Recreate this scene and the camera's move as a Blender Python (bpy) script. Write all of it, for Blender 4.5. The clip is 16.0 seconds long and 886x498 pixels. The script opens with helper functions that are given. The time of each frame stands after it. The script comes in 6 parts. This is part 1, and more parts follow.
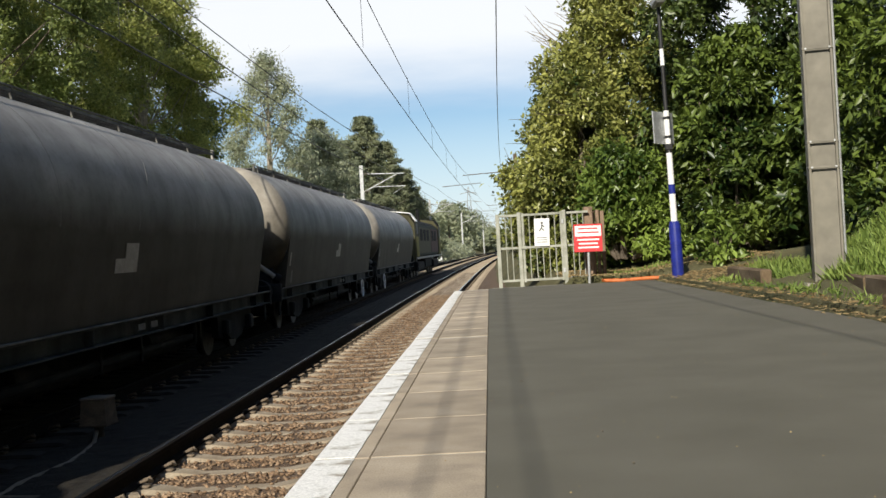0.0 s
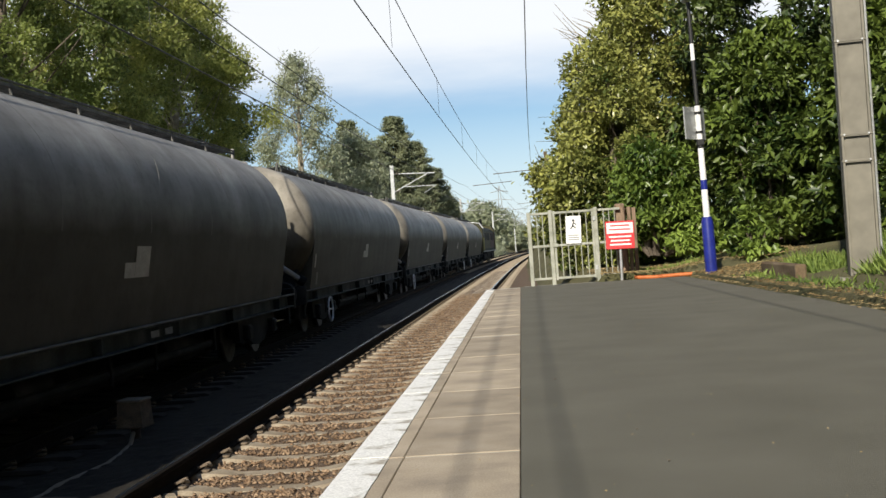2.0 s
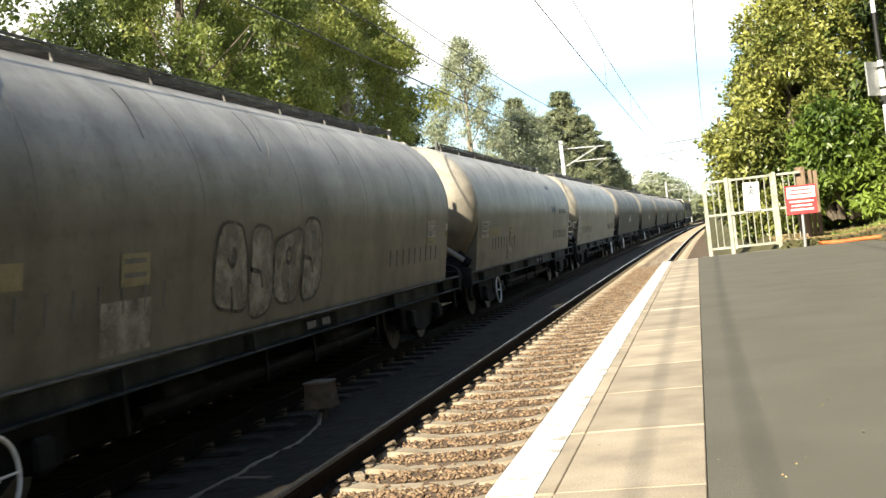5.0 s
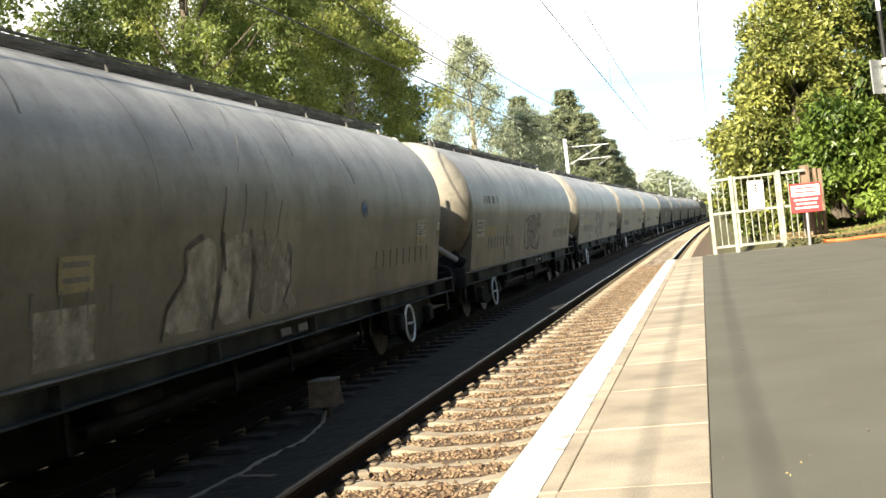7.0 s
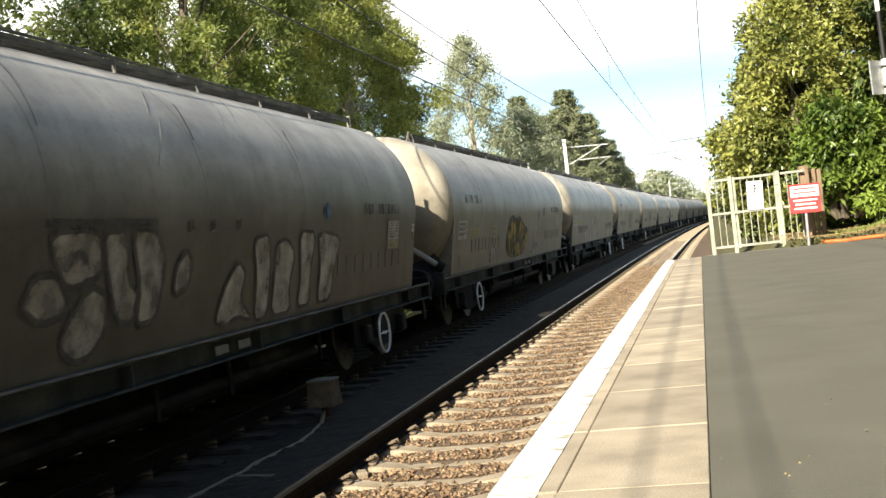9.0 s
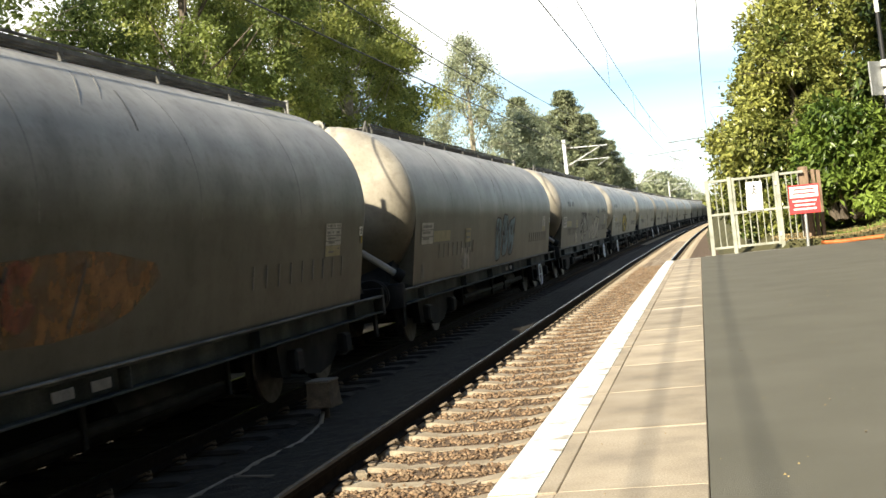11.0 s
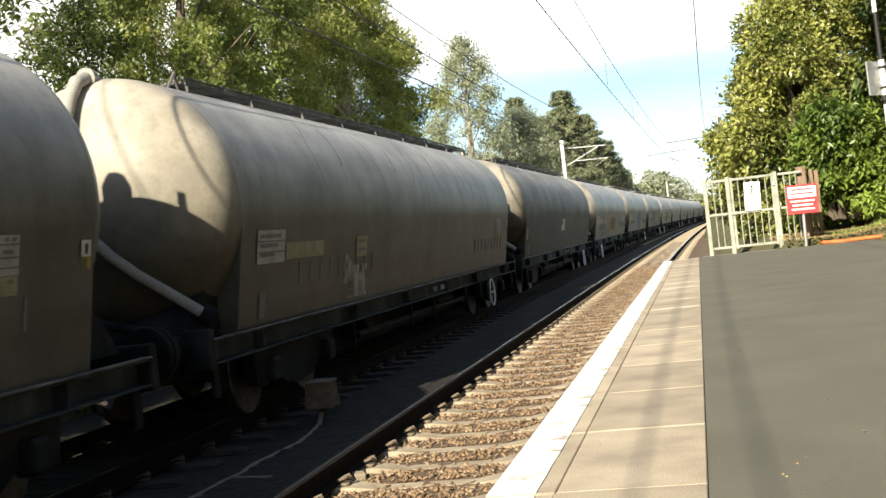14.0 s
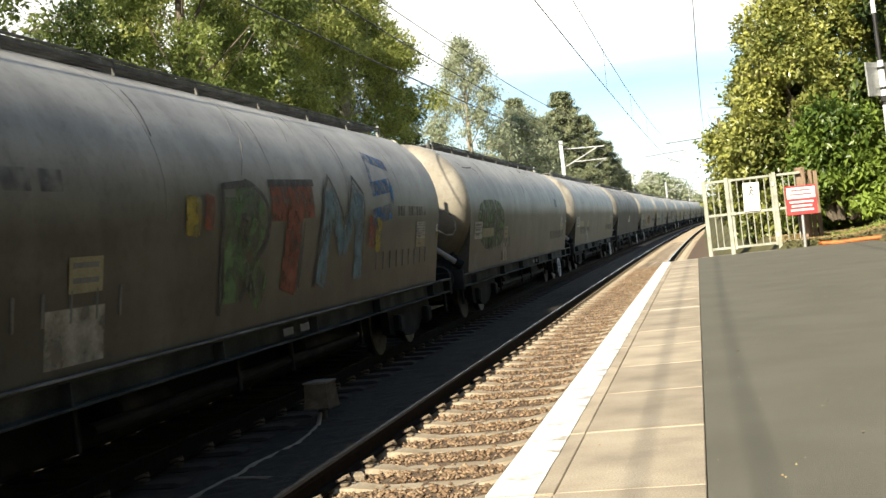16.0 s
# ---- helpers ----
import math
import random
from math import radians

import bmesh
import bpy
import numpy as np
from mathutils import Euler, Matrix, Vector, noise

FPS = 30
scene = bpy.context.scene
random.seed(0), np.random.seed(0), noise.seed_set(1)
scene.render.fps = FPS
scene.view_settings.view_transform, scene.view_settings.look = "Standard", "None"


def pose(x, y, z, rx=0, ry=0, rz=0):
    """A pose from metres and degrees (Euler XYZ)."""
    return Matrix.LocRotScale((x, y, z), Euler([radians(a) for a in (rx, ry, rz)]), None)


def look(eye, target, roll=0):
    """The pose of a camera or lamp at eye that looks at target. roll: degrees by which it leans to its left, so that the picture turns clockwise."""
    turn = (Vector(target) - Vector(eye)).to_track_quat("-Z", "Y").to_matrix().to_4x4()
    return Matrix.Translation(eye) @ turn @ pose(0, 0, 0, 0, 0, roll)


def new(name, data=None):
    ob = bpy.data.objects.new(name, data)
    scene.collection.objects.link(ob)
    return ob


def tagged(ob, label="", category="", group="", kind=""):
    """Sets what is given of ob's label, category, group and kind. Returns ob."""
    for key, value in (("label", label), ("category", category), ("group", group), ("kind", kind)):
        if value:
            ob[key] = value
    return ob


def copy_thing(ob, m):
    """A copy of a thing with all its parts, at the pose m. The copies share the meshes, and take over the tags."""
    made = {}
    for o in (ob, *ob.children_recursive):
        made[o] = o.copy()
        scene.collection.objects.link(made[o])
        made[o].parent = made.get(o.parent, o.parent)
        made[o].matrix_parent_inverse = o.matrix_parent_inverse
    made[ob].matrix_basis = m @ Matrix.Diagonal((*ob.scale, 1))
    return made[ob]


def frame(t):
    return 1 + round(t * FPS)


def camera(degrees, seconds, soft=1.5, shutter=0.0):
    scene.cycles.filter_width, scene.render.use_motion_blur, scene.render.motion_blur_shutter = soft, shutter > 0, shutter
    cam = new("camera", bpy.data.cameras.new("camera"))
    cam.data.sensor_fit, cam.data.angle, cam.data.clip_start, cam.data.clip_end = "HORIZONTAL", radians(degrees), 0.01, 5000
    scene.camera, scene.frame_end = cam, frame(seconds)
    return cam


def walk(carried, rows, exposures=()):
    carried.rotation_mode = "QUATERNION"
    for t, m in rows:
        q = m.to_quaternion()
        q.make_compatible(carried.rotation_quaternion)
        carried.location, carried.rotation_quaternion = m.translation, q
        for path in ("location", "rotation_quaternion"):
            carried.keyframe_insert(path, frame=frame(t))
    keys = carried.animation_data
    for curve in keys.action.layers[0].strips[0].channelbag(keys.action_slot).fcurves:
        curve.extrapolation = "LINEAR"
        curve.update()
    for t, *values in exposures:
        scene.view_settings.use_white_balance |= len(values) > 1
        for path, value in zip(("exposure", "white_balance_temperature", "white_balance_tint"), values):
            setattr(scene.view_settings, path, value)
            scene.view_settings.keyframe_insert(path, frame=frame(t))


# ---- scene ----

# ---- camera ----
cam = camera(42.8, 16.0, soft=1.5, shutter=0.05)
EYE_Z = 0.698
# seconds, yaw, pitch, roll
PATH = [
    (0, 2.344, 0.172, 3.240),
    (0.5, 2.543, 0.120, 3.248),
    (1, 2.870, 0.140, 3.583),
    (1.5, 2.996, 0.186, 3.764),
    (2, 3.943, 0.225, 3.963),
    (2.5, 7.584, 0.228, 4.062),
    (3, 11.252, 0.183, 4.147),
    (3.5, 11.465, -0.010, 3.990),
    (4, 11.311, -0.069, 4.237),
    (4.5, 11.284, -0.171, 6.420),
    (4.7, 12.618, -0.116, 6.412),
    (7, 12.936, -0.198, 6.421),
    (7.5, 12.922, -0.209, 6.315),
    (8, 12.895, -0.200, 6.367),
    (8.5, 12.895, -0.198, 6.358),
    (9, 12.891, -0.199, 6.345),
    (11.5, 12.850, -0.169, 6.332),
    (12, 12.812, -0.167, 6.360),
    (12.5, 12.770, -0.173, 6.334),
    (13, 12.759, -0.177, 6.307),
    (13.5, 12.767, -0.172, 6.286),
    (14, 12.769, -0.156, 6.394),
    (14.5, 12.763, -0.170, 6.301),
    (15, 12.731, -0.159, 6.382),
    (15.5, 12.729, -0.175, 6.313),
    (16, 12.724, -0.128, 6.381),
]
EXPOSE = [(0.0, 0.3, 6600, 8), (2.0, 0.3, 6600, 8), (2.6, 0.55, 6800, 6), (3.2, 0.9, 7000, 5), (4.5, 1.25, 7150, 5), (7.0, 1.5, 7200, 5), (7.6, 1.45, 7200, 5), (8.6, 1.3, 7200, 5), (11.5, 1.17, 7200, 5), (12.5, 1.12, 7200, 5), (16.0, 1.15, 7200, 5)]
walk(cam, [(t, pose(0, 0, EYE_Z, 90 + p, r, y)) for t, y, p, r in PATH], EXPOSE)

# ---- light ----
SUN_WAY = Vector((0.395, 1.5, -0.94)).normalized()
sun = new("sun", bpy.data.lights.new("sun", "SUN"))
sun.data.energy, sun.data.angle, sun.data.color = 5.0, radians(0.6), (1.0, 0.93, 0.82)
sun.matrix_world = look((0, 0, 60), tuple(Vector((0, 0, 60)) + SUN_WAY))
world = bpy.data.worlds.new("sky")
scene.world = world
world.use_nodes = True
wn, wl = world.node_tree.nodes, world.node_tree.links
wn.clear()
w_out = wn.new("ShaderNodeOutputWorld")
w_bg = wn.new("ShaderNodeBackground")
w_bg.inputs["Strength"].default_value = 0.054
w_sky = wn.new("ShaderNodeTexSky")
w_sky.sky_type, w_sky.sun_disc = "NISHITA", False
w_sky.sun_elevation = math.asin(-SUN_WAY.z)
w_sky.sun_rotation = math.atan2(-SUN_WAY.x, -SUN_WAY.y)
w_sky.air_density, w_sky.dust_density, w_sky.ozone_density = 1.0, 0.6, 1.5
w_geo = wn.new("ShaderNodeTexCoord")
w_map = wn.new("ShaderNodeMapping")
w_map.inputs["Scale"].default_value = (1.0, 1.0, 5.5)
w_map.inputs["Location"].default_value = (0.3, 0.0, 0.2)
w_noise = wn.new("ShaderNodeTexNoise")
w_noise.inputs["Scale"].default_value, w_noise.inputs["Detail"].default_value = 1.6, 7.0
w_noise.inputs["Roughness"].default_value = 0.55
w_sep = wn.new("ShaderNodeSeparateXYZ")
w_rise = wn.new("ShaderNodeMapRange")
w_rise.inputs["From Min"].default_value, w_rise.inputs["From Max"].default_value = 0.10, 0.19
w_add = wn.new("ShaderNodeMath")
w_add.operation = "MULTIPLY_ADD"
w_add.inputs[1].default_value = 0.7
w_ramp = wn.new("ShaderNodeMapRange")
w_ramp.interpolation_type = "SMOOTHSTEP"
w_ramp.inputs["From Min"].default_value, w_ramp.inputs["From Max"].default_value = 0.62, 1.2
w_ramp.inputs["To Max"].default_value = 0.9
w_mix = wn.new("ShaderNodeMix")
w_mix.data_type = "RGBA"
w_mix.inputs["B"].default_value = (15.5, 15.7, 16.3, 1)
wl.new(w_geo.outputs["Generated"], w_map.inputs["Vector"])
wl.new(w_map.outputs["Vector"], w_noise.inputs["Vector"])
wl.new(w_geo.outputs["Generated"], w_sep.inputs["Vector"])
wl.new(w_sep.outputs["Z"], w_rise.inputs["Value"])
w_fall = wn.new("ShaderNodeMapRange")
w_fall.inputs["From Min"].default_value, w_fall.inputs["From Max"].default_value = 0.26, 0.5
w_fall.inputs["To Min"].default_value, w_fall.inputs["To Max"].default_value = 1.0, 0.12
w_bank = wn.new("ShaderNodeMath")
w_bank.operation = "MULTIPLY"
wl.new(w_sep.outputs["Z"], w_fall.inputs["Value"])
wl.new(w_rise.outputs["Result"], w_bank.inputs[0])
wl.new(w_fall.outputs["Result"], w_bank.inputs[1])
wl.new(w_bank.outputs["Value"], w_add.inputs[0])
wl.new(w_noise.outputs["Fac"], w_add.inputs[2])
wl.new(w_add.outputs["Value"], w_ramp.inputs["Value"])
wl.new(w_ramp.outputs["Result"], w_mix.inputs["Factor"])
w_tint = wn.new("ShaderNodeMix")
w_tint.data_type, w_tint.blend_type = "RGBA", "MULTIPLY"
w_tint.inputs["Factor"].default_value = 1.0
w_tint.inputs["B"].default_value = (1.15, 1.36, 1.62, 1)
wl.new(w_sky.outputs["Color"], w_tint.inputs["A"])
wl.new(w_tint.outputs["Result"], w_mix.inputs["A"])
w_near = wn.new("ShaderNodeMapRange")
w_near.inputs["From Min"].default_value, w_near.inputs["From Max"].default_value = 0.0, 0.13
w_near.inputs["To Min"].default_value, w_near.inputs["To Max"].default_value = 0.75, 0.0
w_haze = wn.new("ShaderNodeMix")
w_haze.data_type = "RGBA"
w_haze.inputs["B"].default_value = (13.5, 15.0, 17.0, 1)
wl.new(w_sep.outputs["Z"], w_near.inputs["Value"])
wl.new(w_near.outputs["Result"], w_haze.inputs["Factor"])
wl.new(w_mix.outputs["Result"], w_haze.inputs["A"])
wl.new(w_haze.outputs["Result"], w_bg.inputs["Color"])
wl.new(w_bg.outputs["Background"], w_out.inputs["Surface"])


# ---- materials ----
def material(name, colors, scale=8.0, fine=90.0, rough=0.8, bump=0.3, metal=0.0, stretch=(1, 1, 1), island=0.0, per_object=0.0, depth=0.01, spec=0.4, contrast=(0.3, 0.7)):
    """Two-scale noise between two or three colours, with grain in the bump."""
    m = bpy.data.materials.new(name)
    m.use_nodes = True
    n, l = m.node_tree.nodes, m.node_tree.links
    b = n["Principled BSDF"]
    co = n.new("ShaderNodeTexCoord")
    mp = n.new("ShaderNodeMapping")
    mp.inputs["Scale"].default_value = stretch
    l.new(co.outputs["Object"], mp.inputs["Vector"])
    big = n.new("ShaderNodeTexNoise")
    big.inputs["Scale"].default_value, big.inputs["Detail"].default_value = scale, 6
    small = n.new("ShaderNodeTexNoise")
    small.inputs["Scale"].default_value, small.inputs["Detail"].default_value = fine, 3
    l.new(mp.outputs["Vector"], big.inputs["Vector"])
    l.new(co.outputs["Object"], small.inputs["Vector"])
    ramp = n.new("ShaderNodeValToRGB")
    e = ramp.color_ramp.elements
    e[0].position, e[1].position = contrast
    e[0].color, e[1].color = (*colors[0], 1), (*colors[-1], 1)
    if len(colors) == 3:
        mid = e.new(sum(contrast) / 2)
        mid.color = (*colors[1], 1)
    l.new(big.outputs["Fac"], ramp.inputs["Fac"])
    grain = n.new("ShaderNodeMapRange")
    grain.inputs["From Min"].default_value, grain.inputs["From Max"].default_value = 0.3, 0.7
    grain.inputs["To Min"].default_value, grain.inputs["To Max"].default_value = 0.8, 1.2
    l.new(small.outputs["Fac"], grain.inputs["Value"])
    mul = n.new("ShaderNodeMix")
    mul.data_type, mul.blend_type = "RGBA", "MULTIPLY"
    mul.inputs["Factor"].default_value = 1.0
    l.new(ramp.outputs["Color"], mul.inputs["A"])
    last = grain.outputs["Result"]
    for amount, node, out in ((island, "ShaderNodeNewGeometry", "Random Per Island"), (per_object, "ShaderNodeObjectInfo", "Random")):
        if amount:
            src = n.new(node)
            r = n.new("ShaderNodeMapRange")
            r.inputs["To Min"].default_value, r.inputs["To Max"].default_value = 1 - amount, 1 + amount
            l.new(src.outputs[out], r.inputs["Value"])
            mm = n.new("ShaderNodeMath")
            mm.operation = "MULTIPLY"
            l.new(last, mm.inputs[0])
            l.new(r.outputs["Result"], mm.inputs[1])
            last = mm.outputs["Value"]
    l.new(last, mul.inputs["B"])
    l.new(mul.outputs["Result"], b.inputs["Base Color"])
    b.inputs["Roughness"].default_value, b.inputs["Metallic"].default_value = rough, metal
    b.inputs["Specular IOR Level"].default_value = spec
    if bump:
        bp = n.new("ShaderNodeBump")
        bp.inputs["Strength"].default_value, bp.inputs["Distance"].default_value = bump, depth
        l.new(small.outputs["Fac"], bp.inputs["Height"])
        l.new(bp.outputs["Normal"], b.inputs["Normal"])
    return m


def leaf_material(name, dark, light, gloss=0.45, through_light=0.35):
    m = bpy.data.materials.new(name)
    m.use_nodes = True
    n, l = m.node_tree.nodes, m.node_tree.links
    b = n["Principled BSDF"]
    geo = n.new("ShaderNodeNewGeometry")
    ramp = n.new("ShaderNodeValToRGB")
    ramp.color_ramp.elements[0].color, ramp.color_ramp.elements[1].color = (*dark, 1), (*light, 1)
    co = n.new("ShaderNodeTexCoord")
    big = n.new("ShaderNodeTexNoise")
    big.inputs["Scale"].default_value = 0.55
    l.new(co.outputs["Object"], big.inputs["Vector"])
    mx = n.new("ShaderNodeMath")
    mx.operation = "MULTIPLY_ADD"
    mx.inputs[1].default_value = 0.55
    l.new(geo.outputs["Random Per Island"], mx.inputs[0])
    sub = n.new("ShaderNodeMapRange")
    sub.inputs["From Min"].default_value, sub.inputs["From Max"].default_value = 0.35, 0.68
    sub.inputs["To Min"].default_value, sub.inputs["To Max"].default_value = -0.1, 0.55
    l.new(big.outputs["Fac"], sub.inputs["Value"])
    l.new(sub.outputs["Result"], mx.inputs[2])
    l.new(mx.outputs["Value"], ramp.inputs["Fac"])
    l.new(ramp.outputs["Color"], b.inputs["Base Color"])
    b.inputs["Roughness"].default_value = gloss
    tr = n.new("ShaderNodeBsdfTranslucent")
    l.new(ramp.outputs["Color"], tr.inputs["Color"])
    mix = n.new("ShaderNodeMixShader")
    mix.inputs["Fac"].default_value = through_light
    l.new(b.outputs["BSDF"], mix.inputs[1])
    l.new(tr.outputs["BSDF"], mix.inputs[2])
    l.new(mix.outputs["Shader"], n["Material Output"].inputs["Surface"])
    return m


TARMAC = material("tarmac", [(0.106, 0.1, 0.076), (0.121, 0.114, 0.088), (0.137, 0.129, 0.101)], 1.6, 260, 0.9, 0.5, depth=0.006)
PAVER = material("paver", [(0.25, 0.21, 0.165), (0.37, 0.305, 0.225), (0.44, 0.37, 0.285)], 3.4, 160, 0.85, 0.25, per_object=0.14, depth=0.004)
MORTAR = material("mortar", [(0.42, 0.38, 0.3), (0.55, 0.5, 0.42)], 5, 120, 0.9, 0.2, depth=0.003)
WHITE_LINE = material("white_line", [(0.34, 0.3, 0.24), (0.72, 0.71, 0.67), (0.8, 0.79, 0.76)], 7, 120, 0.7, 0.2, depth=0.003, contrast=(0.34, 0.5))
CONCRETE = material("concrete", [(0.28, 0.25, 0.21), (0.40, 0.36, 0.30)], 3, 80, 0.9, 0.4, per_object=0.12, depth=0.006)
SLEEPER = material("sleeper_concrete", [(0.22, 0.17, 0.115), (0.30, 0.245, 0.175), (0.38, 0.32, 0.24)], 4, 70, 0.9, 0.4, per_object=0.12, depth=0.006)
BALLAST = material("ballast", [(0.085, 0.055, 0.034), (0.135, 0.09, 0.058), (0.19, 0.135, 0.092)], 14, 60, 0.95, 1.0, depth=0.03)
# ballast copy blackened by brake dirt and by train shade put into the colour
SOOTY_SHADE = material("shaded_sooty_ballast", [(0.0075, 0.0058, 0.0036), (0.0145, 0.0113, 0.0072), (0.029, 0.0225, 0.0148)], 14, 60, 0.95, 1.0, depth=0.03)
# dark copy of the sleeper concrete for the shade under the train
SHADED_SLEEPER = material("shaded_sleeper", [(0.013, 0.010, 0.007), (0.026, 0.02, 0.015)], 4, 70, 0.9, 0.4, per_object=0.12, depth=0.006)
STONE = material("ballast_stone", [(0.13, 0.078, 0.045), (0.22, 0.145, 0.088), (0.32, 0.23, 0.15)], 6, 60, 0.95, 0.5, island=0.4, depth=0.01)
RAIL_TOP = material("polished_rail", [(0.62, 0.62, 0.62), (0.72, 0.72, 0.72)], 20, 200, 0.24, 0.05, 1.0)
# rust taken near black: shade on the rail sides is in the colour
RAIL_SIDE = material("shaded_rusty_rail", [(0.006, 0.0045, 0.004), (0.014, 0.0105, 0.008)], 12, 80, 0.95, 0.4, spec=0.08)
CLIP = material("rail_clip", [(0.10, 0.075, 0.05), (0.2, 0.155, 0.11)], 20, 80, 0.8, 0.2)
DIRT = material("soil", [(0.09, 0.065, 0.04), (0.2, 0.15, 0.09), (0.29, 0.22, 0.13)], 2.5, 50, 0.95, 0.8, depth=0.03)
GROUND = material("rough_grass_ground", [(0.05, 0.055, 0.02), (0.1, 0.09, 0.04), (0.14, 0.13, 0.06)], 0.6, 20, 0.95, 0.8, depth=0.05)
GATE_PAINT = material("gate_paint", [(0.22, 0.225, 0.18), (0.31, 0.315, 0.26), (0.37, 0.37, 0.32)], 5, 60, 0.55, 0.1)
GALV = material("galvanised_steel", [(0.33, 0.34, 0.34), (0.46, 0.47, 0.47)], 6, 60, 0.5, 0.1, 0.5)
MAST_GREY = material("weathered_mast_steel", [(0.165, 0.151, 0.119), (0.175, 0.161, 0.128), (0.186, 0.172, 0.138)], 0.9, 5, 0.6, 0.01, stretch=(1, 1, 0.3))
KERB = material("weathered_edging", [(0.07, 0.045, 0.024), (0.13, 0.09, 0.052), (0.2, 0.15, 0.095)], 4, 50, 0.9, 0.5, stretch=(1, 0.3, 1))
WOOD = material("weathered_timber", [(0.15, 0.1, 0.065), (0.27, 0.19, 0.13)], 5, 60, 0.85, 0.4, stretch=(6, 6, 0.6))
BLUE = material("blue_paint", [(0.012, 0.02, 0.16), (0.02, 0.03, 0.23)], 5, 50, 0.35, 0.05)
WHITE = material("white_paint", [(0.68, 0.68, 0.66), (0.8, 0.8, 0.79)], 4, 50, 0.5, 0.05)
RED = material("red_sign_paint", [(0.56, 0.035, 0.04), (0.64, 0.055, 0.06)], 5, 50, 0.4, 0.0)
BLACK = material("black_paint", [(0.012, 0.012, 0.012), (0.025, 0.025, 0.025)], 5, 50, 0.5, 0.05)
ORANGE = material("orange_plastic_pipe", [(0.42, 0.1, 0.02), (0.55, 0.16, 0.04)], 8, 50, 0.6, 0.1)
RUSTY = material("rusty_brown_metal", [(0.06, 0.042, 0.026), (0.13, 0.095, 0.06)], 9, 60, 0.85, 0.4)
CABLE = material("cable_sheath", [(0.12, 0.1, 0.075), (0.2, 0.165, 0.125)], 8, 50, 0.6, 0.1)
WIRE = material("overhead_wire", [(0.03, 0.03, 0.032), (0.06, 0.06, 0.06)], 8, 50, 0.5, 0.0, 0.6)
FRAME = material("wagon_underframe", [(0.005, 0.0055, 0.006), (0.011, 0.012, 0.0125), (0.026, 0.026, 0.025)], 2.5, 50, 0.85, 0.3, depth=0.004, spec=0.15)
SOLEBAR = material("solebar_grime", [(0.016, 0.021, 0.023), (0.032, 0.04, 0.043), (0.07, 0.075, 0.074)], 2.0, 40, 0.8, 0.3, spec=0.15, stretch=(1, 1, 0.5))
WALKWAY = material("dusty_walkway_steel", [(0.06, 0.059, 0.055), (0.13, 0.126, 0.115), (0.22, 0.212, 0.195)], 3.0, 60, 0.8, 0.2)
STEEL = material("wheel_steel", [(0.05, 0.045, 0.04), (0.12, 0.11, 0.1)], 8, 50, 0.6, 0.2, 0.6)
PIPE = material("dusty_pipe", [(0.26, 0.25, 0.225), (0.38, 0.365, 0.33)], 5, 60, 0.8, 0.2)
PANEL = material("faded_data_panel", [(0.24, 0.232, 0.208), (0.36, 0.35, 0.32)], 6, 60, 0.6, 0.0)
OCHRE = material("faded_yellow_panel", [(0.2, 0.18, 0.105), (0.29, 0.262, 0.16)], 6, 60, 0.7, 0.0)
BARS = material("faded_print", [(0.1, 0.1, 0.095), (0.17, 0.165, 0.155)], 6, 60, 0.7, 0.0)
BARK = material("bark", [(0.07, 0.055, 0.04), (0.16, 0.13, 0.1)], 6, 30, 0.9, 0.6, stretch=(1, 1, 0.3), depth=0.02)
PALE_BARK = material("pale_birch_bark", [(0.2, 0.16, 0.11), (0.42, 0.38, 0.3)], 4, 30, 0.85, 0.4, depth=0.01)
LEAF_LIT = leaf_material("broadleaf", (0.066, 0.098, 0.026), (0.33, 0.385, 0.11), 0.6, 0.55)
# lighter copy of LEAF_LIT with sunshine put into the leaf colour
LEAF_SUNNY = leaf_material("sunny_broadleaf", (0.15, 0.19, 0.045), (0.54, 0.55, 0.17), 0.6, 0.55)
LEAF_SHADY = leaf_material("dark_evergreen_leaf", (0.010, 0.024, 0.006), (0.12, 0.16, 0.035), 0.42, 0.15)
# brighter copy of LEAF_LAUREL, sunlight put into the leaf colour
LEAF_LAUREL_LIT = leaf_material("sunlit_laurel_leaf", (0.035, 0.07, 0.012), (0.3, 0.4, 0.08), 0.38, 0.3)
LEAF_PALE = leaf_material("silvery_leaf", (0.22, 0.255, 0.15), (0.46, 0.48, 0.33), 0.5, 0.45)
LEAF_PINE = leaf_material("pine_needle", (0.06, 0.08, 0.04), (0.3, 0.32, 0.18), 0.6, 0.15)
LEAF_LAUREL = leaf_material("laurel_leaf", (0.015, 0.036, 0.007), (0.185, 0.245, 0.045), 0.42, 0.22)
LEAF_HOLLY = leaf_material("yellowing_evergreen_leaf", (0.04, 0.065, 0.012), (0.46, 0.46, 0.13), 0.33, 0.25)
GRASS = leaf_material("grass_blade", (0.10, 0.18, 0.035), (0.40, 0.50, 0.12), 0.6, 0.4)
LITTER = leaf_material("fallen_leaf", (0.2, 0.12, 0.04), (0.55, 0.42, 0.2), 0.7, 0.15)


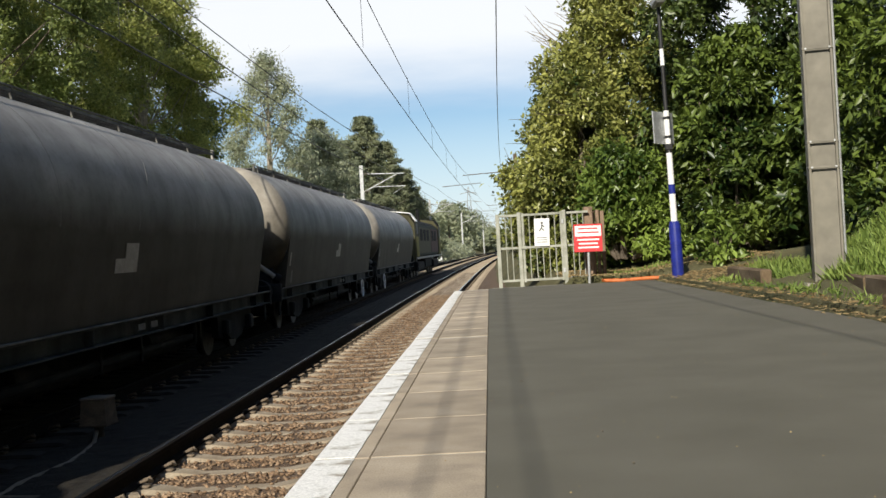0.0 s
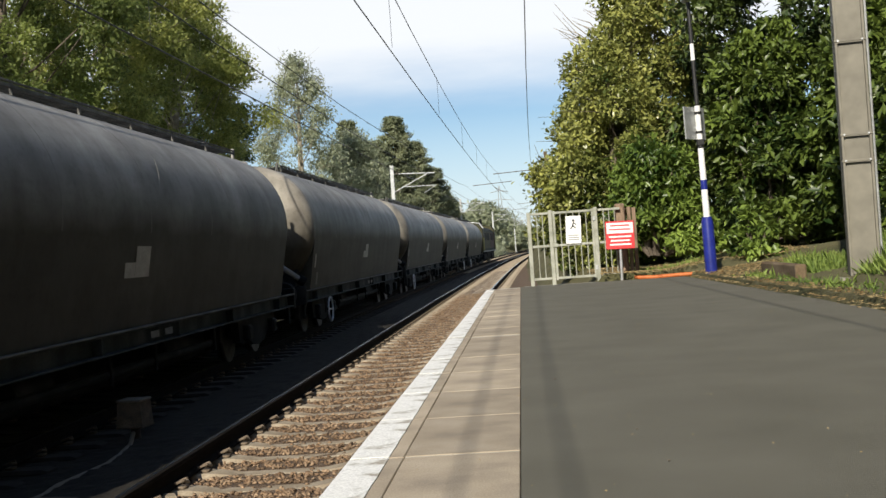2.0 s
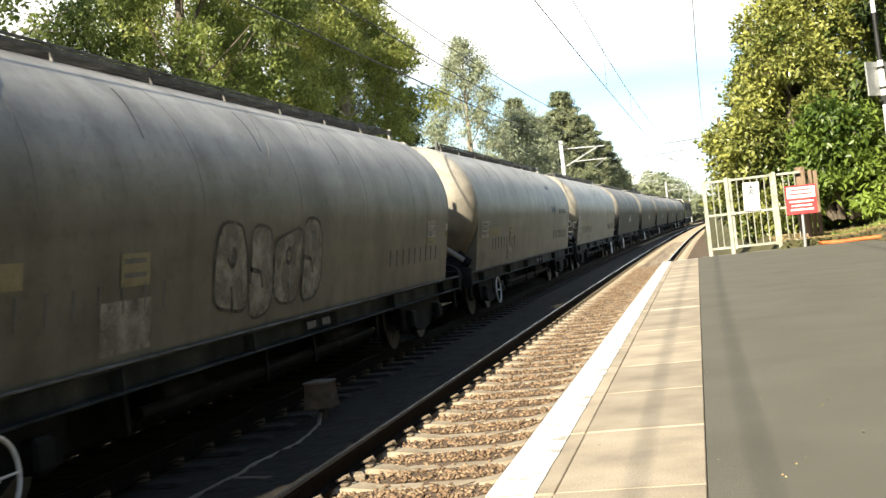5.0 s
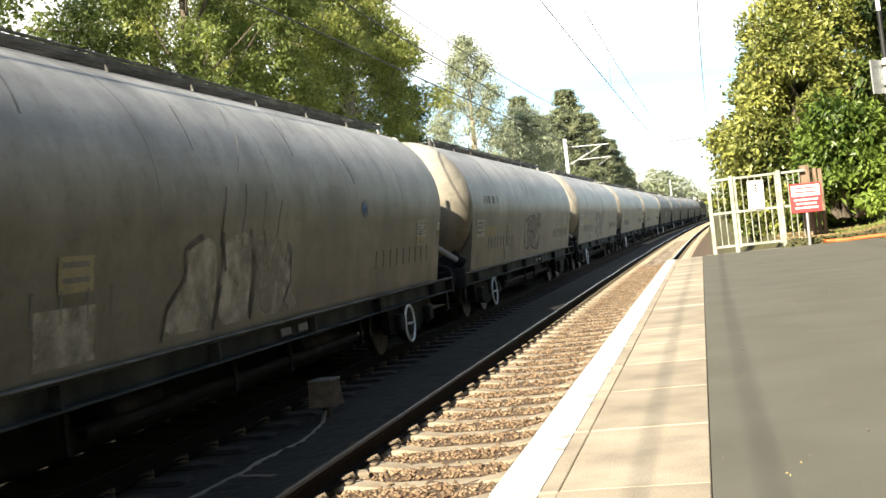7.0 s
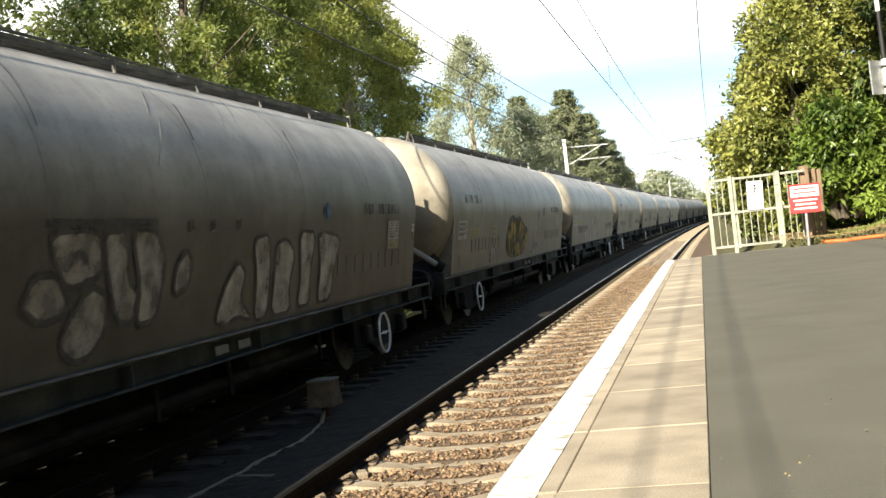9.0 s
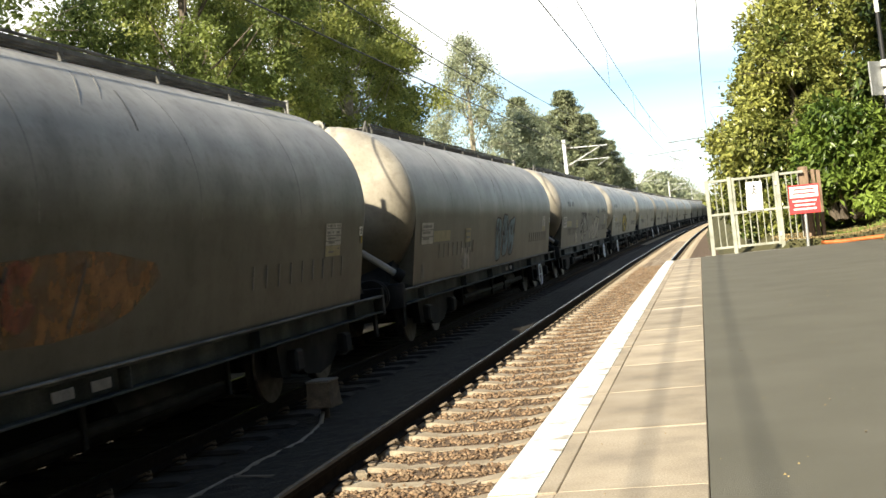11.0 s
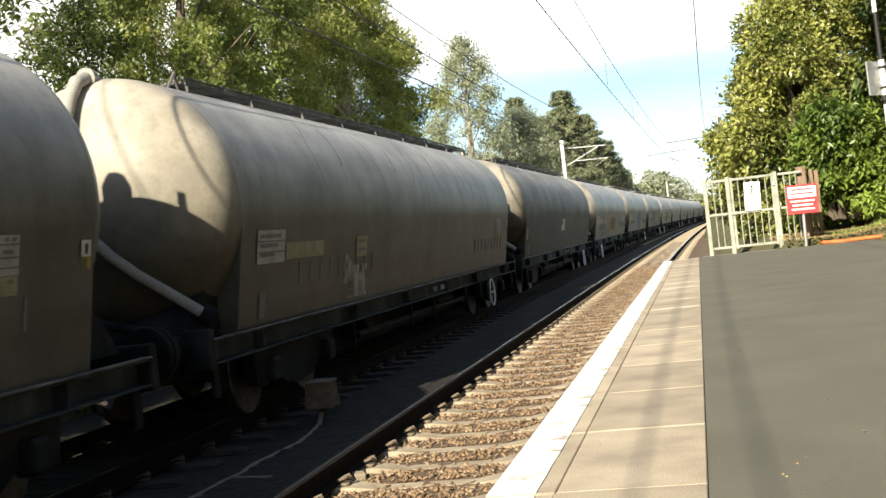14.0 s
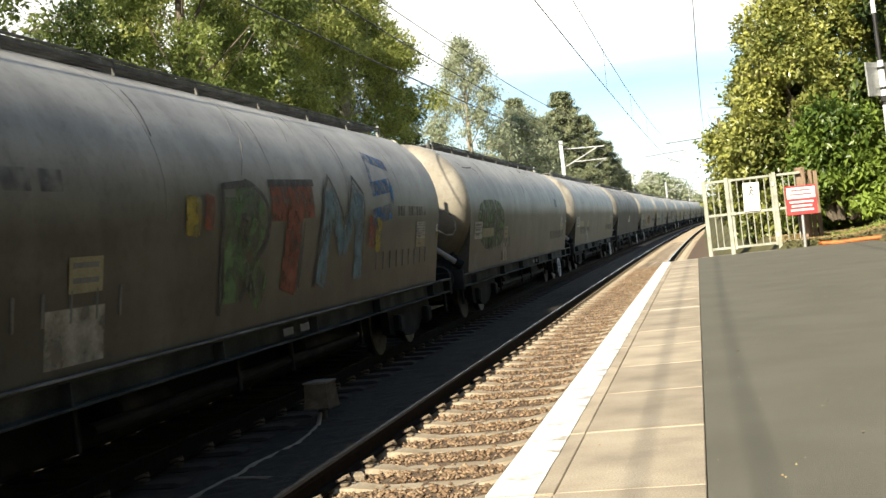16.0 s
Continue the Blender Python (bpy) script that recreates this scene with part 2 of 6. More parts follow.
def tank_material(name, base, tint, grime_shade, rough=0.44, spec=0.16):
    """Tank paint under cement dust: broad mottling, rain streaks, a lower half browned by road dirt and painted-in
    shade, rust specks.
    """
    m = bpy.data.materials.new(name)
    m.use_nodes = True
    n, l = m.node_tree.nodes, m.node_tree.links
    b = n["Principled BSDF"]
    co, info = n.new("ShaderNodeTexCoord"), n.new("ShaderNodeAttribute")
    info.attribute_type, info.attribute_name = "OBJECT", "tone"
    shift = n.new("ShaderNodeVectorMath")
    shift.operation = "ADD"
    off = n.new("ShaderNodeMath")
    off.operation = "MULTIPLY"
    off.inputs[1].default_value = 57.0
    l.new(info.outputs["Fac"], off.inputs[0])
    l.new(co.outputs["Object"], shift.inputs[0])
    l.new(off.outputs["Value"], shift.inputs[1])

    def noise_at(scale, detail, stretch=(1, 1, 1)):
        mp, nt = n.new("ShaderNodeMapping"), n.new("ShaderNodeTexNoise")
        mp.inputs["Scale"].default_value = stretch
        nt.inputs["Scale"].default_value, nt.inputs["Detail"].default_value = scale, detail
        l.new(shift.outputs["Vector"], mp.inputs["Vector"])
        l.new(mp.outputs["Vector"], nt.inputs["Vector"])
        return nt.outputs["Fac"]

    def ramp(fac, lo, hi, a, c):
        r = n.new("ShaderNodeValToRGB")
        r.color_ramp.elements[0].position, r.color_ramp.elements[1].position = lo, hi
        r.color_ramp.elements[0].color, r.color_ramp.elements[1].color = (*a, 1), (*c, 1)
        l.new(fac, r.inputs["Fac"])
        return r.outputs["Color"]

    def mix(kind, fac, a, c):
        x = n.new("ShaderNodeMix")
        x.data_type, x.blend_type = "RGBA", kind
        x.inputs["Factor"].default_value = fac
        l.new(a, x.inputs["A"])
        l.new(c, x.inputs["B"])
        return x.outputs["Result"]

    col = ramp(noise_at(0.7, 6), 0.3, 0.7, base, tint)
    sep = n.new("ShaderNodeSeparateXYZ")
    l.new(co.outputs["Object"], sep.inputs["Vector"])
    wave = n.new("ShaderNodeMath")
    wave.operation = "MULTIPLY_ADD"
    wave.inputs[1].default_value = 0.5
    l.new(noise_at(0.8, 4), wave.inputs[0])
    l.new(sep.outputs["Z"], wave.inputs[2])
    # darkening by height: road dirt together with shade put into the colour
    film_shade = n.new("ShaderNodeMapRange")
    film_shade.inputs["From Min"].default_value, film_shade.inputs["From Max"].default_value = 2.2, 3.15
    film_shade.inputs["To Min"].default_value, film_shade.inputs["To Max"].default_value = 0.9, 0.0
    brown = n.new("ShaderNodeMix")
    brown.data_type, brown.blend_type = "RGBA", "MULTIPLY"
    brown.inputs["B"].default_value = (*grime_shade, 1)
    # on the dusty dished ends painted shade starts lower, near the cast shadow's edge
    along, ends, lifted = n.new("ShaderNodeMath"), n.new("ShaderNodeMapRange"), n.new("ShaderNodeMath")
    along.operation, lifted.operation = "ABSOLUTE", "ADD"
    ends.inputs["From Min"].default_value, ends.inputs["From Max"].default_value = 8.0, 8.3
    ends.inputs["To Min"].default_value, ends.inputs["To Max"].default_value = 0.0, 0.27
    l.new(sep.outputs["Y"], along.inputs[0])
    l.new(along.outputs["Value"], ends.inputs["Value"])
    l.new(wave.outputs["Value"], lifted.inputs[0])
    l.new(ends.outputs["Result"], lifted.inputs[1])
    l.new(lifted.outputs["Value"], film_shade.inputs["Value"])
    l.new(film_shade.outputs["Result"], brown.inputs["Factor"])
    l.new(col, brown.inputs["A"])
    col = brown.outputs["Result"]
    # ends tinted lighter and warmer to carry the sunlight on them
    cream = n.new("ShaderNodeMix")
    cream.data_type, cream.blend_type = "RGBA", "MULTIPLY"
    cream.inputs["B"].default_value = (1.1, 1.02, 0.9, 1)
    sun_tint = n.new("ShaderNodeMapRange")
    sun_tint.inputs["From Min"].default_value, sun_tint.inputs["From Max"].default_value = 8.0, 8.3
    l.new(along.outputs["Value"], sun_tint.inputs["Value"])
    l.new(sun_tint.outputs["Result"], cream.inputs["Factor"])
    l.new(col, cream.inputs["A"])
    col = cream.outputs["Result"]
    col = mix("MULTIPLY", 0.38, col, ramp(noise_at(2.0, 6, (1.0, 1.0, 0.16)), 0.34, 0.62, (0.55, 0.52, 0.48), (1.06, 1.05, 1.03)))
    col = mix("MULTIPLY", 0.4, col, ramp(noise_at(2.2, 8), 0.36, 0.55, (0.6, 0.58, 0.55), (1, 1, 1)))
    col = mix("MULTIPLY", 0.55, col, ramp(noise_at(2.6, 5, (1.0, 0.13, 1.0)), 0.36, 0.66, (0.68, 0.68, 0.7), (1.12, 1.11, 1.09)))
    col = mix("MULTIPLY", 0.22, col, ramp(noise_at(8.0, 9), 0.36, 0.45, (0.5, 0.49, 0.47), (1, 1, 1)))
    col = mix("MULTIPLY", 0.16, col, ramp(noise_at(24, 4), 0.33, 0.5, (0.5, 0.45, 0.4), (1, 1, 1)))
    l.new(col, b.inputs["Base Color"])
    b.inputs["Roughness"].default_value = rough
    b.inputs["Specular IOR Level"].default_value = spec
    bp = n.new("ShaderNodeBump")
    bp.inputs["Strength"].default_value, bp.inputs["Distance"].default_value = 0.22, 0.025
    l.new(noise_at(1.6, 5), bp.inputs["Height"])
    l.new(bp.outputs["Normal"], b.inputs["Normal"])
    return m


# third colour multiplies the lower half: brown dirt with shade painted in
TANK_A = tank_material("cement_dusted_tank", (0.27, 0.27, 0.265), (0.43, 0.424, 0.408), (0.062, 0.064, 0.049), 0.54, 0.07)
TANK_C = tank_material("shaded_flank_tank", (0.33, 0.327, 0.314), (0.5, 0.488, 0.46), (0.126, 0.13, 0.105))
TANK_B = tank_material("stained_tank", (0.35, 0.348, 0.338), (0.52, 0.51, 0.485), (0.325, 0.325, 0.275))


# ---- mesh helpers ----
class Shape:
    """Collects faces for one mesh."""

    def __init__(self):
        self.v, self.f = [], []

    def add(self, verts, faces):
        k = len(self.v)
        self.v += [tuple(p) for p in verts]
        self.f += [tuple(i + k for i in f) for f in faces]
        return self

    def box(self, x0, x1, y0, y1, z0, z1, c=0.0, m=None):
        """A box with its edges cut by c."""
        c = min(c, (x1 - x0) * 0.45, (y1 - y0) * 0.45, (z1 - z0) * 0.45)
        if c <= 0:
            vs = [(x, y, z) for x in (x0, x1) for y in (y0, y1) for z in (z0, z1)]
            fs = [(0, 1, 3, 2), (4, 6, 7, 5), (0, 4, 5, 1), (2, 3, 7, 6), (0, 2, 6, 4), (1, 5, 7, 3)]
        else:
            vs, index = [], {}
            for i, (x, dx) in enumerate(((x0, c), (x1, -c))):
                for j, (y, dy) in enumerate(((y0, c), (y1, -c))):
                    for k, (z, dz) in enumerate(((z0, c), (z1, -c))):
                        for a, p in enumerate(((x, y + dy, z + dz), (x + dx, y, z + dz), (x + dx, y + dy, z))):
                            index[i, j, k, a] = len(vs)
                            vs.append(p)
            g, fs = index, []
            for s in (0, 1):
                fs.append(tuple(g[s, j, k, 0] for j, k in ((0, 0), (0, 1), (1, 1), (1, 0))))
                fs.append(tuple(g[i, s, k, 1] for i, k in ((0, 0), (0, 1), (1, 1), (1, 0))))
                fs.append(tuple(g[i, j, s, 2] for i, j in ((0, 0), (0, 1), (1, 1), (1, 0))))
            for p in (0, 1):
                for q in (0, 1):
                    fs.append((g[p, q, 0, 0], g[p, q, 1, 0], g[p, q, 1, 1], g[p, q, 0, 1]))
                    fs.append((g[p, 0, q, 0], g[p, 1, q, 0], g[p, 1, q, 2], g[p, 0, q, 2]))
                    fs.append((g[0, p, q, 1], g[1, p, q, 1], g[1, p, q, 2], g[0, p, q, 2]))
            for i in (0, 1):
                for j in (0, 1):
                    for k in (0, 1):
                        fs.append(tuple(g[i, j, k, a] for a in range(3)))
        if m is not None:
            vs = [m @ Vector(p) for p in vs]
        return self.add(vs, fs)

    def loft(self, rings, closed=True, caps=True):
        n = len(rings[0])
        vs = [p for r in rings for p in r]
        fs = []
        for i in range(len(rings) - 1):
            for j in range(n if closed else n - 1):
                a, b = i * n + j, i * n + (j + 1) % n
                fs.append((a, b, b + n, a + n))
        if caps and closed:
            fs += [tuple(range(n))[::-1], tuple(range((len(rings) - 1) * n, len(rings) * n))]
        return self.add(vs, fs)

    def tube(self, path, r, n=10, caps=True):
        """A round tube along a path; r is one radius or one for each point."""
        pts = [Vector(p) for p in path]
        rs = r if isinstance(r, (list, tuple)) else [r] * len(pts)
        rings, side = [], None
        for i, p in enumerate(pts):
            d = (pts[min(i + 1, len(pts) - 1)] - pts[max(i - 1, 0)]).normalized()
            if side is None:
                side = d.cross(Vector((0, 0, 1)) if abs(d.z) < 0.9 else Vector((0, 1, 0))).normalized()
            side = (side - d * side.dot(d)).normalized()
            up = d.cross(side)
            rings.append([p + (side * math.cos(a) + up * math.sin(a)) * rs[i] for a in (2 * math.pi * k / n for k in range(n))])
        return self.loft(rings, True, caps)

    def lathe(self, profile, axis="z", n=24, at=(0, 0, 0)):
        """Turns (radius, height) pairs round an axis."""
        rings = []
        for r, h in profile:
            ring = []
            for k in range(n):
                a = 2 * math.pi * k / n
                u, w = r * math.cos(a), r * math.sin(a)
                p = {"z": (u, w, h), "x": (h, u, w), "y": (w, h, u)}[axis]
                ring.append((p[0] + at[0], p[1] + at[1], p[2] + at[2]))
            rings.append(ring)
        return self.loft(rings)

    def mesh(self, name, mat, smooth=35):
        me = bpy.data.meshes.new(name)
        me.from_pydata(self.v, [], self.f)
        bm = bmesh.new()
        bm.from_mesh(me)
        bmesh.ops.recalc_face_normals(bm, faces=bm.faces)
        if smooth:
            for f in bm.faces:
                f.smooth = True
            for e in bm.edges:
                if len(e.link_faces) == 2 and e.calc_face_angle(0) > radians(smooth):
                    e.smooth = False
        bm.to_mesh(me)
        bm.free()
        me.materials.append(mat)
        return me


def part(name, shape, mat, parent, label="", at=None, smooth=35):
    """Links a shape (or a mesh made before) as one part under its thing."""
    me = shape.mesh(name, mat, smooth) if isinstance(shape, Shape) else shape
    ob = new(name, me)
    ob.parent = parent
    if at is not None:
        ob.matrix_basis = at
    if label:
        ob["label"] = label
    return ob


def thing(name, label, category, at=None, group="", kind=""):
    ob = tagged(new(name), label, category, group, kind)
    if at is not None:
        ob.matrix_basis = at
    return ob


def solid(name, shape, mat, label, category, kind="", group="", smooth=35):
    return tagged(new(name, shape.mesh(name, mat, smooth)), label, category, group, kind)


def quads_mesh(name, quads, mat):
    """One mesh from an array of separate four-cornered leaves (n, 4, 3), each folded along its middle."""
    n = len(quads)
    me = bpy.data.meshes.new(name)
    me.vertices.add(n * 4)
    me.vertices.foreach_set("co", quads.reshape(-1).astype(np.float32))
    tri = (np.arange(n)[:, None] * 4 + np.array([0, 1, 2, 0, 2, 3])).reshape(-1)
    me.loops.add(n * 6)
    me.loops.foreach_set("vertex_index", tri.astype(np.int32))
    me.polygons.add(n * 2)
    me.polygons.foreach_set("loop_start", (np.arange(n * 2) * 3).astype(np.int32))
    me.update(calc_edges=True)
    me.materials.append(mat)
    return me


def leaves(centres, outward, size, rng, slim=0.5, droop=0.3, spread=0.9):
    """Folded leaves at the centres, turned loosely outward."""
    n = len(centres)
    d = outward + rng.normal(0, spread, (n, 3))
    d[:, 2] -= droop
    d /= np.linalg.norm(d, axis=1)[:, None] + 1e-9
    up = np.array([0.0, 0.0, 1.0]) + rng.normal(0, 0.55, (n, 3)) + outward * 0.5
    side = np.cross(d, up)
    side /= np.linalg.norm(side, axis=1)[:, None] + 1e-9
    nor = np.cross(side, d)
    s = size * rng.uniform(0.6, 1.3, n)[:, None]
    base, tip = centres - d * s * 0.5, centres + d * s * 0.5
    w = side * s * slim * 0.5
    fold = nor * s * 0.09
    return np.stack([base, centres + w + fold, tip, centres - w + fold], 1)


# ---- the line: both tracks bend gently to the right and climb a little ----
BEND, BEND_FROM, CLIMB = 1.2e-4, -10.0, 0.0045
RAIL_Z = -0.86
NEAR_X, FAR_X, FAR_Z = -2.15, -5.64, -0.86
WAGON_LONG = 0.94


def line(x, y, z=0.0):
    """A point of the line, x metres across and z over its level at y."""
    return (x + BEND * max(0.0, y - BEND_FROM) ** 2 - BEND * BEND_FROM ** 2, y, z + CLIMB * max(0.0, y))


def heading(y):
    return -math.degrees(math.atan(2 * BEND * max(0.0, y - BEND_FROM)))


# ---- ground, platform and track ----
def bend(y):
    return line(0, y)[0]


def ground_height(x, y):
    u, rise = x - bend(y), CLIMB * max(0.0, y)
    if u < -8.3:
        z = -1.2 + min(2.3, (-8.3 - u) * 0.42) + 0.25 * noise.noise((x * 0.25, y * 0.25, 3))
    elif u < -0.95:
        z = -1.2
    elif y < 20.3:
        z = -1.2 if x < 2.95 else min(3.5, 0.06 + (x - 3.1) * 0.08 + min(1.6, max(0.0, x - 3.75) * 0.5) * min(1.0, max(0.0, (15.4 - y) / 1.4)))
    else:
        z = min(0.0, -1.2 + max(0.0, x - 0.35) * 1.1) + max(0.0, min(1.6, (x - 2.6) * 0.09)) + 0.12 * noise.noise((x * 0.6, y * 0.6, 7))
    return z + rise * (0 if y < 20.3 and u > -0.95 else 1)


def build_ground():
    xs = [-500, -250, -120, -60, -35] + [-25 + i for i in range(13)] + [-12 + 0.5 * i for i in range(64)] + [22, 26, 32, 45, 70, 130, 260, 500]
    ys = [-160, -60, -25] + [-12 + 0.8 * i for i in range(62)] + [38 + 3 * i for i in range(30)] + [130 + 12 * i for i in range(16)] + [340, 420, 600, 1000, 2200]
    s = Shape()
    n = len(xs)
    vs = [(x, y, ground_height(x, y) if y < 330 else ground_height(x, 330)) for y in ys for x in xs]
    fs = [(j * n + i, j * n + i + 1, (j + 1) * n + i + 1, (j + 1) * n + i) for j in range(len(ys) - 1) for i in range(n - 1)]
    s.add(vs, fs)
    solid("ground", s, GROUND, "rough grassy ground on both sides of the railway", "ground", "structure", smooth=60)


def strip_grid(x0, x1, nx, ys, z, wobble, seed):
    vs, fs = [], []
    for y in ys:
        for i in range(nx + 1):
            x = x0 + (x1 - x0) * i / nx
            px, py, pz = line(x, y, z)
            k = wobble * (noise.noise((x * 9, y * 9, seed)) + 0.6 * noise.noise((x * 23, y * 23, seed)))
            vs.append((px, py, pz + k))
    n = nx + 1
    for j in range(len(ys) - 1):
        for i in range(nx):
            fs.append((j * n + i, j * n + i + 1, (j + 1) * n + i + 1, (j + 1) * n + i))
    return Shape().add(vs, fs)


SLEEPER_STEP, SLEEPER_FROM = 0.645, 8.02 - 0.645 * 28


def build_ballast():
    ys = [-12 + 0.12 * i for i in range(360)] + [31.2 + 1.0 * i for i in range(60)] + [92 + 6 * i for i in range(45)]
    solid("ballast_bed", strip_grid(-3.3, -0.66, 26, ys, -1.066, 0.014, 5), BALLAST, "brown stone ballast bed under the platform track", "ballast", "structure", smooth=0)
    solid("ballast_bed", strip_grid(-8.3, -3.3, 34, ys, -1.068, 0.018, 5), SOOTY_SHADE, "ballast bed under the far track, dark with soot and painted shade", "ballast", "structure", smooth=0)
    # dark strip added over the sleeper ends where the train's shade should lie
    solid("ballast_shoulder", strip_grid(-3.56, -3.03, 7, ys, -1.018, 0.02, 8), SOOTY_SHADE, "ballast heaped over the sleeper ends, dark for the train shade", "ballast", "structure", smooth=0)
    ramp = Shape()
    ry = [20.3 + 0.4 * i for i in range(30)] + [33 + 4 * i for i in range(12)]
    vs = [(bx + (bend(y) if bx < 0 else 0.8 * bend(y)), y, -1.075 + CLIMB * y + 0.03 * noise.noise((bx * 4, y * 4, 2)) + max(0, bx - 0.1) * 0.5) for y in ry for bx in (-0.68, -0.3, 0.0, 0.3, 0.6)]
    ramp.add(vs, [(j * 5 + i, j * 5 + i + 1, j * 5 + i + 6, j * 5 + i + 5) for j in range(len(ry) - 1) for i in range(4)])
    solid("cess_path", ramp, BALLAST, "brown ballast shoulder beyond the platform end", "ballast", "structure", smooth=40)
    # loose stones, thick where the camera sees them near
    rng = np.random.default_rng(4)
    count = 34000
    y = 3.5 + rng.uniform(0, 1, count) ** 1.6 * 38
    x = rng.uniform(-3.25, -0.75, count)
    off = np.abs((y - SLEEPER_FROM + SLEEPER_STEP / 2) % SLEEPER_STEP - SLEEPER_STEP / 2)
    keep = (off > 0.12) | (rng.uniform(0, 1, count) < 0.07) | (x > -0.92)
    x, y = x[keep], y[keep]
    count = len(x)
    r = rng.uniform(0.014, 0.032, count)
    base = np.array([(1, 0, 0), (-1, 0, 0), (0, 1, 0), (0, -1, 0), (0, 0, 1), (0, 0, -1)], float)
    face = np.array([(0, 2, 4), (2, 1, 4), (1, 3, 4), (3, 0, 4), (2, 0, 5), (1, 2, 5), (3, 1, 5), (0, 3, 5)])
    ang = rng.uniform(0, 2 * np.pi, count)
    pts = base[None] * rng.uniform(0.55, 1.25, (count, 6, 1)) * r[:, None, None]
    ca, sa = np.cos(ang)[:, None], np.sin(ang)[:, None]
    px, py = pts[:, :, 0] * ca - pts[:, :, 1] * sa, pts[:, :, 0] * sa + pts[:, :, 1] * ca
    tilt = rng.uniform(-0.6, 0.6, count)[:, None]
    pz = pts[:, :, 2] * 0.6 + px * tilt
    bx = np.array([bend(v) for v in y])
    v = np.stack([px + (x + bx)[:, None], py + y[:, None], pz + (-1.056 + CLIMB * y)[:, None]], 2)
    me = bpy.data.meshes.new("loose_ballast")
    me.vertices.add(count * 6)
    me.vertices.foreach_set("co", v.reshape(-1).astype(np.float32))
    idx = (np.arange(count)[:, None, None] * 6 + face[None]).reshape(-1)
    me.loops.add(len(idx))
    me.loops.foreach_set("vertex_index", idx.astype(np.int32))
    me.polygons.add(count * 8)
    me.polygons.foreach_set("loop_start", (np.arange(count * 8) * 3).astype(np.int32))
    me.update(calc_edges=True)
    me.materials.append(STONE)
    tagged(new("loose_ballast", me), "loose brown ballast stones between the sleepers", "ballast", kind="stuff")


RAIL_PROFILE = [(-0.035, 0), (-0.035, -0.03), (-0.012, -0.045), (-0.010, -0.125), (-0.068, -0.148), (-0.07, -0.159), (0.07, -0.159), (0.068, -0.148), (0.010, -0.125), (0.012, -0.045), (0.035, -0.03), (0.035, 0)]


def build_track(name, x, label, RAIL_Z=RAIL_Z, concrete=None):
    track = thing(name, label, "railway track", kind="structure")
    ys = [-12 + 2.5 * i for i in range(70)] + [163 + 6 * i for i in range(30)]
    for side in (-1, 1):
        s, top = Shape(), Shape()
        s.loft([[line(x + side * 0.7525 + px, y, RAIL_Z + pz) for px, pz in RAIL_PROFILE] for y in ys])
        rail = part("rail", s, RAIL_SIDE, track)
        # polished band narrowed to the left half to shape a thin glint
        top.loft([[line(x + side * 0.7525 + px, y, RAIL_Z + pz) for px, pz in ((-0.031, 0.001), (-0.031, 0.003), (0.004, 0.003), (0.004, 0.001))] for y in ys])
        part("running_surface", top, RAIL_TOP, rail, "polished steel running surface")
    # concrete sleeper with a dished middle and sloped rail seats
    half = 1.25
    sl = Shape()
    rings = []
    for px, w, h in ((-half, 0.125, -0.02), (-half + 0.06, 0.135, 0), (-0.55, 0.135, 0.0), (-0.35, 0.115, -0.03), (0.35, 0.115, -0.03), (0.55, 0.135, 0.0), (half - 0.06, 0.135, 0), (half, 0.125, -0.02)):
        rings.append([(px, -w, -0.16), (px, -w, h - 0.03), (px, -w + 0.03, h), (px, w - 0.03, h), (px, w, h - 0.03), (px, w, -0.16)])
    sl.loft(rings)
    me = sl.mesh("sleeper", concrete or SLEEPER, 30)
    clip = Shape()
    for side in (-1, 1):
        for q in (-1, 1):
            cx = side * 0.7525 + q * 0.115
            clip.box(cx - 0.038, cx + 0.038, -0.055, 0.055, 0.0, 0.024, 0.008)
            clip.tube([(cx - q * 0.05, -0.045, 0.045), (cx + q * 0.03, -0.05, 0.07), (cx + q * 0.05, 0.0, 0.05), (cx + q * 0.02, 0.05, 0.07), (cx - q * 0.05, 0.03, 0.045)], 0.012, 6)
    # dark rust colour stands in for shade on the far-track clips
    cme = clip.mesh("rail_clips", RUSTY if concrete else CLIP, 40)
    far = Shape()
    for i in range(0, 330):
        y = SLEEPER_FROM + i * SLEEPER_STEP
        px, py, pz = line(x, y, RAIL_Z - 0.172)
        if y < 75:
            m = pose(px, py, pz, 0, 0, heading(y))
            so = part("sleeper", me, None, track, at=m)
            part("rail_clips", cme, None, so)
        else:
            far.box(px - 1.25, px + 1.25, py - 0.13, py + 0.13, pz - 0.15, pz, 0)
    rest = part("distant_sleepers", far, SLEEPER, track, smooth=0)
    rest["kind"] = "stuff"
    return track


PLAT_EDGE, WHITE_IN, GROOVE, TARMAC_X, PLAT_BACK, PLAT_END = -0.65, -0.508, -0.455, -0.047, 2.86, 20.25
SLAB, SLAB_FROM = 0.888, 3.031 - 0.888 * 14


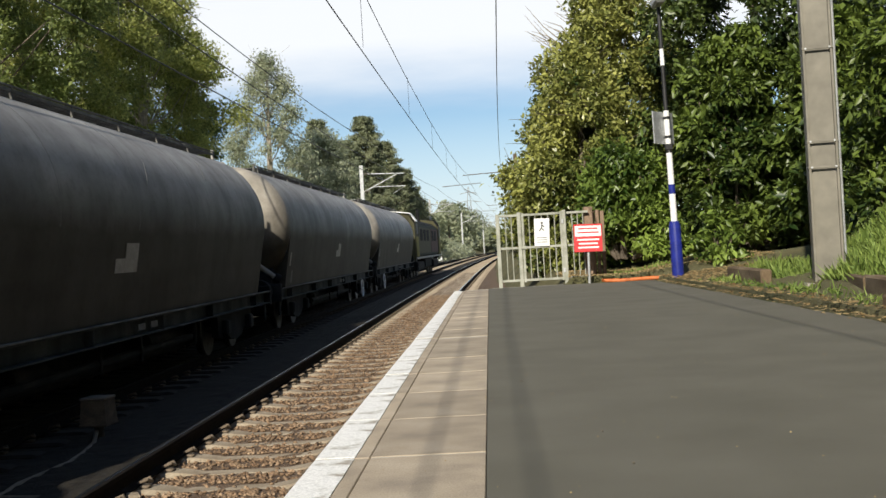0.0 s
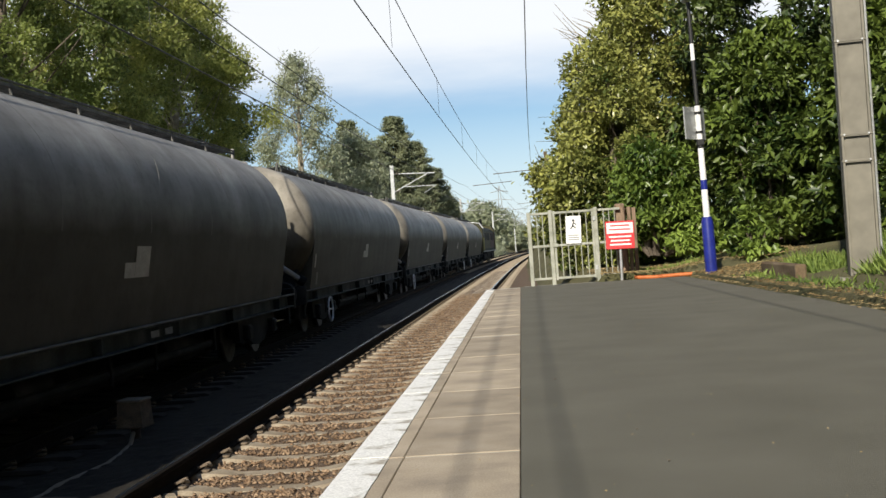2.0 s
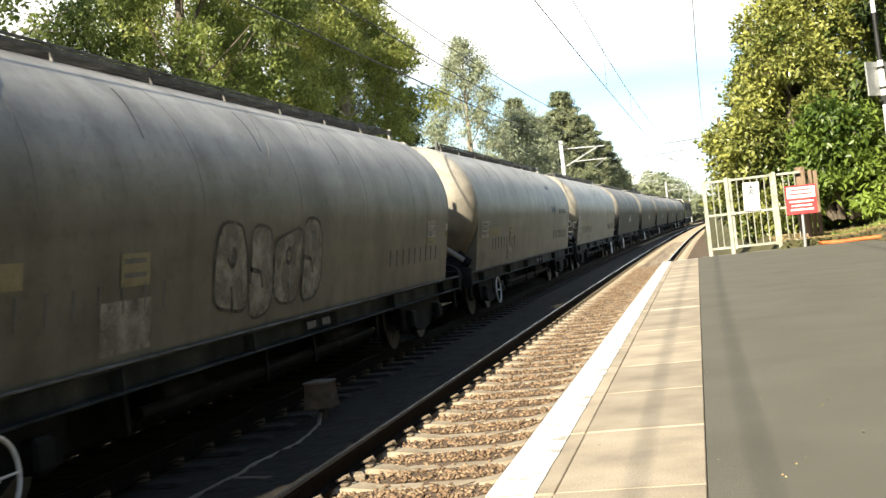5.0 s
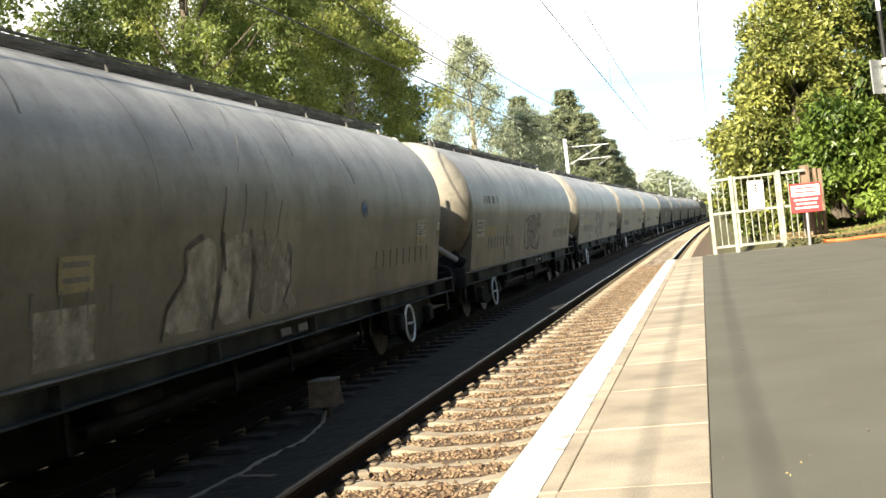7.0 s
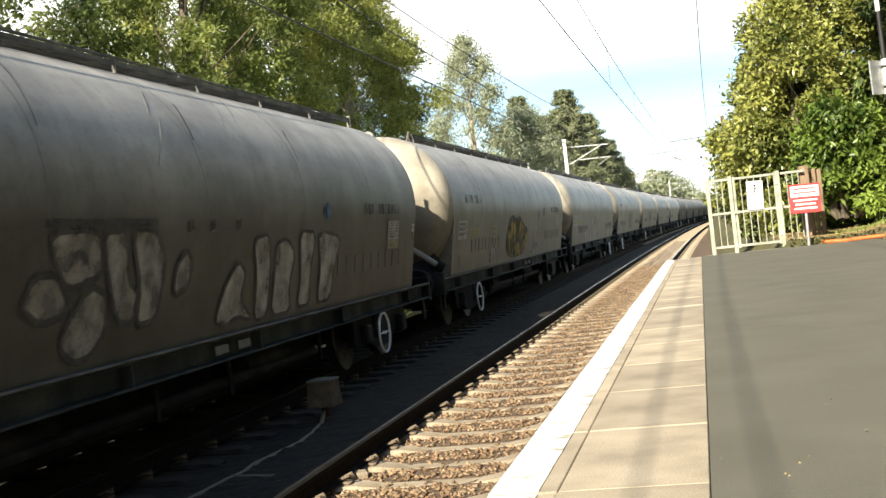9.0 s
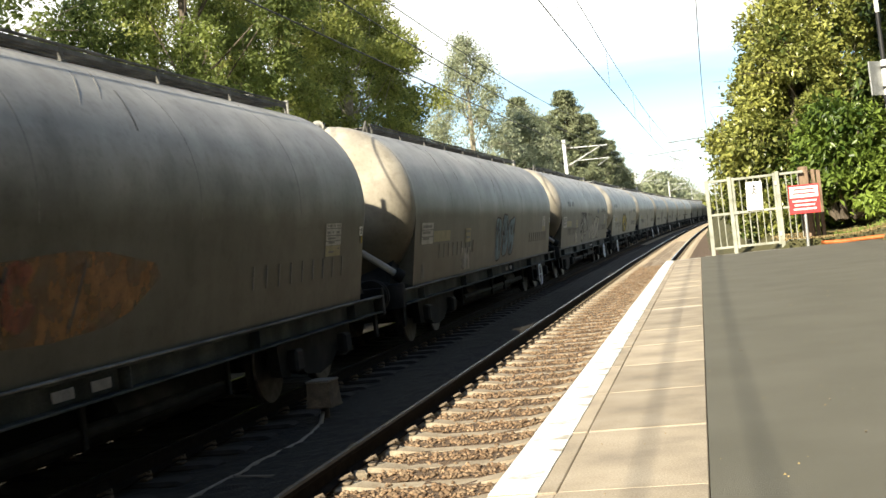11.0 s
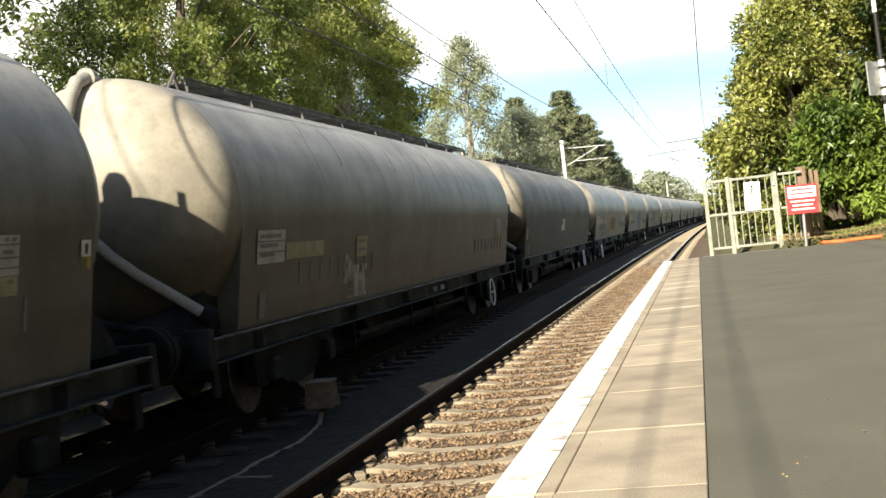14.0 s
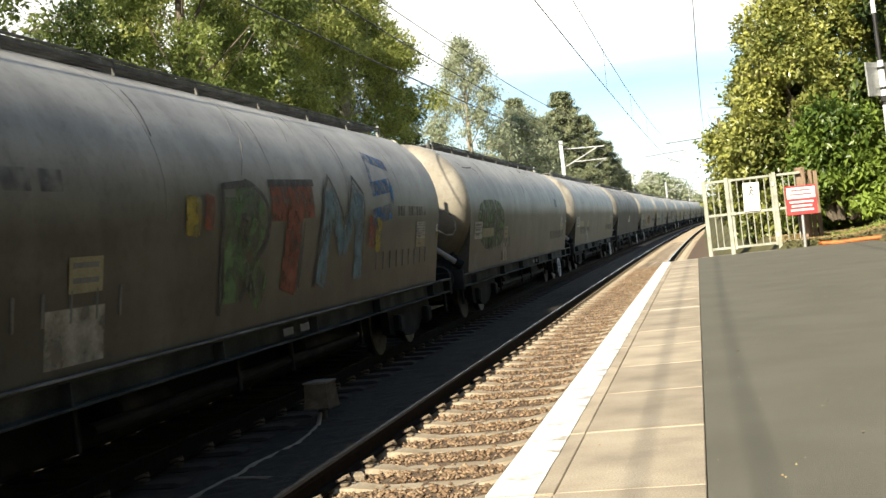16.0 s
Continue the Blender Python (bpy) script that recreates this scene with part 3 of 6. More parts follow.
def build_platform():
    s = Shape()
    s.box(PLAT_EDGE + 0.09, PLAT_BACK, -9.6, PLAT_END - 0.02, -1.25, -0.09, 0.01)
    s.box(0.02, PLAT_BACK, PLAT_END - 0.02, 21.35, -1.25, -0.03, 0.01)
    body = solid("platform", s, CONCRETE, "concrete station platform with a brick-brown face", "platform", "structure")
    t = Shape()
    xs = [TARMAC_X + (PLAT_BACK - TARMAC_X) * i / 14 for i in range(15)]
    ys = [-9.6 + (PLAT_END + 9.6) * j / 60 for j in range(61)]
    vs, fs = [], []
    for y in ys:
        for x in xs:
            edge = 0.06 * noise.noise((y * 1.3, 2, 5)) if x == xs[-1] else 0
            vs.append((x + edge, y, 0.0004 * noise.noise((x * 1.5, y * 0.7, 1)) + (-0.085 if x == xs[0] - 1 else 0)))
    for j in range(60):
        for i in range(14):
            fs.append((j * 15 + i, j * 15 + i + 1, (j + 1) * 15 + i + 1, (j + 1) * 15 + i))
    t.add(vs, fs)
    t.box(TARMAC_X, PLAT_BACK, -9.6, PLAT_END, -0.088, -0.012)
    solid("tarmac", t, TARMAC, "dark grey worn tarmac platform surface", "pavement", "structure", smooth=60)
    rng = random.Random(3)
    row = thing("platform_coping", "beige concrete coping slabs with a white painted edge", "pavement", kind="structure")
    coping, paver, paint = [], [], []
    for v in range(3):
        e = 0.010
        coping.append(Shape().box(PLAT_EDGE, GROOVE - 0.0015, e, SLAB - 0.002, -0.1, 0.0, 0.003).mesh("coping_slab", PAVER))
        paver.append(Shape().box(GROOVE + 0.0015, TARMAC_X - 0.003, e, SLAB - 0.002, -0.1, 0.0, 0.003).mesh("paver", PAVER))
        sh = Shape()
        pts = [(PLAT_EDGE + 0.004, e)] + [(WHITE_IN + 0.003 * noise.noise((q * 3.1, v * 5.0, 1)), e + (SLAB - e - 0.006) * q / 8) for q in range(9)] + [(PLAT_EDGE + 0.004, SLAB - 0.006)]
        sh.add([(x, y, 0.0035) for x, y in pts] + [(x, y, 0.0005) for x, y in pts], [tuple(range(11)), tuple(range(21, 10, -1))] + [(i, (i + 1) % 11, 11 + (i + 1) % 11, 11 + i) for i in range(11)])
        paint.append(sh.mesh("white_line", WHITE_LINE, 0))
    part("mortar_bed", Shape().box(GROOVE + 0.004, TARMAC_X - 0.006, SLAB_FROM, PLAT_END - 0.06, -0.098, -0.003), MORTAR, row, "pale mortar between the slabs")
    for i in range(34):
        y = SLAB_FROM + i * SLAB
        if y + SLAB > PLAT_END + 0.3:
            break
        v = rng.randrange(3)
        m = pose(0, y, rng.uniform(-0.003, 0.003), rng.uniform(-0.1, 0.1), rng.uniform(-0.15, 0.15), 0)
        c = part("coping_slab", coping[v], None, row, at=m)
        part("white_line", paint[v], None, c, "chipped white painted edge line")
        part("paver", paver[rng.randrange(3)], None, row, at=pose(0, y, rng.uniform(-0.003, 0.002), rng.uniform(-0.1, 0.1), 0, 0))
    # grit scattered over tarmac and slabs
    grit = Shape()
    for i in range(170):
        x, y, r = rng.uniform(-0.4, 2.75), 2.6 + 12 * rng.random() ** 1.6, rng.uniform(0.0018, 0.0048)
        a = rng.uniform(0, 6.28)
        ring = [(x + r * rng.uniform(0.6, 1.3) * math.cos(a + q * 1.257), y + r * rng.uniform(0.6, 1.3) * math.sin(a + q * 1.257)) for q in range(5)]
        grit.add([(px, py, 0.0005) for px, py in ring] + [(x, y, 0.003 + r * 0.4)], [(q, (q + 1) % 5, 5) for q in range(5)])
    solid("grit", grit, LITTER, "tiny pale grit and leaf crumbs strewn over the platform", "grit", "stuff", smooth=0)
    # rough timber and stone edging behind the platform
    for x, y, l, h, a in ((3.1, 5.0, 2.0, 0.17, 1), (3.12, 7.2, 1.9, 0.17, -1), (3.40, 9.3, 1.5, 0.26, -7), (3.62, 10.95, 1.3, 0.24, -9), (3.42, 14.2, 2.4, 0.26, -2)):
        e = Shape()
        e.box(-0.07, 0.07, 0, l, -0.2, h, 0.02)
        ob = solid("edging_kerb", e, KERB, "weathered grey-brown edging beam along the platform back", "kerb", "structure")
        ob.matrix_basis = pose(x, y, 0, 0, 0, a)


# ---- platform furniture ----
def build_gate():
    """Painted tubular barrier with a pedestrian gate across the platform end."""
    y0 = 20.9
    barrier = thing("platform_end_barrier", "grey-green painted steel barrier at the platform end", "fence", pose(0, y0, 0))
    H = 1.335
    for x in (0.18, 0.575, 1.40):
        part("post", Shape().box(x - 0.036, x + 0.036, -0.036, 0.036, -0.35, H + (0.02 if x > 0.5 else 0), 0.008), GATE_PAINT, barrier)
    for x0, x1, name, yy in ((0.216, 0.539, "side_panel", 0.0), (0.64, 1.345, "gate", -0.012), (1.45, 1.85, "side_panel", 0.0)):
        leaf = part(name, Shape().box(x0, x1, yy - 0.02, yy + 0.02, H - 0.057, H - 0.013, 0.005), GATE_PAINT, barrier)
        for z in (0.10, 0.70):
            part("cross_rail", Shape().box(x0, x1, yy - 0.02, yy + 0.02, z - 0.022, z + 0.022, 0.005), GATE_PAINT, leaf)
        if name == "gate":
            for x in (x0, x1):
                part("stile", Shape().box(x - 0.022, x + 0.022, yy - 0.023, yy + 0.023, 0.06, H, 0.005), GATE_PAINT, leaf)
        n = {0.216: 2, 0.64: 5, 1.45: 3}[x0]
        for i in range(n):
            x = x0 + (x1 - x0) * (i + 1) / (n + 1)
            part("bar", Shape().tube([(x, yy, 0.1), (x, yy, H - 0.04)], 0.0105, 8), GATE_PAINT, leaf)
        if name == "gate":
            part("latch", Shape().box(x0 - 0.05, x0 + 0.06, yy - 0.05, yy - 0.02, 0.67, 0.73, 0.008), GATE_PAINT, leaf)
            for z in (0.25, 1.15):
                part("hinge", Shape().box(x1 + 0.0, x1 + 0.05, yy - 0.04, yy - 0.02, z - 0.04, z + 0.04, 0.005), GALV, leaf)
    # white notice hung on the gate
    notice = thing("white_notice", "white notice with a black pictogram fixed to the gate", "sign", pose(0.985, y0 - 0.055, 0.965, 0, 2, 0))
    part("board", Shape().box(-0.14, 0.14, -0.006, 0.006, -0.255, 0.255, 0.004), WHITE, notice)
    pic = Shape()
    pic.lathe([(0.001, -0.0085), (0.022, -0.0085), (0.022, -0.007)], "y", 12, (0.0, 0, 0.17))
    for a, b in (((0.0, 0.14), (-0.01, 0.08)), ((-0.01, 0.08), (-0.05, 0.02)), ((-0.01, 0.08), (0.04, 0.03)), ((0.0, 0.13), (0.05, 0.10))):
        pic.tube([(a[0], -0.009, a[1]), (b[0], -0.009, b[1])], 0.009, 6)
    part("pictogram", pic, BLACK, notice)
    for z in (-0.1, -0.14, -0.18):
        part("print_line", Shape().box(-0.1, 0.1, -0.009, -0.006, z - 0.006, z + 0.006), BARS, notice)
    # red warning sign on its own pipe
    red = thing("red_warning_sign", "red and white warning board on a galvanised pipe", "sign", pose(1.77, y0 - 0.45, -0.06, 0, 1, 0))
    part("pipe", Shape().tube([(0, 0, -0.3), (0, 0, 1.1)], 0.026, 12), GALV, red)
    board = part("board", Shape().box(-0.255, 0.255, -0.045, -0.033, 0.62, 1.12, 0.006), RED, red)
    part("border", Shape().box(-0.235, 0.235, -0.049, -0.0455, 0.90, 1.09, 0.002), WHITE, board, "white upper field")
    for z, w in ((1.04, 0.17), (0.97, 0.19)):
        part("print_line", Shape().box(-w, w, -0.052, -0.0495, z - 0.012, z + 0.012), RED, board)
    for z, w in ((0.84, 0.2), (0.77, 0.17), (0.70, 0.19)):
        part("print_line", Shape().box(-w, w, -0.049, -0.0455, z - 0.015, z + 0.015), WHITE, board)
    # timber post and paling fence beyond
    post = thing("timber_post", "weathered brown timber gate post", "post", pose(1.86, y0 + 0.16, -0.05))
    part("shaft", Shape().box(-0.085, 0.085, -0.085, 0.085, -0.35, 1.44, 0.015), WOOD, post)
    pal = thing("paling_fence", "short run of weathered timber palings", "fence", pose(1.97, y0 + 0.34, -0.05))
    part("rail", Shape().box(-0.05, 0.2, 0.02, 0.06, 1.05, 1.13, 0.005), WOOD, pal)
    for i in range(3):
        part("paling", Shape().box(-0.05 + i * 0.09, 0.02 + i * 0.09, -0.02, 0.012, -0.3, 1.36 + 0.02 * (i % 2), 0.006), WOOD, pal)


def build_lamp_post():
    post = thing("lamp_post", "blue and white banded platform post with a small sign plate", "lamp post", pose(3.14, 19.1, 0, 0, -1, 0))
    part("base_sleeve", Shape().lathe([(0.10, -0.3), (0.10, 0.9), (0.085, 0.97), (0.085, 1.0)], "z", 20), BLUE, post)
    part("lower_band", Shape().lathe([(0.055, 0.98), (0.055, 1.46)], "z", 18), WHITE, post)
    part("blue_band", Shape().lathe([(0.056, 1.46), (0.056, 1.62)], "z", 18), BLUE, post)
    part("upper_band", Shape().lathe([(0.053, 1.62), (0.05, 2.15)], "z", 18), WHITE, post)
    part("collar_band", Shape().lathe([(0.051, 2.15), (0.051, 2.3)], "z", 16), BLACK, post)
    part("middle_band", Shape().lathe([(0.049, 2.3), (0.047, 2.86)], "z", 16), WHITE, post)
    # shaft and tip painted black for leaf shade, the sleeve left white
    part("shaft", Shape().lathe([(0.038, 2.86), (0.034, 3.62)], "z", 16), BLACK, post)
    part("upper_sleeve", Shape().lathe([(0.036, 3.62), (0.035, 3.9)], "z", 16), WHITE, post)
    part("tip", Shape().lathe([(0.034, 3.9), (0.032, 4.6)], "z", 16), BLACK, post)
    part("lantern", Shape().box(-0.09, 0.09, -0.35, 0.25, 4.62, 4.78, 0.04), GALV, post)
    sign = part("sign_plate", Shape().box(-0.012, 0.012, -0.36, 0.30, 2.3, 2.84, 0.004), GALV, post, "grey back of a sign plate turned edge-on", at=pose(-0.05, 0.02, 0, 0, 0, -38))
    part("sign_bracket", Shape().box(-0.06, 0.06, -0.06, 0.06, 2.2, 2.3, 0.008), BLACK, post)
    for z in (2.42, 2.5, 2.58, 2.66):
        part("print_line", Shape().box(-0.016, -0.0125, -0.28, 0.2, z - 0.015, z + 0.015), BARS, sign)
    for z in (2.42, 2.74):
        part("clamp", Shape().lathe([(0.06, z - 0.02), (0.06, z + 0.02)], "z", 14), BLACK, post)


def build_big_mast():
    """Broad plated steel mast behind the platform edging."""
    m = thing("plated_steel_mast", "tall grey plated steel electrification mast on the bank", "mast", pose(3.80, 12.9, 0.1, 0, 0, -10))
    w, top = 0.148, 7.4
    part("web_plate", Shape().box(-w, w, -0.09, -0.078, -0.4, top, 0.003), MAST_GREY, m)
    for sx in (-1, 1):
        part("flange", Shape().box(sx * w - 0.014, sx * w + 0.014, -0.14, 0.14, -0.4, top, 0.004), MAST_GREY, m)
    part("back_plate", Shape().box(-w, w, 0.078, 0.09, -0.4, top, 0.003), MAST_GREY, m)
    for z in (1.31, 1.6, 2.64, 3.9, 5.1):
        st = part("strap", Shape().box(-w - 0.022, w + 0.022, -0.148, -0.136, z - 0.012, z + 0.012, 0.003), MAST_GREY, m)
        for sx in (-1, 1):
            part("bolt", Shape().lathe([(0.012, -0.16), (0.012, -0.146)], "y", 8, (sx * (w - 0.02), 0, z)), GALV, st)
    part("footing", Shape().box(-0.28, 0.28, -0.26, 0.26, -0.5, 0.02, 0.03), CONCRETE, m)
    part("conduit", Shape().tube([(w + 0.035, -0.1, -0.3), (w + 0.035, -0.1, top - 0.5)], 0.014, 8), GALV, m)


def build_small_things():
    tr = thing("lineside_box", "square weathered lineside box with a rimmed lid", "equipment box", pose(-4.16, 11.63, -1.065, 0, 0, -6))
    part("post", Shape().tube([(0, 0, -0.15), (0, 0, 0.2)], 0.05, 10), STEEL, tr)
    bucket = Shape()
    bucket.loft([[(x * r, y * r, z) for x, y in ((-1, -1), (1, -1), (1, 1), (-1, 1))] for r, z in ((0.148, 0.17), (0.15, 0.185), (0.142, 0.2), (0.128, 0.44))])
    part("body", bucket, RUSTY, tr)
    part("lid", Shape().box(-0.14, 0.14, -0.14, 0.14, 0.442, 0.466, 0.008), CABLE, tr, "dusty beige lid")
    c = Shape()
    c.tube([(-4.16, 11.55, -0.95), (-4.1, 11.28, -1.03), (-4.0, 10.7, -1.035), (-3.94, 10.18, -1.03), (-4.0, 9.6, -1.035), (-4.02, 9.25, -1.03), (-3.98, 8.9, -1.035), (-4.02, 8.64, -1.035), (-4.04, 8.03, -1.035), (-4.15, 7.2, -1.035)], 0.024, 8)
    solid("lineside_cable", c, CABLE, "pale cable looping over the ballast", "cable")
    c = Shape()
    c.tube([(-4.02, 8.75, -1.03), (-3.81, 8.72, -1.035), (-3.5, 8.66, -1.035), (-3.27, 8.53, -1.03), (-3.05, 8.6, -1.035)], 0.02, 8)
    solid("lineside_cable", c, CABLE, "pale cable crossing towards the rail", "cable")
    # a broken piece of pale concrete beside the rail
    b = Shape()
    b.box(-0.06, 0.05, -0.05, 0.05, 0, 0.07, 0.015)
    ob = solid("concrete_lump", b, SLEEPER, "pale broken concrete lump on the ballast", "stone")
    ob.matrix_basis = pose(-2.76, 8.35, -1.04, 8, 5, 30)
    p = Shape()
    p.tube([(2.05, 20.35, 0.03), (2.3, 20.25, 0.02), (2.7, 20.3, 0.03), (3.02, 20.25, 0.035)], 0.035, 10)
    solid("orange_pipe", p, ORANGE, "orange plastic pipe lying at the platform end", "pipe")
    p = Shape()
    p.tube([(2.0, 20.55, 0.03), (2.4, 20.5, 0.02), (2.95, 20.55, 0.035)], 0.03, 10)
    solid("orange_pipe", p, ORANGE, "orange plastic pipe lying among fallen leaves", "pipe")
    rng = random.Random(8)
    for x, y, s in ((0.415, 3.57, 0.005), (0.13, 5.92, 0.008), (0.38, 4.2, 0.004), (0.62, 6.4, 0.004)):
        l = Shape()
        l.box(-s, s, -s * 0.7, s * 0.7, 0, 0.006, 0.002)
        ob = solid("litter_scrap", l, CABLE, "tiny pale scrap lying on the tarmac", "litter", group="scraps on the platform")
        ob.matrix_basis = pose(x, y, 0.003, 0, 0, rng.uniform(0, 180))


# ---- overhead line ----
def ole_mast(y, side, reach):
    """A mast with its twin cantilevers; side -1 stands beyond the far track, 1 behind the near platform side."""
    x0 = -7.9 if side < 0 else 1.1
    px, py, pz = line(x0, y, 0)
    m = thing("overhead_line_mast", "galvanised steel overhead line mast with cantilever arms", "mast", pose(px, py, pz, 0, 0, heading(y)), "overhead line masts")
    k = Shape()
    for a, b, c, d in ((-0.1, 0.1, -0.1, -0.085), (-0.1, 0.1, 0.085, 0.1), (-0.008, 0.008, -0.085, 0.085)):
        k.box(a, b, c, d, -1.6, 5.75)
    metal = GALV if side < 0 else RUSTY
    part("column", k, metal, m)
    s, dz = -side, (-0.45 if side > 0 else 0.0)
    part("top_tube", Shape().tube([(0, 0, 5.25 + dz), (s * reach, 0, 5.15 + dz)], 0.035 if side < 0 else 0.022, 8), metal, m)
    if side < 0:
        part("strut", Shape().tube([(0, 0, 4.15 + dz), (s * reach * 0.82, 0, 5.12 + dz)], 0.035, 8), metal, m)
    part("register_tube", Shape().tube([(s * reach * 0.28, 0, 4.45), (s * reach * 1.02, 0, 4.42)] if side < 0 else [(s * 2.0, 0, 4.22), (s * 4.2, 0, 4.12)], 0.028 if side < 0 else 0.018, 8), metal, m)
    part("steady_arm", Shape().tube([(s * reach * 1.0, 0, 4.4 + dz), (s * (reach - 0.7), 0, 4.0 + dz)], 0.018, 6), metal, m)
    for x, z in ((0.12, 5.25 + dz), (0.14, 4.22 + dz)):
        ins = Shape()
        ins.lathe([(0.03, s * x)] + [(r, s * (x + 0.02 + 0.03 * i)) for i in range(8) for r in (0.07, 0.035)] + [(0.03, s * (x + 0.3))], "x", 12, (0, 0, z))
        part("insulator", ins, MAST_GREY, m)
    part("footing", Shape().box(-0.35, 0.35, -0.35, 0.35, -2.2, -1.1, 0.04), CONCRETE, m)
    return m


def build_overhead():
    for y in (66, 118, 172, 230):
        ole_mast(y, -1, 2.5)
    for y in (64, 116, 170, 228):
        ole_mast(y, 1, 3.0)
    spans = [-30, 14, 66, 118, 172, 230, 300]

    def wire(name, x, z, sag, r, stagger, label):
        pts = []
        for i in range(len(spans) - 1):
            for q in range(8):
                f = q / 8
                y = spans[i] + (spans[i + 1] - spans[i]) * f
                st = stagger * ((-1) ** i * (1 - f) + (-1) ** (i + 1) * f)
                pts.append(line(x + st, y, z - sag * 4 * f * (1 - f)))
        s = Shape()
        s.tube(pts, r, 6)
        solid(name, s, WIRE, label, "wire", "structure")

    wire("contact_wire", -1.80, 3.78, 0.02, 0.009, 0.06, "overhead contact wire over the near track")
    wire("catenary_wire", -1.80, 4.9, 0.35, 0.008, 0.05, "sagging catenary wire over the near track")
    wire("contact_wire", -5.5, 4.15, 0.02, 0.013, 0.06, "overhead contact wire over the far track")
    wire("catenary_wire", -5.5, 4.95, 0.25, 0.012, 0.05, "sagging catenary wire over the far track")
    wire("return_wire", -7.2, 7.05, 0.3, 0.014, 0.0, "return conductor along the far masts")
    wire("return_wire", 0.27, 5.05, 0.2, 0.010, 0.0, "return conductor above the platform side")
    for x, z0, z1 in ((-1.80, 3.78, 4.9), (-5.5, 4.15, 4.95)):
        for y in range(17, 62, 9):
            f = (y - 14) / 52
            a, b = line(x, y, z0), line(x, y, z1 - 0.35 * 4 * f * (1 - f))
            d = Shape()
            d.tube([a, b], 0.004, 5)
            solid("dropper", d, WIRE, "thin dropper wire between contact and catenary wires", "wire", "structure", "droppers")


# ---- the train: local y forward, z from the rail head ----
PITCH, RING = 19.1, 8.2
TANK_R, TANK_Z = 1.33, 2.2
CAP_DEEP, CAP_FULL = 0.74, 0.66
FRONT, FRONT_DEEP = 8.04, 0.42
FLARE_Z = TANK_Z - TANK_R * math.sin(radians(9.8))
FLARE_X = TANK_R * math.cos(radians(9.8))
SILL_Z, SILL_X = 0.885, 1.13


def side_x(z):
    """How far out the wagon's flank lies at the height z."""
    if z >= FLARE_Z:
        return math.sqrt(max(0.0, TANK_R ** 2 - (z - TANK_Z) ** 2))
    return SILL_X + (FLARE_X - SILL_X) * (z - SILL_Z) / (FLARE_Z - SILL_Z)


def stroke(shape, pts, width, lift=0.012):
    """A painted stroke along points (y, z) on the flank that faces the platform."""
    fine = []
    for (y0, z0), (y1, z1) in zip(pts, pts[1:]):
        n = max(1, int(math.hypot(y1 - y0, z1 - z0) / 0.08))
        fine += [(y0 + (y1 - y0) * i / n, z0 + (z1 - z0) * i / n) for i in range(n)]
    fine.append(pts[-1])
    rings = []
    for i, (y, z) in enumerate(fine):
        a, b = fine[max(0, i - 1)], fine[min(len(fine) - 1, i + 1)]
        d = math.hypot(b[0] - a[0], b[1] - a[1]) or 1
        ny, nz = -(b[1] - a[1]) / d, (b[0] - a[0]) / d
        ring = []
        for q in (-0.5, -0.17, 0.17, 0.5):
            py, pz = y + ny * width * q, max(SILL_Z + 0.02, z + nz * width * q)
            ring.append((side_x(pz) + lift, py, pz))
        rings.append(ring)
    return shape.loft(rings, False, False)


def curve_pts(y, z, ry, rz, a0, a1, n=14):
    return [(y + ry * math.cos(radians(a0 + (a1 - a0) * i / n)), z + rz * math.sin(radians(a0 + (a1 - a0) * i / n))) for i in range(n + 1)]


def plate(shape, y0, y1, z0, z1, lift=0.012):
    """A thin plate or painted field on the flank."""
    rings = []
    for y in (y0, y1):
        rings.append([(side_x(z0 + (z1 - z0) * i / 6) + lift, y, z0 + (z1 - z0) * i / 6) for i in range(7)])
    return shape.loft(rings, False, False)


def build_tank(mat):
    s = Shape()
    n = 64
    stations = []
    for i in range(13):
        a = math.pi / 2 * i / 12
        stations.append((-RING - CAP_DEEP * math.cos(a), max(0.03, TANK_R * math.sin(a) ** CAP_FULL)))
    for y in (-RING + 0.02, -5.5, -2.7, 0, 2.7, 5.5, FRONT - 0.02):
        stations.append((y, TANK_R))
    for i in range(13):
        a = math.pi / 2 * (12 - i) / 12
        stations.append((FRONT + FRONT_DEEP * math.cos(a), max(0.03, TANK_R * math.sin(a) ** CAP_FULL)))
    rings = []
    for y, r in stations:
        rings.append([(r * math.sin(2 * math.pi * k / n), y, TANK_Z + r * math.cos(2 * math.pi * k / n)) for k in range(n)])
    s.loft(rings)
    return s.mesh("tank", mat, 50)


def ring_band(y, w, out):
    s = Shape()
    n = 64
    rings = []
    for yy, r in ((y - w, TANK_R - 0.01), (y - w, TANK_R + out), (y + w, TANK_R + out), (y + w, TANK_R - 0.01)):
        rings.append([(r * math.sin(2 * math.pi * k / n), yy, TANK_Z + r * math.cos(2 * math.pi * k / n)) for k in range(n)])
    s.loft(rings, True, False)
    return s


def extrude_x(poly, x0, x1):
    s = Shape()
    s.loft([[(x, y, z) for y, z in poly] for x in (x0, x1)])
    return s


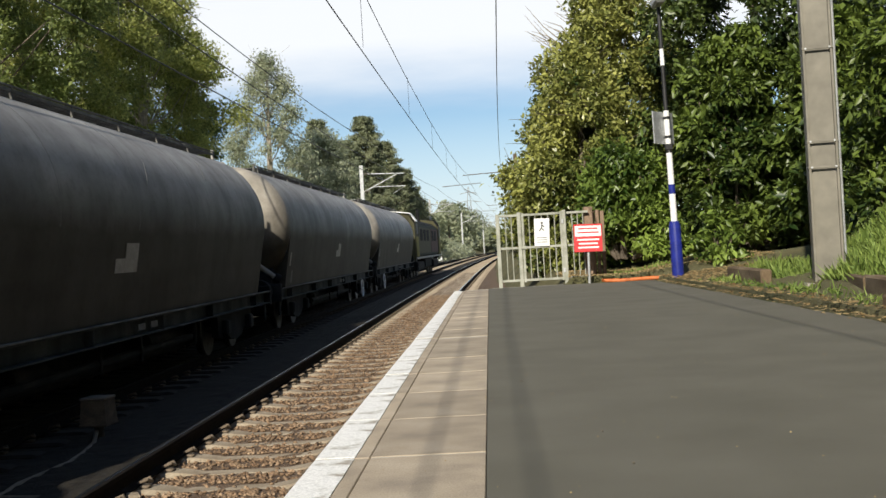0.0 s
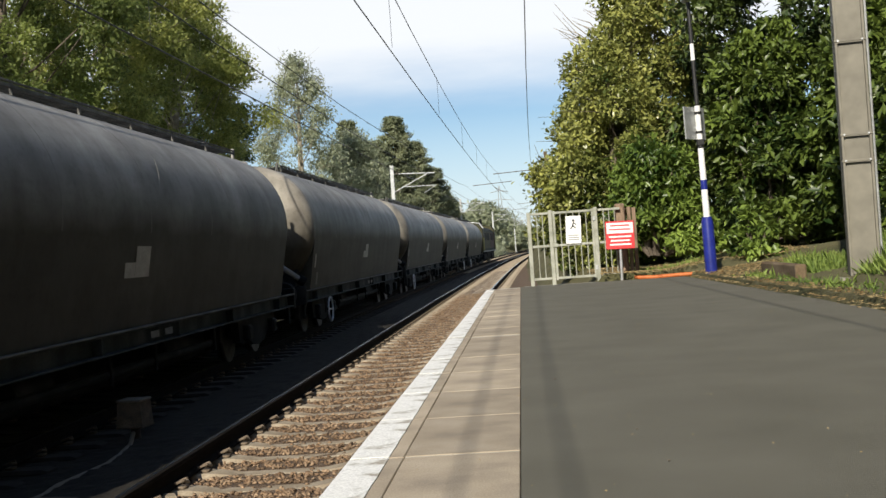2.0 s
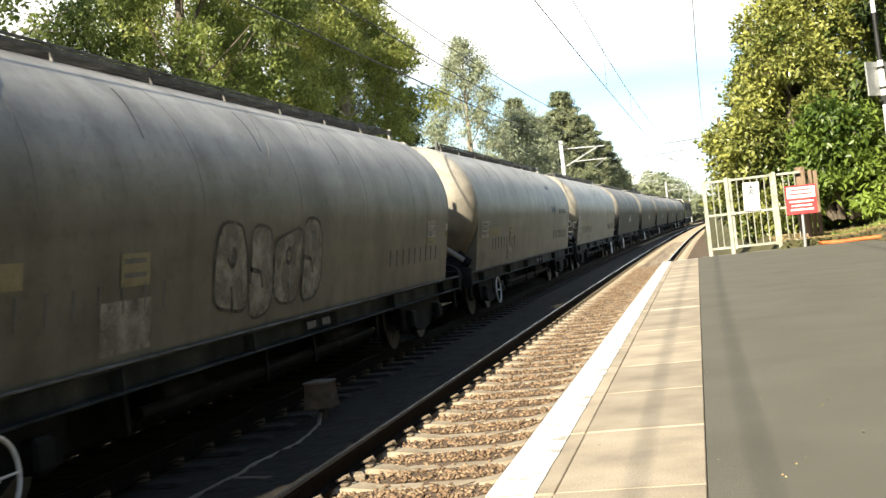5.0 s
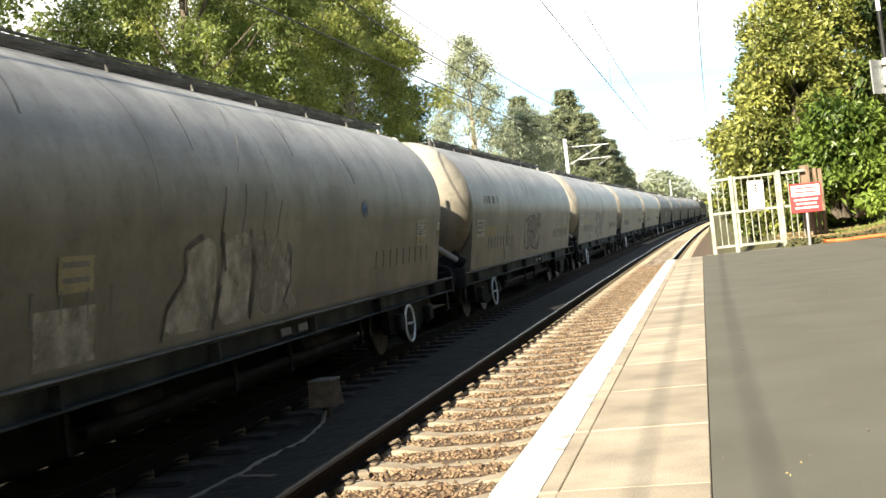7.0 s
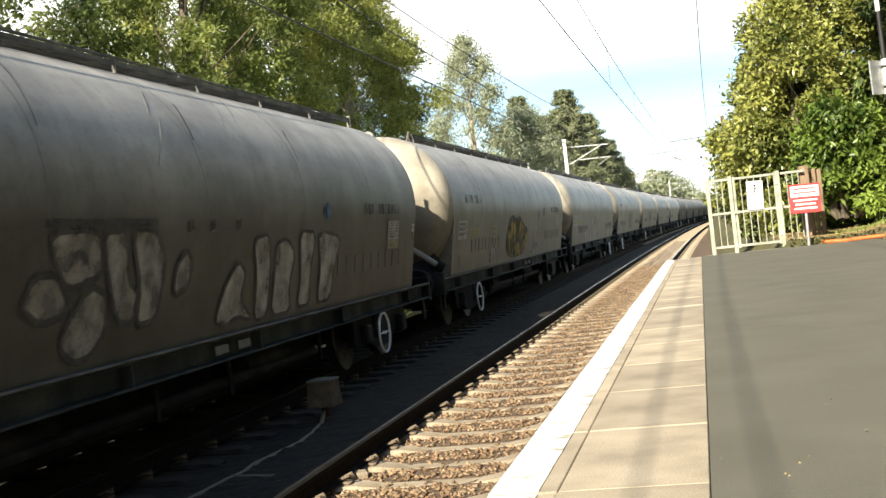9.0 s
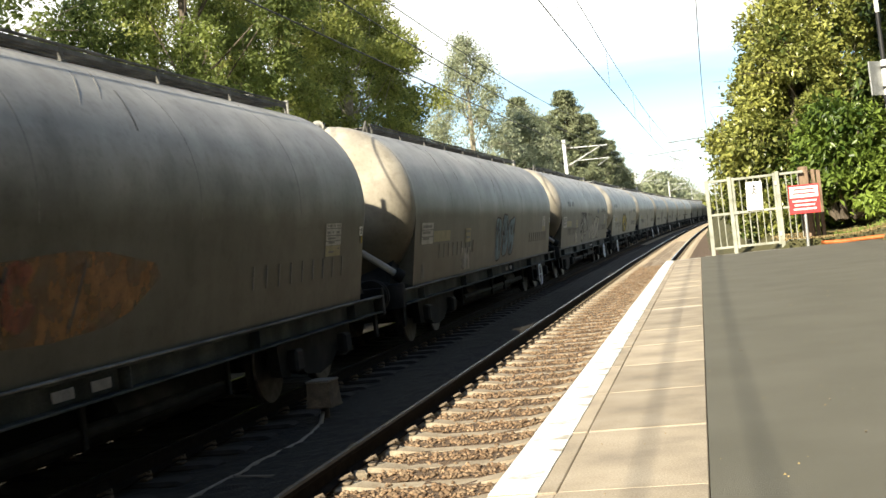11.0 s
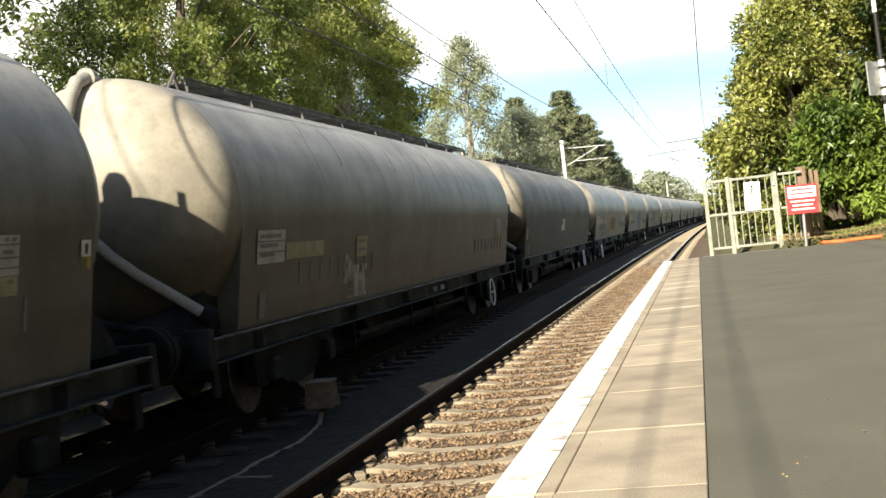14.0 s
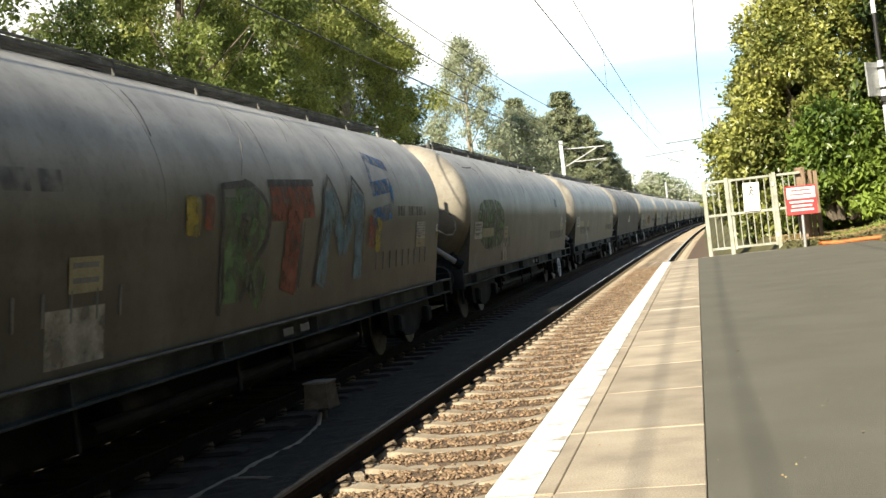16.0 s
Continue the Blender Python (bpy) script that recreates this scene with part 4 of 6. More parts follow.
def build_wagon(name, mat, label):
    w = thing(name, label, "tank wagon", group="cement wagons of the train")
    w.scale = (1.0, WAGON_LONG, 1.0)
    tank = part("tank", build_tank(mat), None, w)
    for y in (-RING, -5.4, -2.6, 0.1, 2.8, 5.5, FRONT):
        part("weld_seam", ring_band(y, 0.006, 0.001), BARS, tank)
    # dents: short raised creases on the shoulder
    rng = random.Random(len(label))
    for i in range(5):
        y, a = rng.uniform(-6, 6), rng.uniform(30, 60)
        pts = [((TANK_R + 0.001) * math.sin(radians(a + 7 * q)), y - 0.16 * q, TANK_Z + (TANK_R + 0.001) * math.cos(radians(a + 7 * q))) for q in range(4)]
        part("crease", Shape().tube(pts, [0.002, 0.007, 0.006, 0.002], 6), BARS, tank)
    for sx in (-1, 1):
        sk = Shape()
        rings = []
        for y in (-RING + 0.03, FRONT - 0.03):
            rings.append([(sx * x, y, z) for x, z in ((FLARE_X + 0.0015, FLARE_Z), (SILL_X + 0.004, SILL_Z), (SILL_X - 0.02, SILL_Z), (FLARE_X - 0.03, FLARE_Z))])
        sk.loft(rings)
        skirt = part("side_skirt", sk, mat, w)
        rib = Shape()
        rib.box(-0.01, 0.01, -0.016, 0.016, -0.12, 0.12, 0.005)
        rm = rib.mesh("rib", BARS)
        for y0 in (-6.4, 4.1) if mat is not TANK_A else ():
            for i in range(9):
                part("rib", rm, None, skirt, at=pose(sx * (side_x(1.39) + 0.003), y0 + i * 0.375, 1.39, 0, sx * 9.8, 0))
        # solebar as a channel
        sb = Shape()
        sb.box(sx * 1.06 - 0.012, sx * 1.06 + 0.012, -8.9, 8.9, 0.66, 0.885)
        for z in (0.66, 0.863):
            sb.box(min(sx * 1.06, sx * 1.19), max(sx * 1.06, sx * 1.19), -8.9, 8.9, z, z + 0.022, 0.004)
        sole = part("solebar", sb, SOLEBAR, w)
        part("sill_flange", Shape().box(min(sx * 1.13, sx * 1.215), max(sx * 1.13, sx * 1.215), -8.9, 8.9, 0.887, 0.902, 0.004), WALKWAY, sole, "dusty top flange")
        for y in (-7.6, -4.2, -1.4, 1.4, 4.2, 7.6):
            part("web_plate", Shape().box(sx * 1.125 - 0.055, sx * 1.125 + 0.055, y - 0.01, y + 0.01, 0.682, 0.862), SOLEBAR, sole)
        # hopper discharge gear and brake rigging under the sill
        for y, l, h in ((-2.6, 0.5, 0.3), (2.2, 0.7, 0.26)):
            part("air_reservoir", Shape().lathe([(0.05, y - l), (0.15, y - l + 0.06), (0.15, y + l - 0.06), (0.05, y + l)], "y", 16, (sx * 0.8, 0, 0.48)), FRAME, w)
        for y in (-3.9, -0.7, 0.9, 3.7):
            part("hanger", Shape().box(sx * 1.0 - 0.02, sx * 1.0 + 0.02, y - 0.035, y + 0.035, 0.3, 0.66, 0.008), FRAME, w)
        part("discharge_pipe", Shape().tube([(sx * 0.95, -3.6, 0.42), (sx * 0.95, 3.6, 0.42)], 0.055, 10), FRAME, w)
    # added dark box that blocks the lit ground seen under the wagon
    part("underside_filler", Shape().box(-0.5, 0.5, -5.0, 5.0, 0.16, 0.72, 0.05), FRAME, w)
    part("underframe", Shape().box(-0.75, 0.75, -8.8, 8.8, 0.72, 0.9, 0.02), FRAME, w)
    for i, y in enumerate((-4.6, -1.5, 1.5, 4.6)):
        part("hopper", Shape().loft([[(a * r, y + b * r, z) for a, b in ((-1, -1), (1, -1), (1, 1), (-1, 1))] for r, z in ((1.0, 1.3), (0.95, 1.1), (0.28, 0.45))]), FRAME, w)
    for e in (-1, 1):
        # apron that closes the cradle under the dished end
        edge = [(-SILL_X, SILL_Z), (-FLARE_X, FLARE_Z), (-0.7, TANK_Z), (0.7, TANK_Z), (FLARE_X, FLARE_Z), (SILL_X, SILL_Z)]
        part("end_apron", Shape().loft([[(x * 0.995, e * y, z) for x, z in edge] for y in ((RING if e < 0 else FRONT) - 0.10, (RING if e < 0 else FRONT) - 0.04)]), mat, w, "dark end apron with shade in its paint")
        part("headstock", Shape().box(-1.2, 1.2, e * 8.95 - 0.07, e * 8.95 + 0.07, 0.62, 1.0, 0.015), FRAME, w)
        part("end_support", extrude_x([(e * 8.0, 0.95), (e * 8.85, 0.95), (e * 8.6, 1.25), (e * 8.1, 1.55)], -0.95, 0.95), FRAME, w)
        for x in (-0.87, 0.87):
            bf = Shape()
            ys = [(0.11, 0.0), (0.11, 0.34), (0.075, 0.36), (0.075, 0.56), (0.24, 0.57), (0.25, 0.61), (0.24, 0.645), (0.03, 0.66)]
            bf.lathe([(r, e * (9.0 + h)) for r, h in ys], "y", 20, (x, 0, 0.86))
            part("buffer", bf, FRAME, w)
        part("drawhook", Shape().tube([(0, e * 9.0, 0.85), (0, e * 9.35, 0.85), (0, e * 9.45, 0.75), (0, e * 9.6, 0.72)], 0.045, 8), FRAME, w)
        part("brake_hose", Shape().tube([(0.35, e * 9.05, 0.8), (0.36, e * 9.25, 0.7), (0.37, e * 9.4, 0.45), (0.36, e * 9.5, 0.4)], 0.028, 8), BLACK, w)
        for x in (-1.1, 1.1):
            part("lifting_lug", Shape().box(x - 0.02, x + 0.02, e * 8.75 - 0.07, e * 8.75 + 0.07, 0.34, 0.66, 0.01), FRAME, w)
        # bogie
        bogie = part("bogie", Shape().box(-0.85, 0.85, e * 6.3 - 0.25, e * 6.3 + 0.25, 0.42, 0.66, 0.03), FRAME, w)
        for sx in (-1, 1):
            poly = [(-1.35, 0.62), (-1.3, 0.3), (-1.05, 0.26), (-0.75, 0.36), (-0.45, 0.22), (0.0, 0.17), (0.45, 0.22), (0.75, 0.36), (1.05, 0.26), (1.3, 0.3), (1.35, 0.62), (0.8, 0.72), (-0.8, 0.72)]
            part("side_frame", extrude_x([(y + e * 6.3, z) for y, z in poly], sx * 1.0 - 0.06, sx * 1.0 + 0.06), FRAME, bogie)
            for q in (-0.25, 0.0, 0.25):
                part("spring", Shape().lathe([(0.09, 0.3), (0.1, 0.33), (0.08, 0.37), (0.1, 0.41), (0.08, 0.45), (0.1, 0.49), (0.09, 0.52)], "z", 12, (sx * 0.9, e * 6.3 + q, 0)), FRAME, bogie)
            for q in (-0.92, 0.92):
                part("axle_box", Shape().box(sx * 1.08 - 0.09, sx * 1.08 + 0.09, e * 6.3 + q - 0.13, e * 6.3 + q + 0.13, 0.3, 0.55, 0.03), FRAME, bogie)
        for q in (-0.92, 0.92):
            ws = Shape()
            ws.lathe([(0.07, -1.0), (0.07, -0.78), (0.44, -0.79), (0.455, -0.765), (0.425, -0.735), (0.42, -0.66), (0.37, -0.66), (0.33, -0.70), (0.12, -0.70), (0.08, -0.62), (0.08, 0.62), (0.12, 0.70), (0.33, 0.70), (0.37, 0.66), (0.42, 0.66), (0.425, 0.735), (0.455, 0.765), (0.44, 0.79), (0.07, 0.78), (0.07, 1.0)], "x", 28, (0, e * 6.3 + q, 0.42))
            part("wheelset", ws, STEEL, bogie)
    # roof walkway with its low edge rails
    for sx in (-1, 1):
        deck = Shape()
        for j in range(4):
            x = sx * (0.16 + j * 0.09)
            deck.box(x - 0.03, x + 0.03, -7.3, 7.6, 3.53, 3.548)
        dk = part("walkway", deck, WALKWAY, w, "dark open-grid roof walkway")
        part("edge_rail", Shape().tube([(sx * 0.52, -7.4, 3.565), (sx * 0.52, 7.7, 3.565)], 0.016, 8), WALKWAY, dk)
        part("edge_rail", Shape().box(sx * 0.52 - 0.01, sx * 0.52 + 0.01, -7.35, 7.65, 3.5, 3.54), WALKWAY, dk)
        for i in range(9):
            y = -7.3 + i * 1.87
            part("stanchion", Shape().box(sx * 0.52 - 0.015, sx * 0.52 + 0.015, y - 0.02, y + 0.02, TANK_Z + 1.18, 3.575, 0.004), WALKWAY, dk)
    for i, y in enumerate((-5.2, -1.8, 1.8, 5.2)):
        part("hatch", Shape().lathe([(0.27, 3.48), (0.27, 3.58), (0.24, 3.63), (0.05, 3.66)], "z", 20, (0, y, 0)), PIPE, w)
    for x in (-0.5, 0.5):
        part("end_stand", Shape().tube([(x, -7.82, 3.36), (x, -7.56, 3.6), (x, -7.48, 3.4)], 0.02, 6), WALKWAY, w)
    part("valve_head", Shape().lathe([(0.12, 3.4), (0.14, 3.5), (0.14, 3.68), (0.09, 3.78), (0.02, 3.8)], "z", 16, (-0.12, 8.0, 0)), PIPE, w)
    part("vent_pipe", Shape().tube([(0.42, 8.0, 3.3), (0.42, 8.02, 3.64)], 0.03, 8), PIPE, w)
    # filling pipe: hooks over the dished end, drops down it, then runs across to the platform side
    loop = [(-0.02, -8.0, 3.3), (-0.02, -8.12, 3.42), (-0.02, -8.26, 3.5), (-0.02, -8.46, 3.52), (-0.02, -8.66, 3.46), (-0.02, -8.82, 3.3), (-0.02, -8.96, 3.05), (0.0, -9.04, 2.6), (0.06, -9.06, 2.2), (0.16, -9.06, 1.95), (0.34, -9.03, 1.75), (0.55, -8.95, 1.55), (0.85, -8.8, 1.3), (1.08, -8.68, 1.1)]
    pipe = part("filling_pipe", Shape().tube(loop, [0.07] * 6 + [0.066, 0.06] + [0.052] * 6, 14), PIPE, w)
    part("flange", Shape().tube([(1.02, -8.71, 1.15), (1.12, -8.66, 1.07)], 0.10, 14), FRAME, pipe)
    part("elbow_clamp", Shape().tube([(-0.02, -8.4, 3.517), (-0.02, -8.48, 3.52)], 0.105, 14), PIPE, pipe)
    part("lower_pipe", Shape().tube([(0.1, -9.0, 1.15), (0.5, -9.05, 1.05), (0.95, -8.95, 0.98)], 0.05, 10), FRAME, w)
    return w


def handwheel(w, y):
    hw = Shape()
    ring = [(1.17, y + 0.27 * math.cos(2 * math.pi * i / 28), 0.38 + 0.27 * math.sin(2 * math.pi * i / 28)) for i in range(29)]
    hw.tube(ring, 0.018, 8, False)
    hw.tube([(1.17, y, 0.36), (1.17, y, 0.40)], 0.03, 8)
    hw.tube([(1.17, y - 0.26, 0.38), (1.17, y + 0.26, 0.38)], 0.010, 6)
    p = part("handbrake_wheel", hw, WHITE, w, "white painted handbrake wheel")
    part("spindle", Shape().tube([(0.95, y, 0.38), (1.19, y, 0.38)], 0.025, 8), FRAME, p)
    part("bracket", Shape().box(0.98, 1.08, y - 0.12, y + 0.12, 0.32, 0.68, 0.01), FRAME, w)


def paint(name, rgb, wear=0.0):
    """Sprayed or rolled paint; with wear, specks and streaks of it have gone."""
    m = material(name, [tuple(c * 0.72 for c in rgb), rgb], 3.0, 40, 0.8, 0.0)
    if wear:
        n, l = m.node_tree.nodes, m.node_tree.links
        co, nt = n.new("ShaderNodeTexCoord"), n.new("ShaderNodeTexNoise")
        nt.inputs["Scale"].default_value, nt.inputs["Detail"].default_value = 4.5, 9.0
        rg = n.new("ShaderNodeMapRange")
        rg.inputs["From Min"].default_value, rg.inputs["From Max"].default_value = 0.35, 0.65
        rg.inputs["To Min"].default_value, rg.inputs["To Max"].default_value = max(0.0, wear * 2 - 1), min(1.0, wear * 2)
        gone, mx = n.new("ShaderNodeBsdfTransparent"), n.new("ShaderNodeMixShader")
        l.new(co.outputs["Object"], nt.inputs["Vector"])
        l.new(nt.outputs["Fac"], rg.inputs["Value"])
        l.new(rg.outputs["Result"], mx.inputs["Fac"])
        l.new(n["Principled BSDF"].outputs["BSDF"], mx.inputs[1])
        l.new(gone.outputs["BSDF"], mx.inputs[2])
        l.new(mx.outputs["Shader"], n["Material Output"].inputs["Surface"])
    return m


P_PALE = paint("pale_spray_paint", (0.42, 0.40, 0.34), 0.3)
P_DARK = paint("dark_spray_paint", (0.075, 0.07, 0.064), 0.25)
P_YELLOW = paint("yellow_spray_paint", (0.40, 0.31, 0.05), 0.35)
P_ORANGE = paint("orange_spray_paint", (0.27, 0.14, 0.055), 0.4)
P_RED = paint("red_spray_paint", (0.25, 0.085, 0.05), 0.3)
P_GREEN = paint("green_spray_paint", (0.12, 0.2, 0.09), 0.5)
P_BLUE = paint("blue_spray_paint", (0.075, 0.14, 0.25), 0.5)
P_GREY = paint("grey_blue_spray_paint", (0.17, 0.26, 0.31), 0.3)
P_WHITE = paint("white_spray_paint", (0.62, 0.62, 0.58))
GHOST = paint("ghost_lettering", (0.13, 0.14, 0.17), 0.68)
FAINT = paint("worn_lettering", (0.10, 0.10, 0.10), 0.45)
P_SKY = paint("bright_blue_spray_paint", (0.05, 0.17, 0.38), 0.45)
P_FADED = paint("rain_washed_patch", (0.36, 0.345, 0.30), 0.4)


def painted(w, name, mat, strokes, label=""):
    if name in ("graffiti_patch", "graffiti_tag", "letter_rim", "outline", "painted_letter"):
        made = [part(name, stroke(Shape(), *q), mat, w, label) for q in strokes]
        return made[0]
    s = Shape()
    for pts, width, lift in strokes:
        stroke(s, pts, width, lift)
    return part(name, s, mat, w, label)


def patch(w, name, mat, edge, lift=0.010, label="", rim=None, width=0.04):
    """A painted field inside a closed outline of (y, z) points on the flank, with an outline stroke if a rim paint is given."""
    round_off = []
    n = len(edge)
    for i in range(n):
        (y0, z0), (y1, z1) = edge[i], edge[(i + 1) % n]
        round_off += [(y0 * 0.8 + y1 * 0.2, z0 * 0.8 + z1 * 0.2), (y0 * 0.2 + y1 * 0.8, z0 * 0.2 + z1 * 0.8)]
    cy, cz = sum(q[0] for q in edge) / n, sum(q[1] for q in edge) / n
    sh, rows = Shape(), []
    for f in (0.02, 0.35, 0.7, 1.0):
        rows.append([(side_x(max(SILL_Z + 0.02, cz + (z - cz) * f)) + lift, cy + (y - cy) * f, max(SILL_Z + 0.02, cz + (z - cz) * f)) for y, z in round_off])
    sh.loft(rows, True, False)
    p = part(name, sh, mat, w, label)
    if rim:
        part("outline", stroke(Shape(), round_off + round_off[:1], width, lift + 0.005), rim, p)
    return p


def cap_point(x, z, lift=0.012):
    """A point of the rear dished end, x across and z over the tank's middle."""
    r = math.hypot(x, z) / TANK_R
    if r > 0.98:
        return (x, -RING + 0.04 - lift, TANK_Z + z)
    a = math.asin(r ** (1 / CAP_FULL))
    return (x, -RING - CAP_DEEP * math.cos(a) - lift, TANK_Z + z)


def bubble_letters(w, y, z, widths, height, fill, rim, label):
    """A row of swollen, outlined letter bodies, each an uneven rounded block with a counter or a notch."""
    rng = random.Random(int(y * 100) + len(widths))
    for i, wd in enumerate(widths):
        yc, zc, n = y + wd * 0.5, z + rng.uniform(-0.05, 0.05), 28
        ph, lean = rng.uniform(0, 6.28), rng.uniform(-0.14, 0.14)
        edge = []
        for q in range(n):
            a = 2 * math.pi * q / n
            c, d = math.cos(a), math.sin(a)
            k = 1 + 0.1 * math.sin(2 * a + ph) + 0.07 * math.sin(3 * a - ph)
            zz = zc + height * 0.52 * k * math.copysign(abs(d) ** 0.6, d)
            edge.append((yc + wd * 0.46 * k * math.copysign(abs(c) ** 0.6, c) + lean * (zz - zc), max(SILL_Z + 0.04, zz)))
        sh = Shape()
        rows = []
        for q in range(n // 4 + 1, 3 * n // 4):
            (y0, z0), (y1, z1) = edge[q], edge[(n // 2 - q) % n]
            rows.append([(side_x(z0 + (z1 - z0) * f) + 0.010, y0 + (y1 - y0) * f, z0 + (z1 - z0) * f) for f in (0, 0.5, 1)])
        sh.loft(rows, False, False)
        p = part("painted_letter", sh, fill, w, label)
        out = [(edge + edge[:2], 0.034, 0.016)]
        if i % 2 == 0:
            out.append((curve_pts(yc, zc + height * 0.14, wd * 0.1, height * 0.1, ph * 50, ph * 50 + 300, 10), 0.05, 0.016))
            out.append(([(yc + wd * 0.04, zc - height * 0.5), (yc, zc - height * 0.2)], 0.05, 0.016))
        else:
            out.append(([(yc - wd * 0.42, zc + height * 0.05), (yc - wd * 0.05, zc), (yc + wd * 0.05, zc - height * 0.2)], 0.05, 0.016))
        painted(p, "outline", rim, out)
        y += wd * 0.95


def data_panel(w, y, z, wd=0.82, ht=0.34, ochre=True):
    p = part("data_panel", plate(Shape(), y, y + wd, z, z + ht), PANEL, w, "faded white data panel")
    for i in range(3):
        zz = z + ht * (0.2 + 0.28 * i)
        part("print_line", plate(Shape(), y + 0.06, y + wd * (0.6 + 0.12 * i), zz, zz + ht * 0.12, 0.015), BARS, p)
    for f in (0.33, 0.66):
        part("rule", plate(Shape(), y, y + wd, z + ht * f - 0.008, z + ht * f + 0.008, 0.015), BARS, p)
    if ochre:
        part("yellow_strip", plate(Shape(), y + wd + 0.05, y + wd + 1.35, z + 0.02, z + 0.2), OCHRE, w, "faded yellow strip")


def small_card(w, y, z=1.4, wd=0.4, ht=0.3, mat=None):
    c = part("card_holder", plate(Shape(), y, y + wd, z, z + ht), mat or PANEL, w, "pale label panel")
    for i in range(2):
        part("print_line", plate(Shape(), y + 0.05, y + wd - 0.07, z + 0.07 + 0.11 * i, z + 0.11 + 0.11 * i, 0.015), BARS, c)


def rear_panel(w):
    """A gridded data panel with a worn yellow foot, and a small warning card beside it."""
    p = part("data_panel", plate(Shape(), 6.4, 7.0, 1.65, 1.91), PANEL, w, "faded white data panel")
    part("yellow_strip", plate(Shape(), 6.4, 6.99, 1.52, 1.645), OCHRE, p, "worn yellow lower strip")
    for z in (1.70, 1.765, 1.85):
        part("rule", plate(Shape(), 6.4, 7.0, z - 0.006, z + 0.006, 0.015), BARS, p)
    for y, z, l in ((6.5, 1.87, 0.06), (6.62, 1.87, 0.16), (6.92, 1.87, 0.12), (7.12, 1.87, 0.1), (7.28, 1.87, 0.09), (6.5, 1.79, 0.2), (6.85, 1.79, 0.08), (7.1, 1.79, 0.2), (6.55, 1.72, 0.5), (6.6, 1.67, 0.4), (7.22, 1.6, 0.1), (6.6, 1.56, 0.35)):
        part("print_line", plate(Shape(), 6.4 + (y - 6.43) * 0.6, 6.4 + (y + l - 6.43) * 0.6, z, z + 0.025, 0.015), BARS, p)
    c = part("card_holder", plate(Shape(), 7.81, 7.95, 1.74, 1.86), P_WHITE, w, "small white warning card")
    part("warning_mark", plate(Shape(), 7.855, 7.905, 1.76, 1.835, 0.015), BLACK, c)
    part("yellow_strip", plate(Shape(), 7.81, 7.95, 1.65, 1.737), P_YELLOW, c, "yellow lower card")


def washed_panel(w, y, wd=0.5):
    part("pale_patch", plate(Shape(), y, y + wd, 0.97, 1.38, 0.009), P_FADED, w, "rain-washed pale patch on the skirt")


def stepped_patch(w, y):
    part("pale_patch", plate(Shape(), y + 0.36, y + 0.86, 1.47, 1.82), PANEL, w, "stepped pale paint patch")
    part("pale_patch", plate(Shape(), y, y + 0.355, 1.47, 1.64), PANEL, w)


def drips(w, y, n, step, z0=1.9, mat=P_DARK, seed=1):
    rng = random.Random(seed)
    for i in range(n):
        yy = y + i * step + rng.uniform(-0.06, 0.06)
        painted(w, "stain_run", mat, [([(yy, z0 + rng.uniform(-0.1, 0.15)), (yy - 0.1, z0 - 0.2), (yy - 0.16, z0 - rng.uniform(0.35, 0.5))], rng.uniform(0.015, 0.03), 0.009)])


WAGONS = {}


